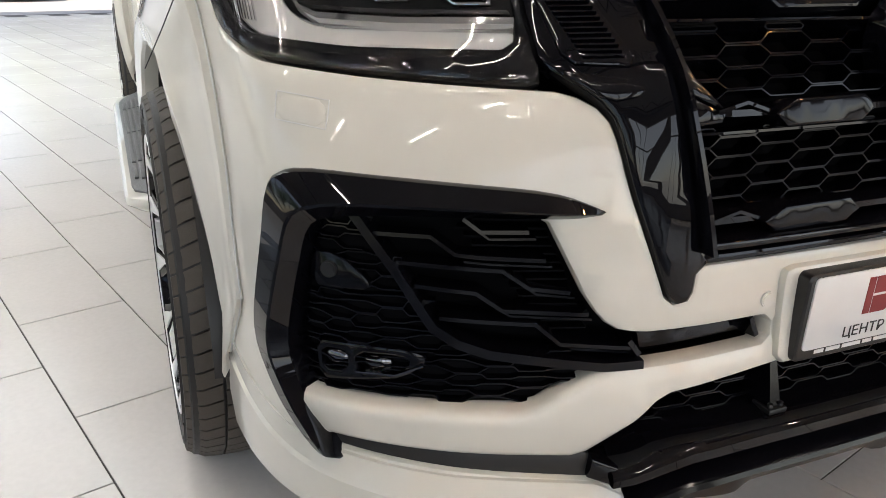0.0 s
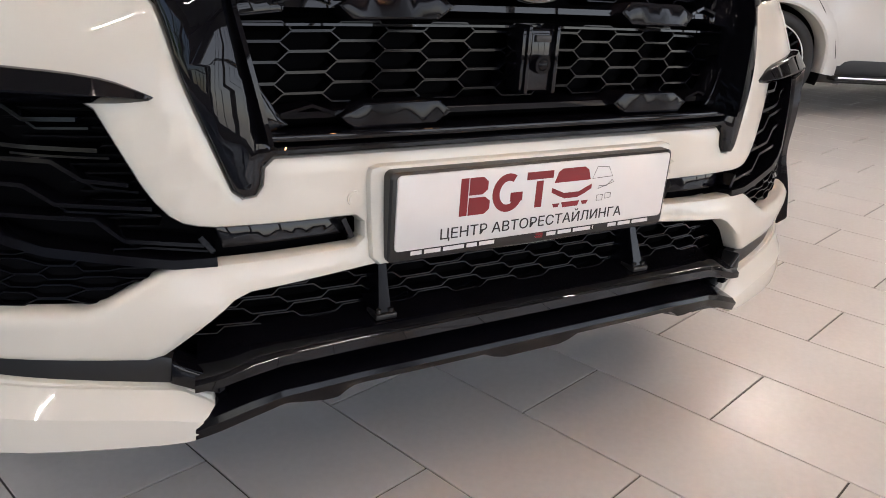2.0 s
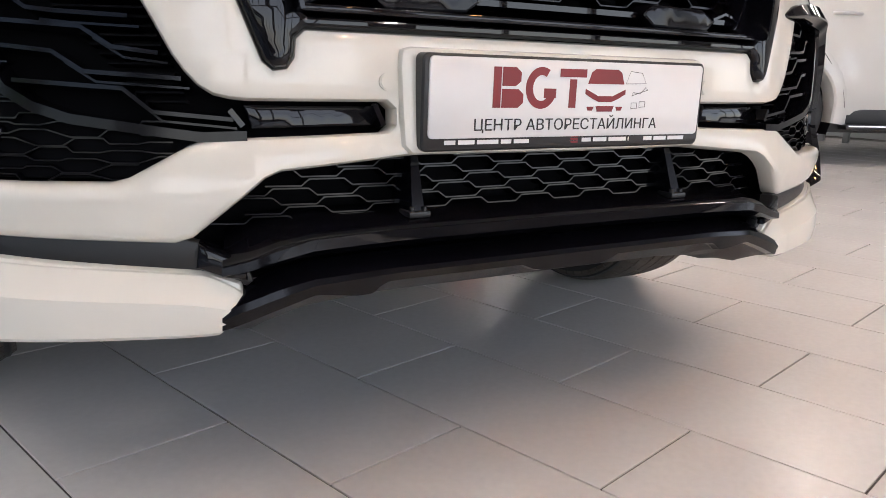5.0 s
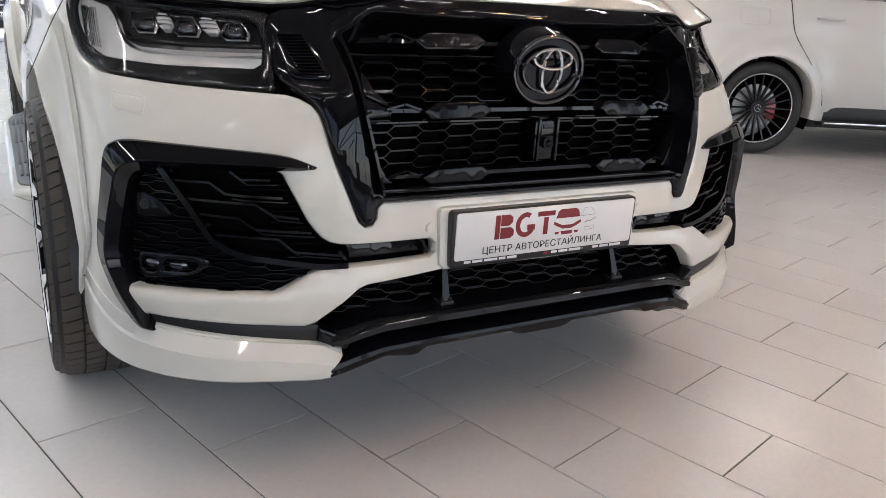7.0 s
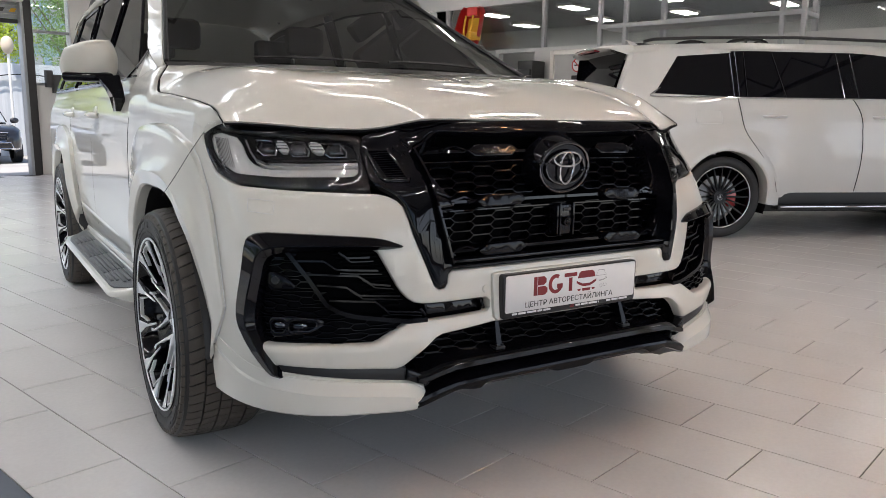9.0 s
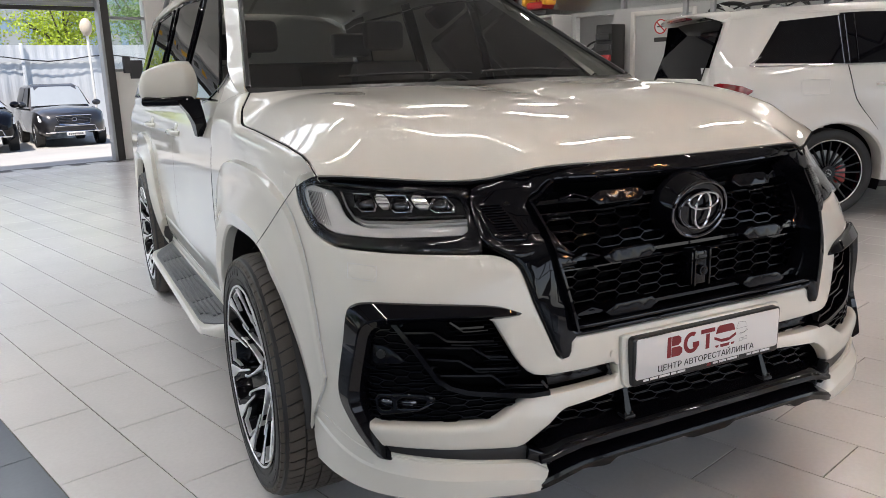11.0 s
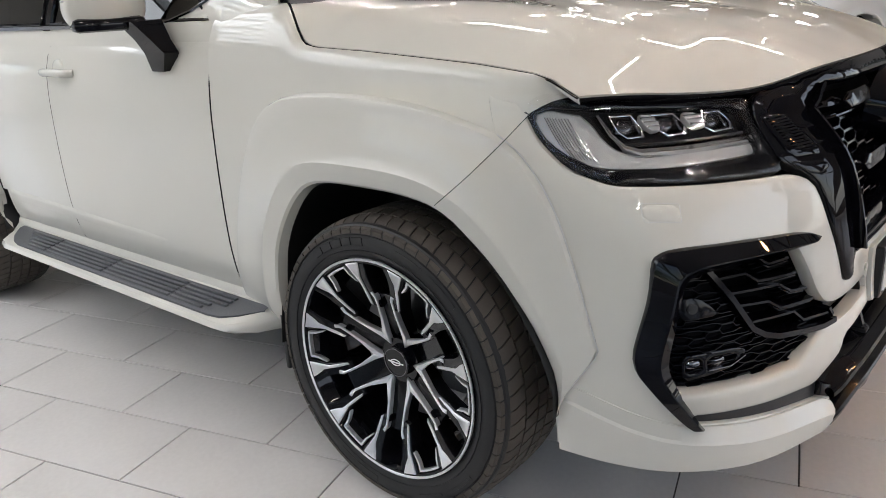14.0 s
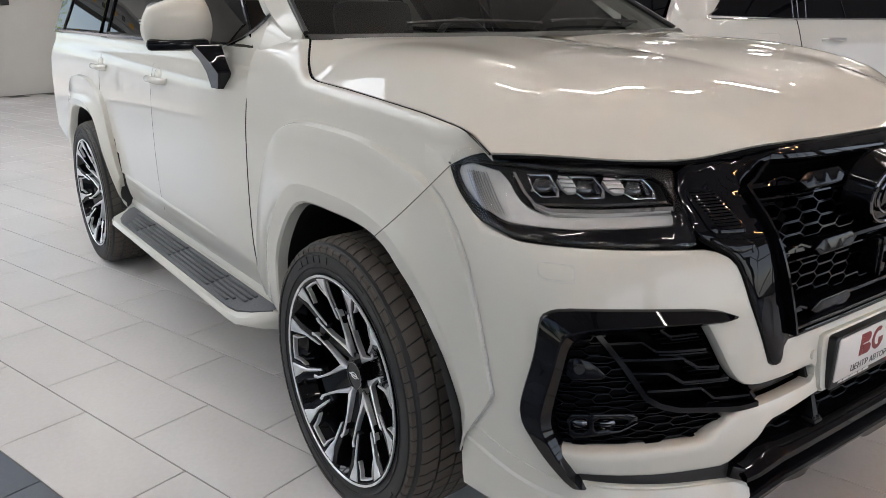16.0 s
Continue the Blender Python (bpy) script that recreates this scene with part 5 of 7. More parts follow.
    for k in range(6):
        turn = Matrix.Rotation(radians(60 * k + 30), 4, "X")
        bm = bmesh.new()
        plate_(bm, [(.030, -.017), (.046, -.026), (.095, -.030), (.195, -.031), (.195, .031), (.095, .030), (.046, .026), (.030, .017)], .040, -.018)
        bmesh.ops.transform(bm, matrix=turn, verts=bm.verts)
        sp = part("spoke", bm, M_SPOKE, rim)
        for e in (1, -1):
            bm = bmesh.new()
            plate_(bm, [(.156, .020 * e), (.160, .050 * e), (.200, .062 * e), pd(.240, 17.5, e), pd(.2885, 21, e), pd(.2885, 6.5, e), pd(.250, 8.5, e), (.205, .030 * e)], .040, -.004)
            bmesh.ops.transform(bm, matrix=turn, verts=bm.verts)
            arm = part("spoke_arm", bm, M_SPOKE, sp)
            bm = bmesh.new()
            plate_(bm, [pd(.049, 29.7, e), pd(.086, 29.7, e), (.100, .0375 * e), (.124, .0328 * e), (.160, .0308 * e), (.184, .0312 * e), (.198, .0400 * e), (.203, .0320 * e), (.190, .0245 * e), (.160, .0238 * e), (.118, .0250 * e), (.074, .0272 * e)], .016)
            bmesh.ops.transform(bm, matrix=turn, verts=bm.verts)
            part("machined_line", bm, side_face, sp)
            bm = bmesh.new()
            plate_(bm, [(.160, .0432 * e), (.164, .0500 * e), (.222, .0640 * e), pd(.2895, 19.4, e), pd(.2895, 10.4, e), (.264, .0545 * e), (.242, .0595 * e), (.188, .0474 * e)], .016)
            bmesh.ops.transform(bm, matrix=turn, verts=bm.verts)
            part("machined_wedge", bm, side_face, sp)
        # thin bright line round the outer end of each window
        bm = bmesh.new()
        out = [pd(.236, 18.4), pd(.262, 21.4), pd(.2835, 22.2), pd(.2835, 26), pd(.2835, 30), pd(.2835, 34), pd(.2835, 37.8), pd(.262, 38.6), pd(.236, 41.6)]
        inn = [pd(.238, 19.6), pd(.260, 22.5), pd(.2785, 23.3), pd(.2785, 26.5), pd(.2785, 30), pd(.2785, 33.5), pd(.2785, 36.7), pd(.260, 37.5), pd(.238, 40.4)]
        rings = []
        for a, b in zip(out, inn):
            f = [fx(math.hypot(*q)) + .004 for q in (a, b)]
            rings.append([(f[0] + .012, *a), (f[0], *a), (f[1], *b), (f[1] + .012, *b)])
        loft(bm, rings, closed=True, caps=True)
        bmesh.ops.transform(bm, matrix=turn, verts=bm.verts)
        part("window_trim", bm, side_face, rim)
    bm = bmesh.new()
    revolve(bm, [(.01, .07), (-.005, .07), (-.005, .185), (.01, .185)], 64)
    disc = part("brake_disc", bm, M_STEEL, w)
    bm = bmesh.new()
    box(bm, -.04, -.20, -.06, .03, -.11, .08, .015)
    part("brake_caliper", bm, M_PLAST, disc)
    if sg > 0:
        w.matrix_basis = Matrix.Rotation(math.pi, 4, "Z")
    return w


wheel = build_wheel("black and silver alloy wheel with low tyre", -1)
wheel.parent = car
wheel.location = (-.905, .015, .400)
for sg, y in ((-1, 2.87), (1, .015), (1, 2.87)):
    c = copy_thing(wheel, Matrix.Translation((sg * .905, y, .400)) @ Matrix.Rotation(0 if sg < 0 else math.pi, 4, "Z"))


# ---- the white estate parked beside ----
def suv_side(bm, x0, x1, zb, zt, prof, arches, nx=90, nz=16, sgn=-1, y0=0.0):
    """The body side as a sheet; prof(x, z): how far it stands out; arches: wheel centres to cut."""
    rings = []
    for i in range(nx + 1):
        x = x0 + (x1 - x0) * i / nx
        rings.append([(x, y0 + sgn * prof(x, zb + (zt(x) - zb) * j / nz), zb + (zt(x) - zb) * j / nz) for j in range(nz + 1)])
    loft(bm, rings)
    bmesh.ops.delete(bm, geom=[f for f in bm.faces if any(math.hypot(f.calc_center_median().x - a, f.calc_center_median().z - .40) < .475 for a in arches)], context="FACES")


def multi_wheel(parent, at, r, spokes, caliper, face=M_SPOKE, flip=1):
    """A wheel with many thin spokes, its face to -y."""
    w = new("wheel")
    w.parent = parent
    w.location = at
    turn = Matrix.Rotation(radians(90), 4, "Z") if flip > 0 else Matrix.Rotation(radians(-90), 4, "Z")
    b = tyre(.27, r, r * .735)
    bmesh.ops.transform(b, matrix=turn, verts=b.verts)
    part("tyre", b, M_RUBBER, w)
    b = bmesh.new()
    k = r * .735
    revolve(b, [(-.10, k), (-.118, k + .006), (-.122, k), (-.10, k - .012), (.03, k - .03), (.1, k - .02)], 48)
    bmesh.ops.transform(b, matrix=turn, verts=b.verts)
    rim_ = part("rim", b, M_BLACK, w)
    b = bmesh.new()
    revolve(b, [(-.119, k + .005), (-.124, k + .001), (-.120, k - .006)], 48)
    bmesh.ops.transform(b, matrix=turn, verts=b.verts)
    part("rim_edge", b, M_ALU, rim_)
    for i in range(spokes):
        b = bmesh.new()
        strip(b, [(.05, 0), (.15, .0), (k - .01, 0)], .008, -.06, [-.085, -.095, -.112], .8)
        bmesh.ops.transform(b, matrix=turn @ Matrix.Rotation(2 * math.pi * i / spokes, 4, "X"), verts=b.verts)
        part("spoke", b, face, rim_)
    b = bmesh.new()
    cyl(b, .065, .05, turn @ Matrix.Translation((-.07, 0, 0)) @ Matrix.Rotation(radians(90), 4, "Y"), 28)
    part("hub_cap", b, face, rim_)
    b = bmesh.new()
    sweep(b, [turn @ Vector((-.097, .03 * math.cos(a), .03 * math.sin(a))) for a in [2 * math.pi * j / 24 for j in range(24)]], .0025, 5, True)
    for a in (90, 210, 330):
        sweep(b, [turn @ Vector((-.097, 0, 0)), turn @ Vector((-.097, .03 * math.cos(radians(a)), .03 * math.sin(radians(a))))], .0025, 5)
    part("cap_mark", b, M_CHROME, rim_)
    b = bmesh.new()
    revolve(b, [(-.01, .07), (-.02, .07), (-.02, .20), (-.01, .20)], 40)
    bmesh.ops.transform(b, matrix=turn, verts=b.verts)
    disc_ = part("brake_disc", b, M_STEEL, w)
    if caliper:
        b = bmesh.new()
        box(b, -.055, -.19, -.10, .0, -.09, .06, .015, turn)
        part("brake_caliper", b, caliper, disc_)
    return w


est = thing("estate_car", "white seven-seat car with dark windows and black wheels", "car")
est.matrix_basis = Matrix.Translation((4.484, 2.075, 0)) @ Matrix.Rotation(radians(-24.1), 4, "Z") @ Matrix.Scale(.968, 4)


def est_prof(x, z):
    """Depth of the right flank: 0 is the tyre plane."""
    b = -.06 + .075 * math.sin(min(1, max(0, (z - .35) / .70)) * math.pi * .8) - .10 * max(0, (z - 1.1) / .26) ** 1.6
    b += .05 * math.exp(-((math.hypot(x, z - .40) - .52) / .10) ** 2) + .05 * math.exp(-((math.hypot(x - 3.135, z - .40) - .52) / .10) ** 2)
    return b - .35 * max(0, (-.55 - x) / .6) ** 2.4 - .4 * max(0, (x - 3.4) / .7) ** 2.2


bm = bmesh.new()
suv_side(bm, -1.08, 4.0, .40, lambda x: 1.365 - .02 * max(0, x - 1), est_prof, (0, 3.135))
e_side = part("body_side", bm, M_WHITE2, est, "white body side")
for xa in (0, 3.135):
    bm = bmesh.new()
    rings = []
    for rr, o in ((.60, .0), (.56, .022), (.505, .040), (.47, .042), (.455, .03), (.45, -.12)):
        rings.append([(xa + rr * math.cos(radians(a)), -(est_prof(xa + .54 * math.cos(radians(a)), max(.42, .40 + .54 * math.sin(radians(a)))) + o - .025), .40 + rr * math.sin(radians(a))) for a in range(-8, 189, 7)])
    loft(bm, rings)
    part("wheel_arch", bm, M_WHITE2, est)
    bm = bmesh.new()
    loft(bm, [[(xa + .465 * math.cos(radians(a)), y, .40 + .465 * math.sin(radians(a))) for a in range(-20, 201, 10)] for y in (.0, .5)] + [[(xa, .5, .40) for a in range(-20, 201, 10)]])
    # the well's near-black colour stands in for shade inside the arch
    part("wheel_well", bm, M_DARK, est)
    multi_wheel(est, (xa, .135, .405), .405, 20, M_CALIPER)
    multi_wheel(est, (xa, 1.80, .405), .405, 20, None, flip=-1)
# lower cladding with a bright strip and running board
bm = bmesh.new()
loft(bm, [[(x, y, z) for x in (.46, 1.0, 1.8, 2.67)] for y, z in ((.10, .45), (.035, .455), (.03, .36), (.06, .26), (.3, .24))])
clad = part("sill_cladding", bm, M_SATIN, est)
bm = bmesh.new()
box(bm, .56, -.06, .285, 2.58, .08, .325, .01)
part("side_step", bm, M_SATIN, clad)
bm = bmesh.new()
box(bm, .58, -.064, .308, 2.56, -.058, .322, .002)
part("bright_strip", bm, M_CHROME, clad)


def est_cab(x, f):
    """Depth and height of the cabin side."""
    top = lerp_table([-1.0, -.6, .3, 1.6, 2.3, 2.9], [1.78, 1.82, 1.850, 1.850, 1.80, 1.62], x)
    return .115 + .175 * f + .35 * max(0, (-.55 - x) / .6) ** 2.4, 1.355 + (top - 1.355) * f


bm = bmesh.new()
rings = []
for x, inset_, z in ((-.92, .36, 1.835), (-.86, .33, 1.85), (-.6, .30, 1.875), (.3, .29, 1.91), (1.6, .29, 1.91), (2.1, .31, 1.87), (2.35, .34, 1.81)):
    c = est_cab(x, 1)[1] - .012
    rings.append([(x, inset_ - .02, c), (x, inset_ + .05, z - .012), (x, inset_ + .25, z + .008), (x, .98, z + .02), (x, 1.71 - inset_, z + .008), (x, 1.91 - inset_, z - .012), (x, 1.98 - inset_, c)])
loft(bm, rings)
roof_ = part("roof", bm, M_WHITE2, est, "white roof")
bm = bmesh.new()
loft(bm, [[(x, est_cab(x, f)[0] - .004, est_cab(x, f)[1]) for x in [lerp(-1.0 + .17 * f, 2.5, i / 27) for i in range(28)]] for f in (-.05, .3, .6, 1.0)])
part("window_surround", bm, M_WHITE2, est)
bm = bmesh.new()
loft(bm, [[(x, est_cab(x, f)[0] - .0055, est_cab(x, f)[1]) for f in (.0, .5, .93)] for x in (.12, .5, .9, 1.2, 1.43)])
part("window_backing", bm, M_BLACK, est)
# windows: quarter, rear door with its small fixed pane, front door
for q in ([(-.69, .08), (.15, .02), (.15, .90), (-.43, .84)], [(.24, .02), (.64, .02), (.52, .93), (.24, .93)], [(.67, .02), (1.27, .0), (1.22, .93), (.55, .93)], [(1.42, .02), (2.50, .05), (2.05, .88), (1.37, .93)]):
    bm = bmesh.new()
    rings = []
    for j in range(9):
        f = j / 8
        (xa, fa), (xb, fb), (xc, fc), (xd, fd) = q
        rings.append([(x, est_cab(x, g)[0] - .008, est_cab(x, g)[1]) for x, g in [(R(i / 8, R(f, xa, xd), R(f, xb, xc)), R(i / 8, R(f, fa, fd), R(f, fb, fc))) for i in range(9)]])
    loft(bm, rings)
    part("side_window", bm, M_BLACK, est, "dark tinted window")
bm = bmesh.new()
loft(bm, [[(x, est_cab(x, f)[0] - .0065, est_cab(x, f)[1]) for f in (.0, .5, .93)] for x in (.14, .25)])
part("door_post", bm, M_BLACK, est)
bm = bmesh.new()
loft(bm, [[(x, est_cab(x, f)[0] - .0065, est_cab(x, f)[1]) for f in (.0, .5, .93)] for x in (1.22, 1.42)])
part("door_post", bm, M_BLACK, est)
for xa, xb in ((.115, .105), (.165, .16), (.245, .25), (.655, .535), (1.27, 1.22), (1.42, 1.37)):
    bm = bmesh.new()
    sweep(bm, [(R(f, xa, xb), est_cab(R(f, xa, xb), f)[0] - .011, est_cab(R(f, xa, xb), f)[1]) for f in (.03, .3, .6, .9)], .005, 6)
    part("window_bead", bm, M_SMOKE, est)
bm = bmesh.new()
sweep(bm, [(x, est_cab(x, g)[0] - .012, est_cab(x, g)[1]) for x, g in [(-.63, .20), (-.68, .13), (-.72, .075), (-.735, .045), (-.72, .025)] + [(-.66 + i * .24, .015) for i in range(14)]], .007, 6)
part("window_strip", bm, M_CHROME, est)
bm = bmesh.new()
sweep(bm, [(x, .32, z) for x, z in ((-.75, 1.885), (-.65, 1.91), (-.2, 1.935), (.8, 1.96), (1.8, 1.945), (2.1, 1.90))], .016, 8)
part("roof_rail", bm, M_SATIN, roof_)
bm = bmesh.new()
sweep(bm, [(x, 1.64, z) for x, z in ((-.75, 1.885), (-.65, 1.91), (-.2, 1.935), (.8, 1.96), (1.8, 1.945), (2.1, 1.90))], .016, 8)
part("roof_rail", bm, M_SATIN, roof_)
bm = bmesh.new()
loft(bm, [[(-.62, .98, 1.89), (-.50, .98, 1.89)], [(-.66, .98, 1.94), (-.60, .98, 1.94)], [(-.70, .98, 1.965), (-.68, .98, 1.965)]])
bmesh.ops.solidify(bm, geom=bm.faces[:], thickness=.03)
part("roof_aerial", bm, M_WHITE2, roof_)
# door gaps, fuel flap, handles
for line in ([(.15, 1.36), (.155, 1.25), (.165, 1.14), (.20, 1.04), (.28, .90), (.40, .74), (.50, .60), (.55, .46)], [(1.36, 1.36), (1.41, 1.25), (1.43, 1.06), (1.42, .80), (1.40, .46)]):
    bm = bmesh.new()
    sweep(bm, [(x, -est_prof(x, z) - .001, z) for x, z in along(line, 24, 1)], .004, 6)
    part("door_gap", bm, M_DARK, e_side)
bm = bmesh.new()
fl_ = [(-.17 + .13 * x, 1.175 + .065 * y) for x, y in rounded(1.0, 1.0, .3)]
sweep(bm, [(x, -est_prof(x, z) - .001, z) for x, z in fl_], .003, 5, True)
part("fuel_flap", bm, M_GUIDE, e_side)
for xh in (.50, 1.66):
    bm = bmesh.new()
    sweep(bm, [(xh + d, -est_prof(xh, 1.185) - o, 1.185) for d, o in ((-.12, -.005), (-.09, .02), (0, .03), (.09, .02), (.12, -.005))], .013, 8)
    h_ = part("door_handle", bm, M_ALU, e_side)
# tail: hatch glass, spoiler, lamps, bumper
bm = bmesh.new()
rings = []
for x, z, i_ in ((-1.13, .42, .16), (-1.17, .65, .12), (-1.15, 1.05, .14), (-1.115, 1.25, .20), (-1.10, 1.27, .24)):
    rings.append([(x + .35 * max(0, 1 - t / .18) ** 2, i_ + t, z) for t in (-.02, .04, .10, .2, .5, .84)] + [(x + .35 * max(0, 1 - t / .18) ** 2, 1.98 - i_ - t, z) for t in (.5, .2, .10, .04, -.02)])
loft(bm, rings)
tail = part("tail_panel", bm, M_WHITE2, est, "white tailgate")
bm = bmesh.new()
loft(bm, [[(x, y, z) for y in (i_, .6, .98, 1.36, 1.98 - i_)] for x, z, i_ in ((-1.10, 1.25, .305), (-1.01, 1.50, .33), (-.89, 1.80, .37))])
part("hatch_window", bm, M_BLACK, tail, "dark rear window")
for e_ in (0, 1):
    bm = bmesh.new()
    rings = []
    for f, x, i_, z in ((-.35, -1.075, .285, 1.17), (-.12, -1.07, .295, 1.245), (.02, -1.04, .305, 1.31), (.3, -.99, .325, 1.48), (.6, -.93, .345, 1.65), (1.0, -.875, .372, 1.81)):
        c_ = est_cab(-1.0 + .17 * f, f)
        a_, b_ = Vector((-1.0 + .17 * f, c_[0] - .004, c_[1])), Vector((x, i_, z))
        if f < 0:
            a_ = Vector((-1.0, -est_prof(-1.0, c_[1]) - .001, c_[1]))
        m_ = a_.lerp(b_, .5) + Vector((-.014, -.012, 0))
        rings.append([(p_.x, p_.y if e_ == 0 else 1.98 - p_.y, p_.z) for p_ in (a_, a_.lerp(m_, .6), m_, b_.lerp(m_, .6), b_)])
    loft(bm, rings)
    part("rear_pillar", bm, M_WHITE2, est)
bm = bmesh.new()
prof_ = [(-.84, 1.858), (-.96, 1.856), (-1.09, 1.842), (-1.105, 1.828), (-1.09, 1.812), (-.98, 1.795), (-.84, 1.79)]
loft(bm, [[(-.84 + (x + .84) * k_, y, z + .025 * math.sin((y - .335) / 1.31 * math.pi) - dz) for x, z in prof_] for y, k_, dz in
          ((.335, .45, .035), (.345, .66, .018), (.38, .85, .004), (.6, 1, 0), (.98, 1, 0), (1.38, 1, 0), (1.60, .85, .004), (1.635, .66, .018), (1.645, .45, .035))], closed=True, caps=True)
spoiler = part("roof_spoiler", bm, M_WHITE2, tail)
bm = bmesh.new()
box(bm, -1.110, .72, 1.808, -1.05, 1.26, 1.834, .008)
part("high_brake_lamp", bm, M_TAIL, spoiler)
for s_ in (0, 1):
    bm = bmesh.new()
    Y = lambda v: v if s_ == 0 else 1.98 - v
    rings = []
    for x, v, z0, z1 in ((-.73, -est_prof(-.73, 1.15) - .010, 1.15, 1.16), (-.82, -est_prof(-.82, 1.15) - .014, 1.09, 1.20), (-.95, .10, 1.07, 1.225), (-1.0, .13, 1.08, 1.23), (-1.03, .18, 1.10, 1.22)):
        rings.append([(x, Y(v), z0), (x - .012, Y(v), (z0 + z1) / 2), (x, Y(v), z1)])
    loft(bm, rings)
    part("tail_lamp", bm, M_TAIL, tail, "red tail lamp")
bm = bmesh.new()
sweep(bm, [(-1.14, 1.05 + .09 * k, 1.22 + .01 * math.sin(k)) for k in range(5)], .012, 6)
part("rear_wiper", bm, M_SATIN, tail)
# other flank, bonnet and floor close the shell
bm = bmesh.new()
suv_side(bm, -1.08, 4.0, .40, lambda x: 1.16, est_prof, (0, 3.135), 50, 8, 1, 1.96)
part("body_side", bm, M_WHITE2, est)
bm = bmesh.new()
loft(bm, [[(x, .10, z), (x, .3, z + .04), (x, .98, z + .06), (x, 1.66, z + .04), (x, 1.86, z)] for x, z in ((2.3, 1.15), (3.0, 1.12), (3.7, 1.03), (4.02, .85), (4.05, .45))])
part("bonnet", bm, M_WHITE2, est)
bm = bmesh.new()
loft(bm, [[(2.95, .2, 1.17), (2.95, .98, 1.2), (2.95, 1.76, 1.17)], [(2.3, .33, 1.70), (2.3, .98, 1.74), (2.3, 1.63, 1.70)]])
part("windscreen", bm, M_BLACK, est)
bm = bmesh.new()
loft(bm, [[(x, 1.98 - est_cab(x, f)[0], est_cab(x, f)[1]) for x in [-1.02 + i * .25 for i in range(15)]] for f in (0, 1)])
part("side_window", bm, M_BLACK, est)
bm = bmesh.new()
box(bm, -1.0, .15, .30, 3.9, 1.8, .42)
# shade under the estate is put into this floor's near-black
part("underbody", bm, M_DARK, est)


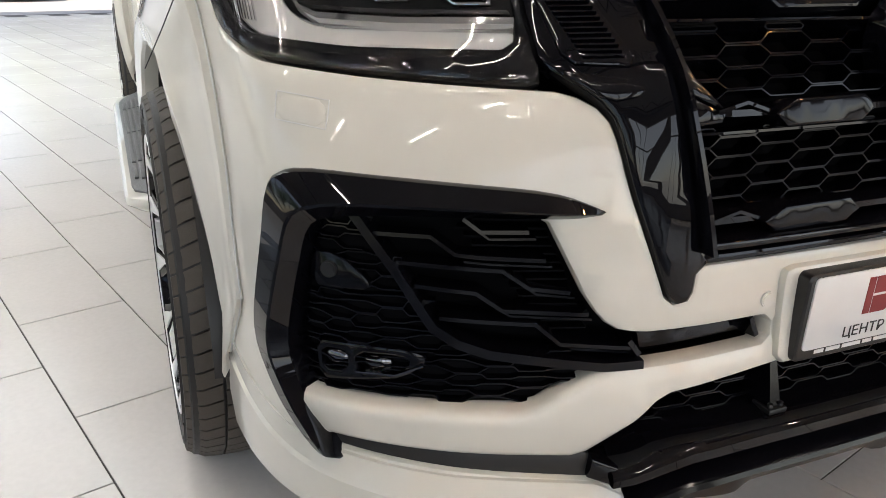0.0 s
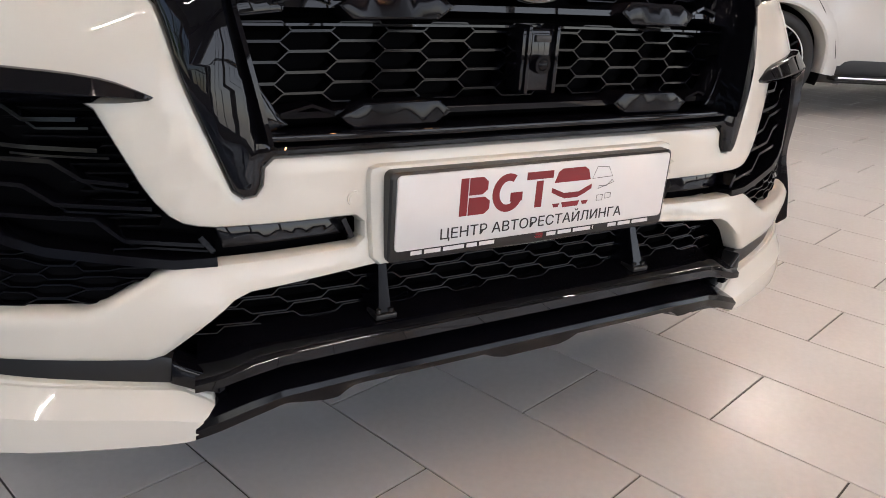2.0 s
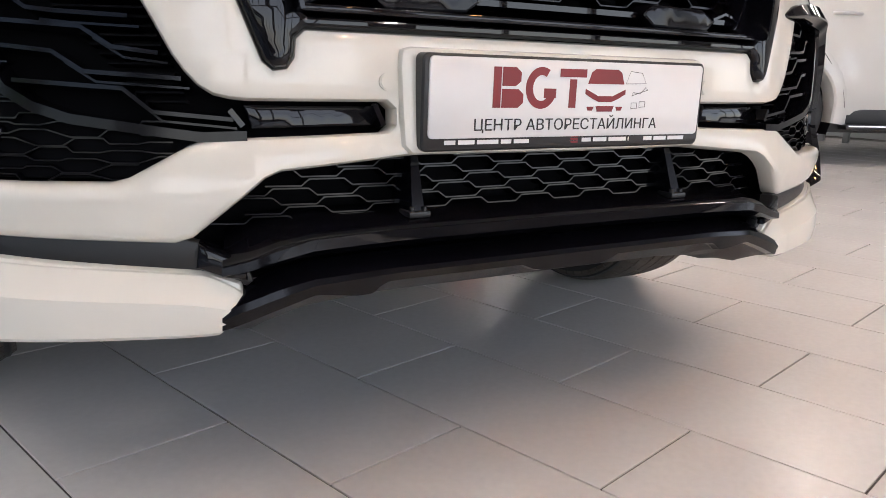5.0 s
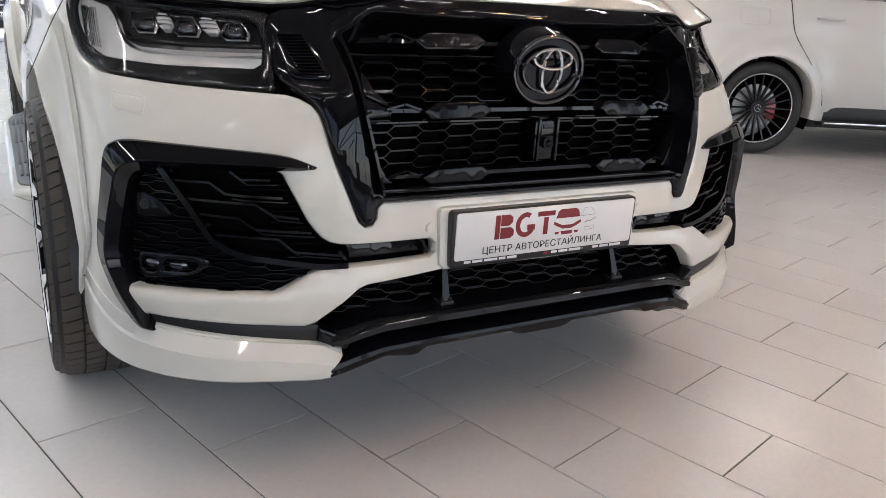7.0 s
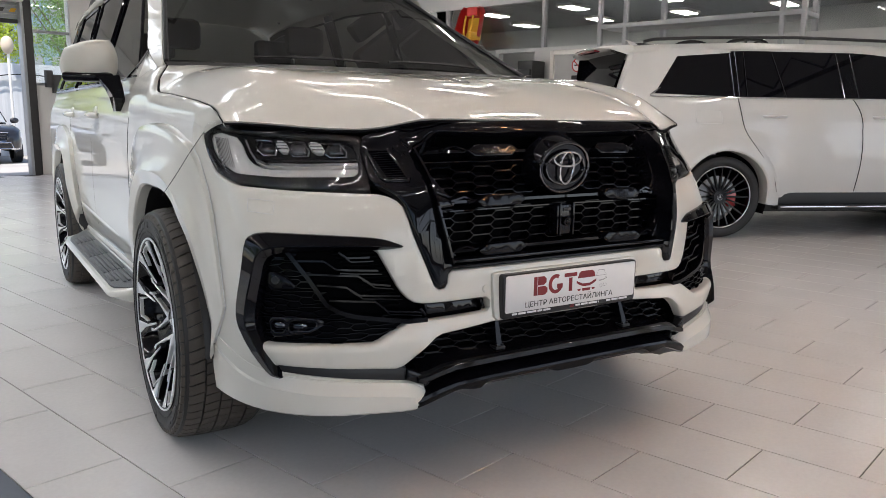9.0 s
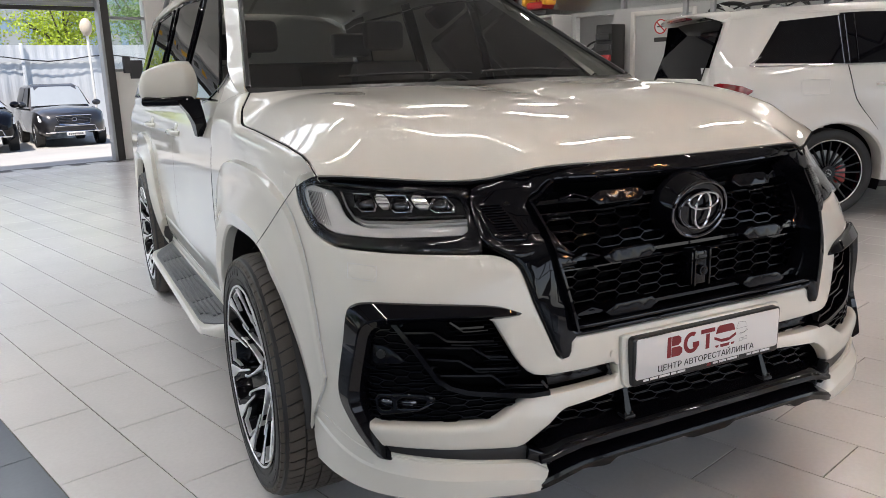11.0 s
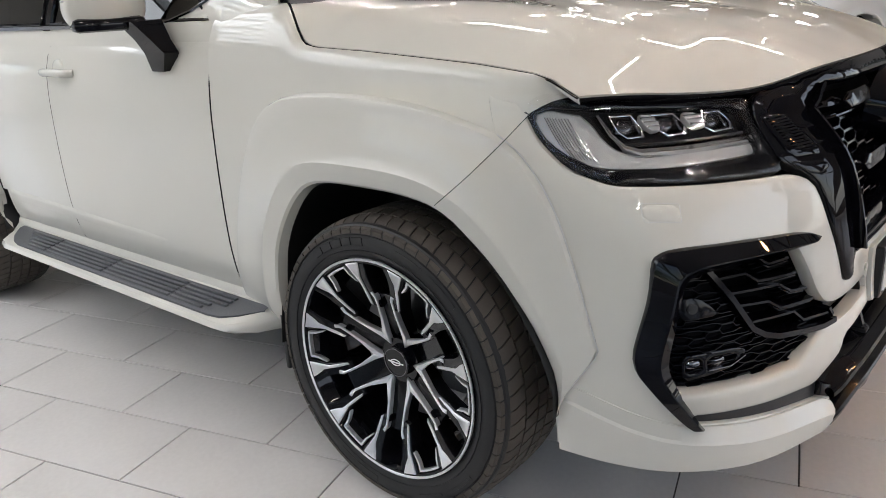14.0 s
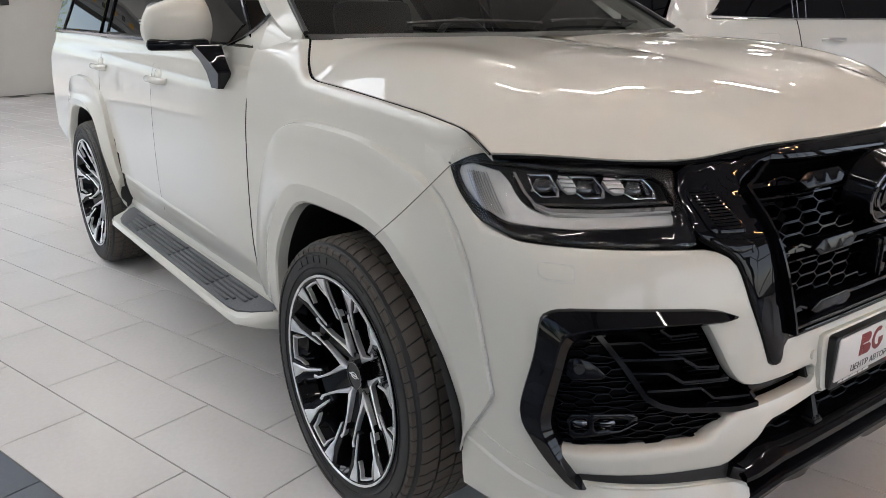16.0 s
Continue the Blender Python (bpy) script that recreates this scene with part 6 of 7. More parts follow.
# ---- dark cars in the yard ----
def yard_car(m, label, paint, tall=1.90, wide=2.0, length=5.2, grille_w=1.0):
    """A car seen from its front: +x is ahead of it."""
    c = thing("parked_car", label, "car", group="cars in the yard")
    c.matrix_basis = m
    hw = wide / 2
    bm = bmesh.new()
    rings = []
    for x, zb, zt, k in ((-length + .95, .5, 1.1, .90), (-length + 1.3, .35, 1.2, .97), (-2.6, .33, 1.2, 1.0), (-.9, .33, 1.20, 1.0), (.2, .33, 1.17, .98), (.62, .34, 1.10, .93), (.86, .40, 1.0, .82), (.95, .5, .8, .70)):
        w = hw * k
        rings.append([(x, -w * .8, zb), (x, -w * .97, zb + .1), (x, -w, (zb + zt) / 2), (x, -w * .95, zt - .08), (x, -w * .80, zt), (x, 0, zt + .05), (x, w * .80, zt), (x, w * .95, zt - .08), (x, w, (zb + zt) / 2), (x, w * .97, zb + .1), (x, w * .8, zb)])
    loft(bm, rings, caps=True)
    body = part("body", bm, paint, c)
    bm = bmesh.new()
    rings = []
    for x, f, z in ((-.95, 0, 1.22), (-1.55, 1, tall - .08), (-1.9, 1, tall), (-3.4, 1, tall), (-length + 1.15, .8, tall - .1), (-length + 1.0, 0, 1.15)):
        w = hw * (.86 - .16 * f)
        rings.append([(x, -hw * .92, 1.17), (x, -w, z - .06), (x, -w * .85, z), (x, w * .85, z), (x, w, z - .06), (x, hw * .92, 1.17)])
    loft(bm, rings)
    part("cabin", bm, paint, c)
    bm = bmesh.new()
    loft(bm, [[(-.93, -hw * .84, 1.24), (-.88, 0, 1.26), (-.93, hw * .84, 1.24)], [(-1.55, -hw * .70, tall - .10), (-1.50, 0, tall - .09), (-1.55, hw * .70, tall - .10)]])
    part("windscreen", bm, M_YGLASS, c, "windscreen with the sky's reflection put into its pale colour")
    for s_ in (1, -1):
        bm = bmesh.new()
        loft(bm, [[(-1.15, s_ * hw * .925, 1.24), (-2.3, s_ * hw * .925, 1.24)], [(-1.68, s_ * hw * .735, tall - .10), (-2.3, s_ * hw * .735, tall - .10)]])
        loft(bm, [[(-2.4, s_ * hw * .925, 1.24), (-3.6, s_ * hw * .925, 1.24)], [(-2.4, s_ * hw * .735, tall - .10), (-3.4, s_ * hw * .735, tall - .10)]])
        part("side_window", bm, M_BLACK, c)
        for x in (0, -3.08):
            bm = tyre(.26, .39, .27)
            bmesh.ops.transform(bm, matrix=Matrix.Translation((x, s_ * (hw - .13), .39)) @ Matrix.Rotation(radians(90 * s_), 4, "Z") @ Matrix.Rotation(math.pi, 4, "Z"), verts=bm.verts)
            w_ = part("wheel", bm, M_RUBBER, c)
            bm = bmesh.new()
            for k in range(7):
                strip(bm, [(.03, 0), (.26, 0)], .02, -.09, [-.10, -.115])
                bmesh.ops.transform(bm, matrix=Matrix.Rotation(2 * math.pi / 7, 4, "X"), verts=bm.verts)
            cyl(bm, .265, .04, Matrix.Translation((-.07, 0, 0)) @ Matrix.Rotation(radians(90), 4, "Y"), 24)
            bmesh.ops.transform(bm, matrix=Matrix.Translation((x, s_ * (hw - .13), .39)) @ Matrix.Rotation(radians(90 * s_), 4, "Z") @ Matrix.Rotation(math.pi, 4, "Z"), verts=bm.verts)
            part("rim", bm, M_CHROME, w_)
        bm = bmesh.new()
        loft(bm, [[(.66, s_ * hw * .93, .80), (.88, s_ * hw * .72, .78), (.93, s_ * hw * .55, .80)], [(.55, s_ * hw * .93, .98), (.80, s_ * hw * .74, .96), (.88, s_ * hw * .55, .93)]])
        part("headlamp", bm, M_GUIDE, c)
        bm = bmesh.new()
        loft(bm, [[(.84, s_ * hw * .80, .45), (.95, s_ * hw * .55, .45)], [(.84, s_ * hw * .80, .58), (.95, s_ * hw * .55, .58)]])
        part("fog_lamp", bm, M_CHROME, c)
        bm = bmesh.new()
        bmesh.ops.create_uvsphere(bm, u_segments=14, v_segments=8, radius=.12, matrix=Matrix.Translation((-1.0, s_ * (hw + .10), 1.30)) @ Matrix.Diagonal((.6, 1.1, .8, 1)))
        part("door_mirror", bm, paint, c)
    g = grille_w / 2
    bm = bmesh.new()
    loft(bm, [[(.965, -g * .85, .72), (.99, 0, .70), (.965, g * .85, .72)], [(.93, -g, .95), (.96, 0, .96), (.93, g, .95)]])
    gr = part("grille", bm, M_SATIN, c)
    bm = bmesh.new()
    for k in range(5):
        sweep(bm, [(.975 - k * .006, -g * .88, .74 + k * .045), (1.0 - k * .006, 0, .74 + k * .045), (.975 - k * .006, g * .88, .74 + k * .045)], .008, 5)
    part("grille_bars", bm, M_SMOKE, gr)
    bm = bmesh.new()
    sweep(bm, [(.97, -g * .86, .71), (1.0, 0, .69), (.97, g * .86, .71), (.94, g * 1.02, .96), (.97, 0, .975), (.94, -g * 1.02, .96)], .016, 6, True)
    part("grille_frame", bm, M_CHROME, gr)
    bm = bmesh.new()
    sweep(bm, [(1.0 , .07 * math.cos(a), .85 + .05 * math.sin(a)) for a in [2 * math.pi * j / 20 for j in range(20)]], .009, 5, True)
    part("badge", bm, M_CHROME, gr)
    bm = bmesh.new()
    box(bm, .95, -g * 1.1, .52, 1.0, g * 1.1, .62, .02)
    bp_ = part("lower_grille", bm, M_SATIN, c)
    bm = bmesh.new()
    sweep(bm, [(.985, -g * 1.25, .50), (1.0, -g * 1.1, .66), (1.0, g * 1.1, .66), (.985, g * 1.25, .50), (.99, g * 1.1, .48), (.99, -g * 1.1, .48)], .015, 6, True)
    part("lower_frame", bm, M_CHROME, bp_)
    bm = bmesh.new()
    box(bm, 1.0, -.26, .36, 1.012, .26, .47, .003)
    part("number_plate", bm, M_PLATE, c)
    bm = bmesh.new()
    for k in range(8):
        box(bm, 1.0125, -.22 + k * .055, .385, 1.014, -.185 + k * .055, .445)
    part("plate_bars", bm, M_INK, c)
    return c


# opaque glass whose pale base colour stands in for reflected sky
M_YGLASS = mat("painted_sky_glass", (.30, .33, .35), .08, 0, 1, vary=.05)
M_GREYP = mat("grey_metallic", (.022, .022, .025), .3, .3, 1, vary=.05, scale=800)
yard_car(Matrix.Translation((-.98, 25.0, -.47)) @ Matrix.Rotation(math.atan2(-1, .16), 4, "Z"), "dark grey off-road car parked in the yard", M_GREYP, 1.93, 2.03)
yard_car(Matrix.Translation((-3.30, 23.2, -.42)) @ Matrix.Rotation(math.atan2(-1, .10), 4, "Z"), "black saloon-like car parked in the yard", M_BLACK, 1.55, 1.85, 4.8, .9)

# ---- hall ----
TH = radians(16.4)
HALL = Matrix.Translation((-1.3695, .772, 0)) @ Matrix.Rotation(TH, 4, "Z")   # local x to the right, local y away
M_TILE = mat("porcelain_tile", (.67, .645, .62), .20, vary=.08, scale=60, bump=.02, vscale=1.3)
M_TILED = mat("dark_blue_tile", (.10, .115, .14), .25, vary=.08, scale=60, bump=.02, vscale=1.3)
M_GROUT = mat("grout", (.075, .068, .062), .8, vary=.1)
M_WALL = mat("painted_wall", (.62, .61, .58), .6, bump=.1, scale=60, vary=.03)
M_CEIL = mat("ceiling_paint", (.34, .34, .34), .7, vary=.06)
M_FRAME = mat("grey_frame", (.30, .31, .32), .4, .3, vary=.05)
M_LAMP = mat("lamp_diffuser", (1, .965, .93), .5, emit=76)
M_LAMPO = mat("office_diffuser", (1, .97, .94), .5, emit=11)
M_LAMPW = mat("warm_lamp_diffuser", (1, .95, .89), .5, emit=76)
M_IRON = mat("dark_steel", (.035, .034, .034), .5, .4, bump=.1, vary=.15)
M_DWALL = mat("dark_wall", (.26, .26, .27), .7, bump=.1, scale=60, vary=.06)
M_DWALL2 = mat("grey_green_wall", (.30, .34, .33), .6, bump=.1, scale=60, vary=.05)
M_PART = mat("partition_grey", (.42, .43, .43), .5, bump=.05, scale=80, vary=.04)
M_YELLOW = mat("yellow_cloth", (.65, .34, .02), .6, bump=.2, scale=120, vary=.1)
M_TAN = mat("tan_carpet", (.30, .16, .10), .9, bump=.4, scale=150, vary=.15)
M_BROWN = mat("brown_carpet", (.10, .05, .035), .9, bump=.4, scale=150, vary=.15)
M_TANL = mat("beige_plaster", (.52, .45, .36), .8, bump=.2, scale=30, vary=.08)
M_BLUEB = mat("blue_cladding", (.22, .32, .42), .4, vary=.08)
M_ASPH = mat("pale_asphalt", (.38, .37, .35), .85, bump=.4, scale=30, vary=.15, vscale=.4)
M_FENCE = mat("fence_sheet", (.60, .63, .66), .5, .2, vary=.06, vscale=.7)
M_LEAF = mat("young_leaves", (.34, .44, .03), .6, vary=.3, vscale=1.5)
M_LEAF2 = mat("green_leaves", (.12, .22, .05), .6, vary=.3, vscale=1.5)
M_BARK = mat("bark", (.10, .08, .06), .9, bump=.5, scale=30, vary=.2)
M_WARM = mat("warm_spot", (1, .50, .20), .5, emit=130)
CEIL, WALL_R, WALL_L, WALL_B, WALL_F = 4.4, 9.8, -7.0, 11.5, -9.0


def struct(name, bm, m, label, cat, smooth=0):
    return tagged(part(name, bm, m, smooth=smooth), label, cat, kind="structure")


bm = bmesh.new()
box(bm, WALL_L - .2, WALL_F - .2, -.2, WALL_R + 4, WALL_B + .15, -.004, m=HALL)
floor = struct("floor", bm, M_GROUT, "pale grey porcelain tiled floor with thin dark joints", "floor")
bm = bmesh.new()
SKY_X0, SKY_X1, SKY_Y0, SKY_Y1 = -5.6, 1.6, 3.0, 9.4
for x0, x1, y0, y1 in ((WALL_L - .2, SKY_X0, WALL_F - .2, WALL_B + .2), (SKY_X1, WALL_R + 4, WALL_F - .2, WALL_B + .2), (SKY_X0, SKY_X1, WALL_F - .2, SKY_Y0), (SKY_X0, SKY_X1, SKY_Y1, WALL_B + .2)):
    box(bm, x0, y0, CEIL, x1, y1, CEIL + .2, m=HALL)
# unseen slab added above the opening to keep direct sun off the car
box(bm, SKY_X0 - .1, SKY_Y0 - .1, CEIL + .204, SKY_X1 + .1, SKY_Y1 + .1, CEIL + .3, m=HALL)
struct("ceiling", bm, M_CEIL, "grey ceiling with a roof light, an added unseen slab above it", "ceiling")
# the roof light whose lattice shines on the car's shoulder
rl = thing("roof_light", "glazed roof light with a fine steel lattice", "skylight", kind="structure")
for k in range(13):
    bm = bmesh.new()
    x = SKY_X0 + (SKY_X1 - SKY_X0) * k / 12
    box(bm, x - .035, SKY_Y0, CEIL + .03, x + .035, SKY_Y1, CEIL + .13, .006, HALL)
    part("roof_bar", bm, M_FRAME, rl)
for k in range(6):
    bm = bmesh.new()
    y = SKY_Y0 + (SKY_Y1 - SKY_Y0) * k / 5
    box(bm, SKY_X0, y - .05, CEIL + .02, SKY_X1, y + .05, CEIL + .16, .006, HALL)
    part("roof_purlin", bm, M_FRAME, rl)
ar = new("roof_daylight", bpy.data.lights.new("roof_daylight", "AREA"))
ar.data.shape, ar.data.size, ar.data.size_y, ar.data.energy, ar.data.color = "RECTANGLE", SKY_X1 - SKY_X0, SKY_Y1 - SKY_Y0, 420, (.84, .93, 1)
ar.matrix_world = HALL @ Matrix.Translation(((SKY_X0 + SKY_X1) / 2, (SKY_Y0 + SKY_Y1) / 2, CEIL + .19))
# back wall with the vehicle gate
bm = bmesh.new()
for x0, x1, z0, z1 in ((WALL_L, -.3, 0, CEIL), (5.12, WALL_R, 0, CEIL), (-.3, 5.12, 3.25, CEIL), (4.43, 5.12, 0, 1.58)):
    box(bm, x0, WALL_B, z0, x1, WALL_B + .2, z1, m=HALL)
struct("wall_back", bm, M_WALL, "white painted back wall with a vehicle gate", "wall")
gate = thing("roller_gate", "rolled-up grey steel gate with a striped bottom rail", "gate")
bm = bmesh.new()
box(bm, 4.27, WALL_B - .12, 0, 4.42, WALL_B + .14, 3.25, .01, HALL)
part("gate_post", bm, M_IRON, gate, "dark steel gate post")
bm = bmesh.new()
box(bm, 4.22, WALL_B - .16, 0, 4.27, WALL_B + .02, 3.2, .005, HALL)
part("gate_guide", bm, M_FRAME, gate)
bm = bmesh.new()
box(bm, -.3, WALL_B - .25, 2.97, 4.27, WALL_B + .1, 3.28, .03, HALL)
part("gate_housing", bm, M_WALL, gate, "pale beige roller housing")
for k in range(4):
    bm = bmesh.new()
    box(bm, -.3, WALL_B - .02, 2.70 + k * .075, 4.22, WALL_B + .03, 2.77 + k * .075, .008, HALL)
    part("gate_slat", bm, M_FRAME, gate)
bm = bmesh.new()
box(bm, -.3, WALL_B - .04, 2.62, 4.22, WALL_B + .04, 2.69, .008, HALL)
part("gate_rail", bm, M_IRON, gate)
for k in range(22):
    bm = bmesh.new()
    x = .1 + k * .19
    loft(bm, [[HALL @ Vector((x + d, WALL_B - .027, z)) for d in (0, .09)] for z, d0 in ((2.805, 0),)] + [[HALL @ Vector((x + d + .04, WALL_B - .027, 2.87)) for d in (0, .09)]])
    part("hazard_stripe", bm, M_YELLOW if k % 2 else M_IRON, gate)
wf = thing("side_window", "narrow fixed window beside the gate", "window", kind="structure")
for z in (1.58, 2.50, 3.2):
    bm = bmesh.new()
    box(bm, 4.42, WALL_B + .05, z, 5.12, WALL_B + .12, z + .05, .004, HALL)
    part("window_frame", bm, M_FRAME, wf)
bm = bmesh.new()
box(bm, 4.42, WALL_B + .08, 1.6, 5.12, WALL_B + .09, 3.22, 0, HALL)
part("pane", bm, M_GLASS, wf).visible_shadow = False
bm = bmesh.new()
box(bm, 4.60, WALL_B - .10, 1.55, 4.72, WALL_B, 1.85, .01, HALL)
box(bm, 4.72, WALL_B - .06, 1.45, 4.95, WALL_B, 1.78, .01, HALL)
tagged(part("switch_box", bm, M_PLAST), "small grey switch boxes on the wall", "switch box")

# left wall: windows with mullions
bm = bmesh.new()
for z0, z1 in ((0, .8), (3.7, CEIL)):
    box(bm, WALL_L - .2, WALL_F, z0, WALL_L, WALL_B, z1, m=HALL)
for y in (WALL_F + .3, -5.5, -1.5, 2.5, 6.5, WALL_B - .3):
    box(bm, WALL_L - .2, y - .25, .8, WALL_L, y + .25, 3.7, m=HALL)
struct("wall_left", bm, M_DWALL, "grey wall with a row of tall windows", "wall")
for k, (y0, y1) in enumerate(((-8.45, -5.75), (-5.25, -1.75), (-1.25, 2.25), (2.75, 6.25), (6.75, 9.95))):
    win = thing("window_%d" % (k + 1), "tall white-framed window with small panes", "window", kind="structure")
    n = 4
    for i in range(n + 1):
        y = y0 + (y1 - y0) * i / n
        bm = bmesh.new()
        box(bm, WALL_L - .12, y - .03, .8, WALL_L - .03, y + .03, 3.7, 0, HALL)
        part("mullion", bm, M_FRAME, win)
    for z in (.8, 1.6, 2.6, 3.64):
        bm = bmesh.new()
        box(bm, WALL_L - .12, y0, z, WALL_L - .03, y1, z + .06, 0, HALL)
        part("transom", bm, M_FRAME, win)
    ar = new("window_light", bpy.data.lights.new("window_light", "AREA"))
    ar.data.shape, ar.data.size, ar.data.size_y, ar.data.energy, ar.data.color = "RECTANGLE", y1 - y0, 2.85, (330, 330, 210, 135, 135)[k], (.90, .955, 1)
    ar.matrix_world = HALL @ Matrix.Translation((WALL_L - .15, (y0 + y1) / 2, 2.25)) @ Matrix.Rotation(radians(90), 4, "Z") @ Matrix.Rotation(radians(-90), 4, "X") @ Matrix.Rotation(math.pi, 4, "Y")
bm = bmesh.new()
for x0, x1, z0, z1 in ((WALL_L, WALL_R + .2, 0, .35), (WALL_L, WALL_R + .2, 3.7, CEIL), (WALL_L, -6.4, .35, 3.7), (-2.9, -2.3, .35, 3.7), (1.2, 1.8, .35, 3.7), (5.3, 5.9, .35, 3.7), (9.4, WALL_R + .2, .35, 3.7)):
    box(bm, x0, WALL_F - .2, z0, x1, WALL_F, z1, m=HALL)
struct("wall_front", bm, M_DWALL, "dark grey shop front with large windows", "wall")
for k, x0 in enumerate((-6.4, -2.3, 1.8, 5.9)):
    win = thing("window_%d" % (k + 6), "large white-framed shop window", "window", kind="structure")
    for i in range(4):
        bm = bmesh.new()
        x = x0 + 3.5 * i / 3
        box(bm, x - .03, WALL_F - .12, .35, x + .03, WALL_F - .03, 3.7, 0, HALL)
        part("mullion", bm, M_FRAME, win)
    for z in (.35, 2.4, 3.64):
        bm = bmesh.new()
        box(bm, x0, WALL_F - .12, z, x0 + 3.5, WALL_F - .03, z + .06, 0, HALL)
        part("transom", bm, M_FRAME, win)
    ar = new("window_light", bpy.data.lights.new("window_light", "AREA"))
    ar.data.shape, ar.data.size, ar.data.size_y, ar.data.energy, ar.data.color = "RECTANGLE", 3.5, 3.3, 32, (.92, .96, 1)
    ar.matrix_world = HALL @ Matrix.Translation((x0 + 1.75, WALL_F - .15, 2.02)) @ Matrix.Rotation(radians(90), 4, "X")

# right partition: cupboards, doorway, door, glazing above
GZ0, GZ1 = 2.26, 3.02
bm = bmesh.new()
for y0, y1, z0, z1 in ((WALL_F, 3.05, 0, GZ0), (4.18, 4.5, 0, GZ0), (5.26, WALL_B, 0, GZ0), (WALL_F, WALL_B, GZ1, CEIL), (3.05, 5.26, 2.2, GZ0)):
    box(bm, WALL_R, y0, z0, WALL_R + .12, y1, z1, m=HALL)
struct("wall_right", bm, M_PART, "pale grey partition wall with glazing on top", "wall")
bm = bmesh.new()
box(bm, WALL_R + 3.8, WALL_F, 0, WALL_R + 3.9, WALL_B, CEIL, m=HALL)
box(bm, WALL_R + .12, WALL_B - .05, 0, WALL_R + 3.8, WALL_B, CEIL, m=HALL)
box(bm, WALL_R + .12, WALL_F, 0, WALL_R + 3.8, WALL_F + .05, CEIL, m=HALL)
struct("wall_office", bm, M_PART, "pale office walls behind the glazing", "wall")
glz = thing("glazing_strip", "long strip of office glazing above the partition", "window", kind="structure")
for k in range(9):
    y0 = -8.4 + k * 2.13
    bm = bmesh.new()
    box(bm, WALL_R + .05, y0, GZ0, WALL_R + .06, y0 + 2.07, GZ1, 0, HALL)
    part("pane", bm, M_GLASS, glz).visible_shadow = False
    bm = bmesh.new()
    box(bm, WALL_R + .0, y0 + 2.07, GZ0, WALL_R + .1, y0 + 2.13, GZ1, .004, HALL)
    part("mullion", bm, M_FRAME, glz)
bm = bmesh.new()
box(bm, WALL_R + .13, WALL_F + .06, 3.06, WALL_R + 3.79, WALL_B - .06, 3.12, m=HALL)
struct("ceiling_office", bm, M_CEIL, "pale grey office ceiling behind the glazing", "ceiling")
for j in range(6):
    for i in range(2):
        l = thing("office_lamp", "flat white office ceiling lamp", "lamp", group="office lamps")
        l.matrix_basis = HALL @ Matrix.Translation((WALL_R + 1.0 + i * 1.7, -2.6 + j * 1.75 + i * .5, 3.005))
        b = bmesh.new()
        box(b, -.32, -.16, 0, .32, .16, .05, .005)
        part("lamp_body", b, M_WALL, l)
        b = bmesh.new()
        box(b, -.29, -.13, -.012, .29, .13, .0, .004)
        part("diffuser", b, M_LAMPO, l)
dr = thing("door_1", "grey panelled office door in a light frame", "door", kind="structure")
bm = bmesh.new()
for y0, y1, z0, z1 in ((3.05, 3.12, 0, 2.2), (4.11, 4.18, 0, 2.2), (3.12, 4.11, 2.13, 2.2)):
    box(bm, WALL_R - .02, y0, z0, WALL_R + .12, y1, z1, .006, HALL)
part("door_frame", bm, M_WALL, dr)
bm = bmesh.new()
box(bm, WALL_R + .02, 3.12, .01, WALL_R + .07, 4.11, 2.13, .006, HALL)
leaf = part("door_leaf", bm, M_PART, dr)
bm = bmesh.new()
sweep(bm, [HALL @ Vector((WALL_R + x, 4.0 + y, 1.02)) for x, y in ((.02, 0), (-.04, 0), (-.045, -.02), (-.045, -.12))], .010, 8)
part("door_handle", bm, M_CHROME, leaf)
SG = HALL @ Matrix.Translation((WALL_R + .016, 3.66, 1.95)) @ Matrix.Rotation(radians(-90), 4, "Z") @ Matrix.Rotation(radians(90), 4, "X")
sign = thing("no_smoking_sign", "round red and white no smoking sign", "sign")
bm = bmesh.new()
slab(bm, [(.115 * math.cos(a), .115 * math.sin(a)) for a in [2 * math.pi * k / 32 for k in range(32)]], 0, .003, SG)
part("sign_face", bm, M_PLATE, sign)
bm = bmesh.new()
loft(bm, [[SG @ Vector((q * math.cos(a), q * math.sin(a), .0042)) for a in [2 * math.pi * k / 36 for k in range(37)]] for q in (.112, .092)])
loft(bm, [[SG @ Vector((x * .7071 - y * .7071, -x * .7071 - y * .7071, .0042)) for x in (-.095, .095)] for y in (-.009, .009)])
part("sign_ring", bm, M_CALIPER, sign)
bm = bmesh.new()
slab(bm, [(.055, .010), (-.06, .010), (-.06, -.010), (.055, -.010)], .003, .0038, SG)
part("sign_cigarette", bm, M_INK, sign)
bm = bmesh.new()
slab(bm, [(.11, -.16), (-.11, -.16), (-.11, -.225), (.11, -.225)], 0, .004, SG)
tagged(part("door_plate", bm, M_INK), "small dark plate on the door", "sign")
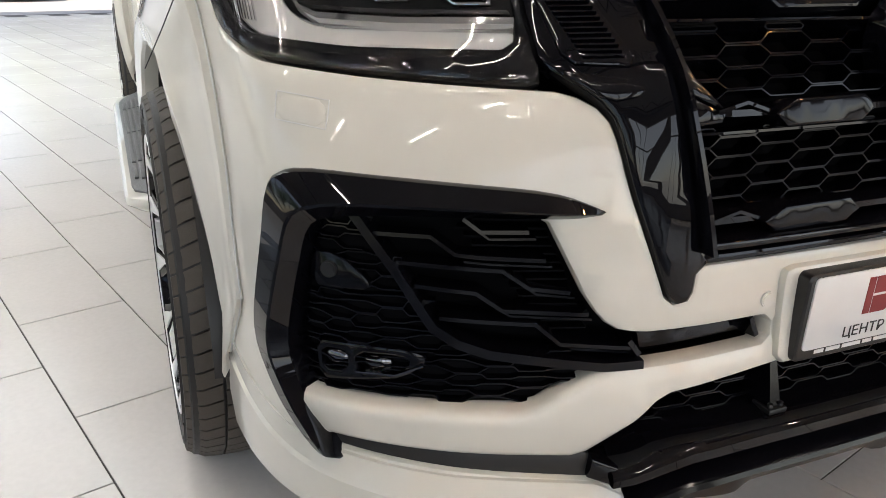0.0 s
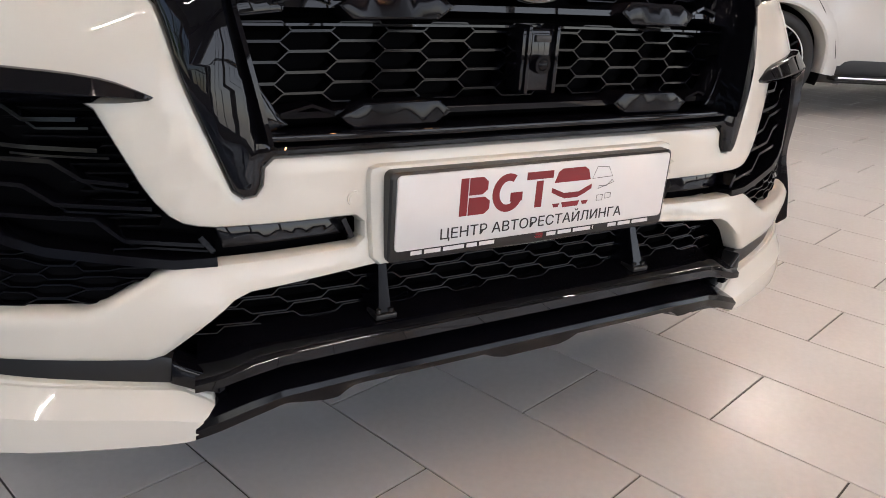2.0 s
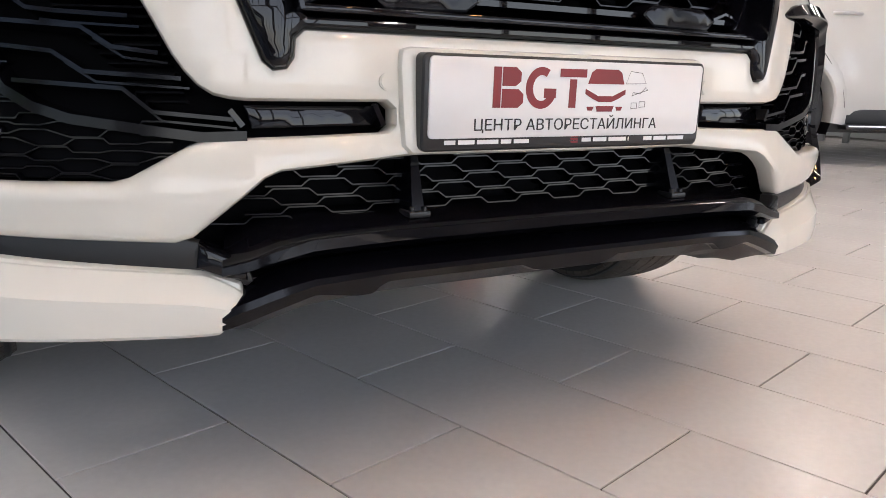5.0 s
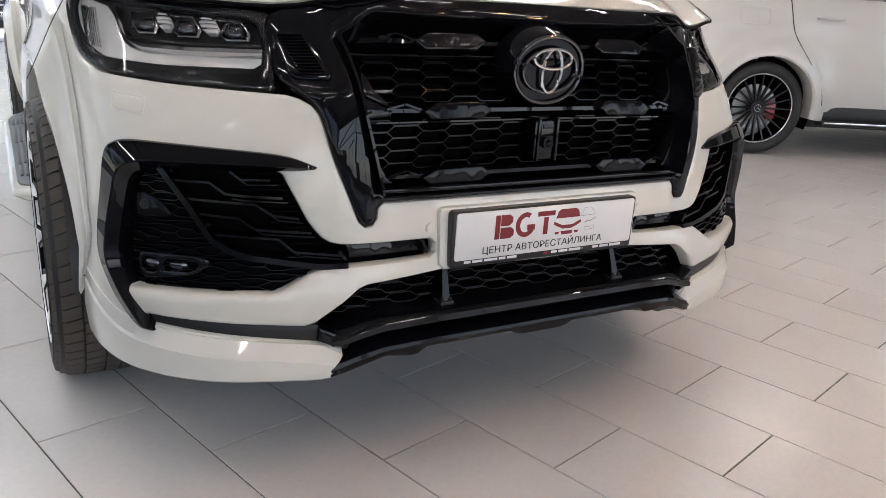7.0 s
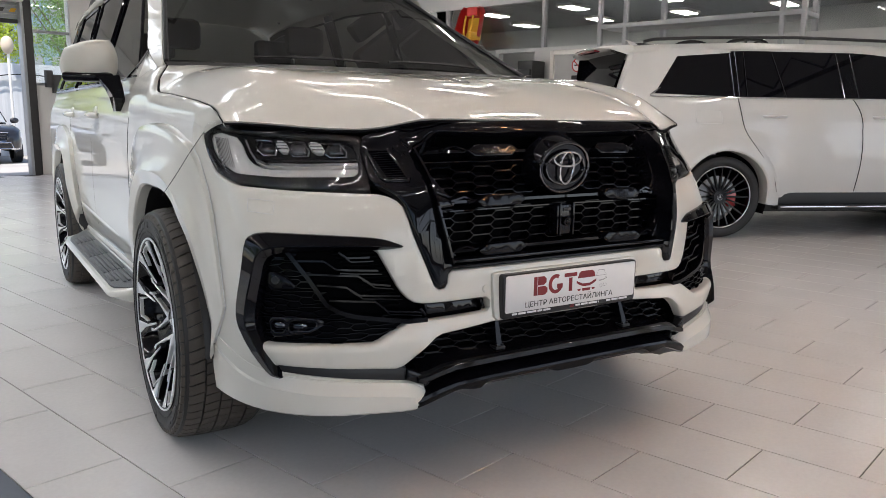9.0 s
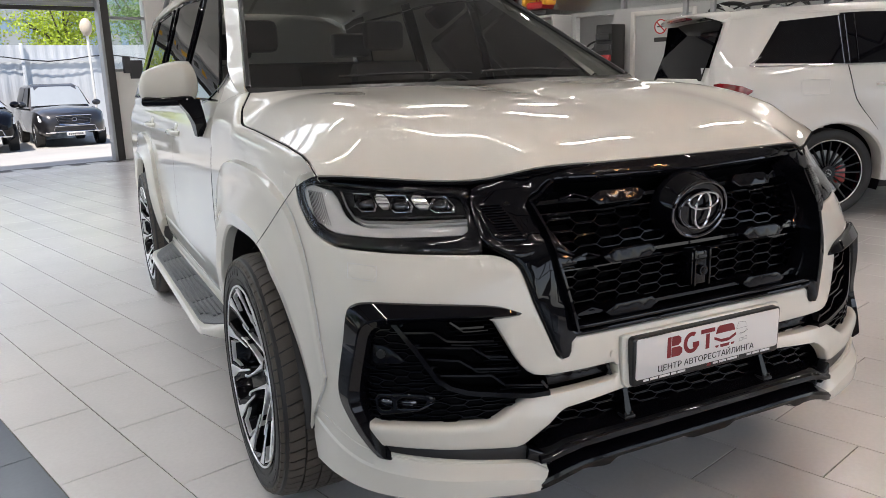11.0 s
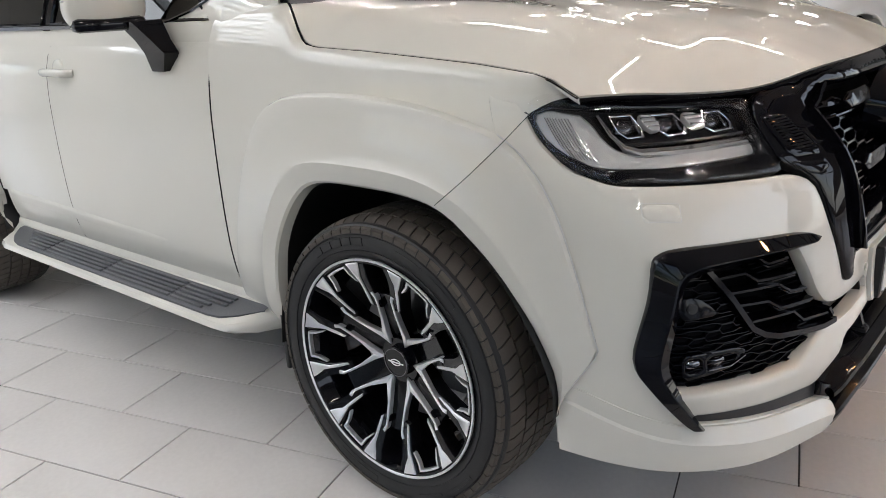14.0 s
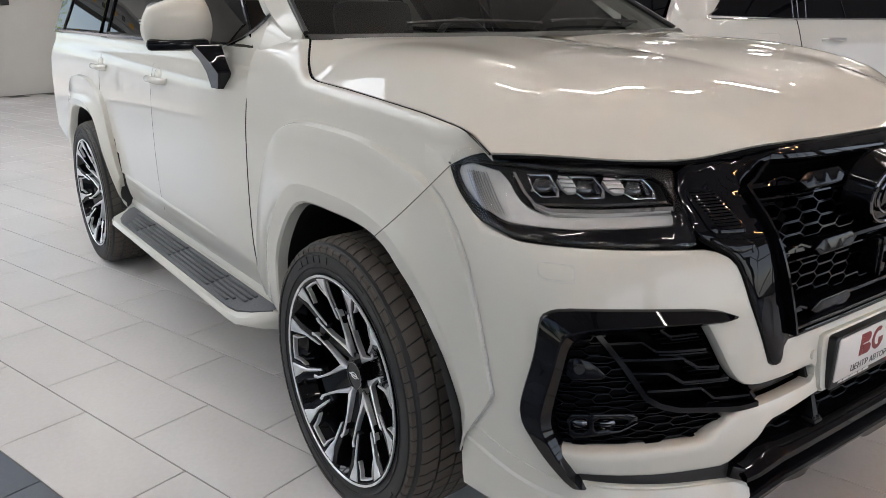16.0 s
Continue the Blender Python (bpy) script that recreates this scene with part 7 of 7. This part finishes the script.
# room behind the open doorway
bm = bmesh.new()
box(bm, WALL_R + 2.2, 3.4, 0, WALL_R + 2.3, 6.2, 2.2, m=HALL)
struct("wall_inner", bm, M_DWALL2, "grey-green inner wall", "wall")
rk = thing("display_rack", "black display rack holding car steering wheels", "rack")
bm = bmesh.new()
box(bm, WALL_R - .45, 4.22, 0, WALL_R - .10, 4.52, 2.02, .01, HALL)
part("rack_body", bm, M_SATIN, rk)
for k in range(4):
    bm = bmesh.new()
    box(bm, WALL_R - .50, 4.24, 1.30 + k * .16, WALL_R - .44, 4.50, 1.40 + k * .16, .012, HALL)
    part("rack_box", bm, (M_SATIN, M_CALIPER, M_PLAST, M_SATIN)[k], rk)
for y, z in ((4.68, 1.62), (4.72, 1.2)):
    sw = thing("steering_wheel", "black car steering wheel on display", "steering wheel", group="steering wheels")
    m = HALL @ Matrix.Translation((WALL_R - .30, y, z)) @ Matrix.Rotation(radians(-62), 4, "Y")
    bm = bmesh.new()
    sweep(bm, [m @ Vector((.18 * math.cos(a), .18 * math.sin(a), 0)) for a in [2 * math.pi * k / 32 for k in range(32)]], .017, 8, True)
    part("wheel_rim", bm, M_SATIN, sw)
    bm = bmesh.new()
    cyl(bm, .06, .04, m, 18)
    for a in (0, 120, 240):
        box(bm, .04, -.018, -.01, .175, .018, .01, .004, m @ Matrix.Rotation(radians(a), 4, "Z"))
    part("wheel_hub", bm, M_PLAST, sw)
# cupboards along the wall with a ledge
for k in range(3):
    y0 = 5.32 + k * .95
    cb = thing("cupboard", "pale grey open cupboard with folded goods", "cupboard", group="cupboards along the wall")
    bm = bmesh.new()
    for a0, a1, z0, z1 in ((y0, y0 + .04, 0, 2.24), (y0 + .89, y0 + .93, 0, 2.24), (y0 + .04, y0 + .89, 2.2, 2.24), (y0 + .04, y0 + .89, 1.45, 1.48), (y0 + .04, y0 + .89, .8, .83)):
        box(bm, WALL_R - .52, a0, z0, WALL_R - .02, a1, z1, .004, HALL)
    part("carcass", bm, M_PART, cb)
    bm = bmesh.new()
    box(bm, WALL_R - .06, y0 + .04, .02, WALL_R - .03, y0 + .89, 2.2, 0, HALL)
    part("back_panel", bm, M_DWALL2, cb)
    for j in range(3):
        bm = bmesh.new()
        box(bm, WALL_R - .46, y0 + .10, 1.49 + j * .15, WALL_R - .08, y0 + .82 - .05 * j, 1.62 + j * .15, .05, HALL)
        o = part("folded_mat", bm, (M_TAN, M_BROWN, M_TAN)[j])
        tagged(o, "folded brown floor mat on a shelf", "mat", group="folded mats")
M_SEATC = {"red": M_CALIPER, "yellow": M_YELLOW, "white": M_PLATE, "black": M_SATIN}


def child_seat(y, shell, pad, base):
    c = thing("child_seat", "%s and %s child car seat on the ledge" % (shell, pad), "child seat", group="child seats")
    c.matrix_basis = HALL @ Matrix.Translation((WALL_R - .30, y, 2.245)) @ Matrix.Rotation(radians(-90 + 8), 4, "Z")
    b = bmesh.new()
    box(b, -.20, -.22, 0, .20, .26, .10, .03)
    part("base", b, M_SEATC[base], c)
    b = bmesh.new()   # curved shell: back and wings
    rings = []
    for z, w, d in ((.10, .20, .02), (.24, .24, .05), (.40, .235, .11), (.56, .225, .17), (.68, .21, .22), (.76, .15, .24)):
        rings.append([(-w, d - .16, z), (-w * 1.02, d - .06, z), (-w * .8, d + .06, z + .02), (0, d + .09, z + .03), (w * .8, d + .06, z + .02), (w * 1.02, d - .06, z), (w, d - .16, z)])
    loft(b, rings)
    bmesh.ops.solidify(b, geom=b.faces[:], thickness=.04)
    part("shell", b, M_SEATC[shell], c)
    b = bmesh.new()
    box(b, -.17, -.28, .10, .17, .12, .22, .05)
    part("seat_pad", b, M_SEATC[shell], c)
    b = bmesh.new()
    box(b, -.13, .06, .24, .13, .13, .62, .03, Matrix.Rotation(radians(-14), 4, "X"))
    part("back_pad", b, M_SEATC[pad], c)
    for e in (1, -1):
        b = bmesh.new()
        box(b, e * .15, -.30, .16, e * .24, .05, .30, .035)
        part("arm_rest", b, M_SEATC[pad], c)
        b = bmesh.new()
        sweep(b, [(e * .07, .04, .60), (e * .075, -.02, .40), (e * .03, -.10, .24)], .020, 6)
        part("harness", b, M_SEATC["yellow" if pad == "yellow" else "red"], c)
    b = bmesh.new()
    box(b, -.115, .10, .60, .115, .16, .76, .04)
    part("head_pad", b, M_SEATC["red" if shell != "white" else "white"], c)


child_seat(6.85, "white", "red", "black")
child_seat(5.72, "red", "yellow", "black")
# metal storage rack in front of the partition
st = thing("storage_rack", "grey metal storage rack with a shelf", "rack")
for y in (2.67, 2.27, .15, -.10):
    bm = bmesh.new()
    box(bm, 8.78, y - .03, 0, 8.84, y + .03, 3.2, .004, HALL)
    part("rack_post", bm, M_FRAME, st)
for z in (1.0, 1.95, 2.36):
    bm = bmesh.new()
    box(bm, 8.78, -.10, z, 9.38, 2.67, z + .06, .006, HALL)
    part("rack_shelf", bm, M_FRAME, st)
for y, w in ((2.0, .3), (1.3, .32), (.4, .3)):
    bm = bmesh.new()
    box(bm, 8.9, y - w / 2, 2.42, 9.2, y + w / 2, 2.45, .008, HALL)
    tagged(part("flat_box", bm, M_SATIN), "flat black box on the rack shelf", "box", group="flat boxes")
for k in range(3):
    bm = bmesh.new()
    y = 2.15 - k * .75
    sweep(bm, [HALL @ Vector((9.0, y + .28 * math.cos(radians(a)), 2.01 + .12 * math.sin(radians(a)))) for a in range(0, 181, 15)], .03, 6)
    for a in (45, 90, 135):
        sweep(bm, [HALL @ Vector((9.0, y, 2.03)), HALL @ Vector((9.0, y + .27 * math.cos(radians(a)), 2.02 + .11 * math.sin(radians(a))))], .012, 5)
    tagged(part("spare_rim", bm, M_SATIN if k == 0 else M_SMOKE), "car wheel rim lying on the rack", "wheel rim", group="rims on the rack")

# ceiling lamps, trusses and small warm spots
for j in range(6):
    bm = bmesh.new()
    y = -7.5 + j * 3.2
    sweep(bm, [HALL @ Vector((WALL_L + (WALL_R - WALL_L) * k / 24, y, CEIL - .45 - .12 * math.sin(math.pi * k / 24))) for k in range(25)], .035, 6)
    for k in range(24):
        sweep(bm, [HALL @ Vector((WALL_L + (WALL_R - WALL_L) * k / 24, y, CEIL - .45)), HALL @ Vector((WALL_L + (WALL_R - WALL_L) * (k + .5) / 24, y, CEIL - .05)), HALL @ Vector((WALL_L + (WALL_R - WALL_L) * (k + 1) / 24, y, CEIL - .45))], .018, 5)
    tagged(part("roof_truss", bm, M_IRON), "dark steel roof truss", "truss", group="roof trusses", kind="structure")
for i in range(7):
    for j in range(7):
        x, y = -5.5 + i * 2.3 + (.6 if j % 2 else 0), -7.6 + j * 2.5
        if j == 0 or j == 1 and i > 3 or SKY_X0 - .6 < x < SKY_X1 + .6 and SKY_Y0 < y < SKY_Y1:
            continue
        l = thing("ceiling_lamp", "long white ceiling lamp", "lamp", group="ceiling lamps")
        l.matrix_basis = HALL @ Matrix.Translation((x, y, CEIL - .30)) @ Matrix.Rotation(radians(90 if (i + j) % 3 == 0 else 0), 4, "Z")
        b = bmesh.new()
        box(b, -.62, -.07, .02, .62, .07, .07, .01)
        part("lamp_body", b, M_WALL, l)
        b = bmesh.new()
        box(b, -.52, -.010, .0, .52, .010, .02, .003)
        part("diffuser", b, M_LAMPW if x > 2 else M_LAMP, l)
        for e in (-.5, .5):
            b = bmesh.new()
            cyl(b, .004, .24, Matrix.Translation((e, 0, .185)), 6)
            part("hanger", b, M_FRAME, l)
for x, y in ((1.6, -3.6), (2.1, -3.7), (1.85, -4.4), (.9, -5.2)):
    l = thing("warm_spot", "small warm hanging bulb", "lamp", group="warm bulbs")
    l.matrix_basis = HALL @ Matrix.Translation((x, y, 2.9))
    b = bmesh.new()
    bmesh.ops.create_uvsphere(b, u_segments=12, v_segments=8, radius=.045)
    part("bulb", b, M_WARM, l)
    b = bmesh.new()
    cyl(b, .025, .06, Matrix.Translation((0, 0, .07)), 10)
    cyl(b, .003, 1.45, Matrix.Translation((0, 0, .80)), 6)
    part("cable", b, M_SATIN, l)

# ---- yard outside the gate ----
bm = bmesh.new()
loft(bm, [[HALL @ Vector((x, y, z)) for x in (-60, -8, 4, 16, 80)] for y, z in ((WALL_B + .15, -.01), (WALL_B + .5, -.03), (WALL_B + 11, -.46), (60, -.50), (3000, -.6))])
struct("ground", bm, M_ASPH, "pale dusty asphalt yard", "ground", 30)
bm = bmesh.new()
rows = []
n = 420
for z in (-.6, 2.80):
    rows.append([HALL @ Vector((-12 + i * .085, 27 + (.008 if i % 4 in (0, 1) else -.008), z)) for i in range(n)])
loft(bm, rows)
fence = tagged(part("fence", bm, M_FENCE, smooth=0), "tall pale blue-grey corrugated metal fence", "fence")
for x in (-4, -1.2, 1.6, 4.4, 7.2, 10.0, 12.8, 15.6, 18.4):
    bm = bmesh.new()
    box(bm, x - .05, 26.86, -.6, x + .05, 26.94, 2.86, .01, HALL)
    part("fence_post", bm, M_FENCE, fence)
bm = bmesh.new()
box(bm, -12, 26.9, 2.24, 23.7, 26.95, 2.31, 0, HALL)
part("fence_rail", bm, M_FENCE, fence)
bm = bmesh.new()
sweep(bm, [HALL @ Vector((-6 + k * .7, 26.80, 2.34 + .10 * math.cos(k * 1.1))) for k in range(36)], .02, 5)
tagged(part("cable", bm, M_SATIN), "slack black cable hung along the fence", "cable")
lp = thing("yard_lamp", "yard lamp with a yellowed globe on a grey post", "lamp")
bm = bmesh.new()
cyl(bm, .045, 4.3, HALL @ Matrix.Translation((9.35, 26.6, 1.2)), 10)
part("post", bm, M_GUIDE, lp)
bm = bmesh.new()
bmesh.ops.create_uvsphere(bm, u_segments=14, v_segments=10, radius=.26, matrix=HALL @ Matrix.Translation((9.32, 26.55, 3.40)) @ Matrix.Diagonal((.8, .8, 1.2, 1)))
part("globe", bm, M_TANL, lp)


def house(at, size, label, wall, cols, floors, flat=True):
    h = thing("building", label, "building")
    h.matrix_basis = HALL @ Matrix.Translation(at)
    w, d, z = size
    b = bmesh.new()
    box(b, 0, 0, 0, w, d, z)
    part("wall", b, wall, h, smooth=0)
    b = bmesh.new()
    box(b, -.2, -.2, z, w + .2, d + .2, z + .25)
    part("roof", b, M_FRAME, h, smooth=0)
    for i in range(cols):
        for j in range(floors):
            b = bmesh.new()
            x, zz = (i + .5) * w / cols, (j + .5) * z / floors
            box(b, x - w / cols * .36, -.05, zz - z / floors * .30, x + w / cols * .36, .03, zz + z / floors * .30)
            part("window", b, M_YGLASS, h, smooth=0)
    return h


house((-6, 44, -.9), (12, 8, 4.6), "low beige building behind the fence", M_TANL, 4, 1)
house((13, 62, -.9), (14, 10, 18), "tall blue glass office block", M_BLUEB, 6, 8)


def tree(at, high, spread, label, m, seed):
    rnd = random.Random(seed)
    t = thing("tree", label, "tree")
    t.matrix_basis = HALL @ Matrix.Translation(at)
    b = bmesh.new()
    rings = []
    for k in range(7):
        f = k / 6
        q = .16 * (1 - .75 * f)
        rings.append([(q * math.cos(a) + .1 * math.sin(f * 3), q * math.sin(a), high * .75 * f) for a in [2 * math.pi * j / 8 for j in range(8)]])
    loft(b, rings, closed=True)
    tips = []
    for k in range(16):
        a, z = rnd.uniform(0, 6.28), high * rnd.uniform(.3, .7)
        tip = Vector((spread * rnd.uniform(.4, .9) * math.cos(a), spread * rnd.uniform(.4, .9) * math.sin(a), z + high * rnd.uniform(.1, .35)))
        mid = Vector((tip.x * .5, tip.y * .5, (z + tip.z) / 2 + .1))
        sweep(b, [(0, 0, z), mid, tip], .03, 5)
        tips += [tip, mid]
    part("trunk", b, M_BARK, t)
    vs, fs = [], []
    for k in range(9500):
        c = rnd.choice(tips) + Vector((rnd.gauss(0, 1), rnd.gauss(0, 1), rnd.gauss(0, .8))) * spread * .22
        d1 = Vector((rnd.gauss(0, 1), rnd.gauss(0, 1), rnd.gauss(0, 1))).normalized()
        d2 = d1.cross(Vector((rnd.gauss(0, 1), rnd.gauss(0, 1), rnd.gauss(0, 1)))).normalized()
        q = rnd.uniform(.04, .085)
        n0 = len(vs)
        vs += [c - d1 * q, c + d2 * q * .5, c + d1 * q, c - d2 * q * .5]
        fs.append((n0, n0 + 1, n0 + 2, n0 + 3))
    me = bpy.data.meshes.new("crown")
    me.from_pydata([tuple(v) for v in vs], [], fs)
    me.materials.append(m)
    o = new("crown", me)
    o.parent = t


tree((11.0, 34, -.5), 6.6, 1.9, "bright yellow-green tree behind the fence", M_LEAF, 1)
tree((7.0, 36, -.9), 6.0, 2.2, "bright yellow-green tree behind the fence", M_LEAF, 2)
tree((14.3, 33, -.5), 9.0, 2.6, "tall green tree behind the fence", M_LEAF2, 3)
tree((17.8, 38, -.9), 9.5, 2.8, "tall green tree behind the fence", M_LEAF2, 4)
for k in range(5):
    tree((-16 - (k % 2) * 2, -9 + k * 4.2, -.6), 6.5, 2.4, "green tree outside the windows", M_LEAF2, 10 + k)

# ---- floor tiles ----
PX, PY = .307, .303
TILES = Matrix.Translation((-1.4404, .7491, 0)) @ Matrix.Rotation(radians(15.8), 4, "Z")


def tile_mesh(nm, m):
    b = bmesh.new()
    x, y, g, c = PX, 2 * PY, .0022, .0010
    loft(b, [[(g, g - y, -.004), (x - g, g - y, -.004), (x - g, -g, -.004), (g, -g, -.004)],
             [(g, g - y, -.0008), (x - g, g - y, -.0008), (x - g, -g, -.0008), (g, -g, -.0008)],
             [(g + c, g + c - y, 0), (x - g - c, g + c - y, 0), (x - g - c, -g - c, 0), (g + c, -g - c, 0)]], closed=True)
    b.faces.new([v for v in b.verts if v.co.z > -1e-5][:4])
    me = bpy.data.meshes.new(nm)
    bmesh.ops.recalc_face_normals(b, faces=b.faces)
    b.to_mesh(me)
    b.free()
    me.materials.append(m)
    return me


TL, TD = tile_mesh("tile", M_TILE), tile_mesh("tile", M_TILED)
rest = {False: ([], []), True: ([], [])}
made = 0
for k in range(-22, 44):
    for m_ in range(-30, 40):
        x, y = PX * k, -PY * k - 2 * PY * m_
        if not (WALL_L < x < WALL_R - .3 and WALL_F + .6 < y < WALL_B + .1):
            continue
        p = TILES @ Vector((x + .15, y - .3, 0))
        dark = k < -1 and y < 1.3
        if made < 300 and -2.1 < p.x < 1.8 and -1.6 < p.y < 2.6 and not (-.7 < p.x < .8 and -.2 < p.y):
            o = new("floor_tile", TD if dark else TL)
            o.matrix_basis = TILES @ Matrix.Translation((x, y, 0))
            o.parent = floor
            made += 1
        else:
            vs, fs = rest[dark]
            n0 = len(vs)
            me = TL
            vs += [TILES @ (Vector((x, y, 0)) + v.co) for v in me.vertices]
            fs += [[n0 + i for i in q.vertices] for q in me.polygons]
for dark, (vs, fs) in rest.items():
    if vs:
        me = bpy.data.meshes.new("far_tiles")
        me.from_pydata([tuple(v) for v in vs], [], fs)
        me.materials.append(M_TILED if dark else M_TILE)
        o = new("far_tiles", me)
        o.parent = floor
        o["kind"] = "stuff"
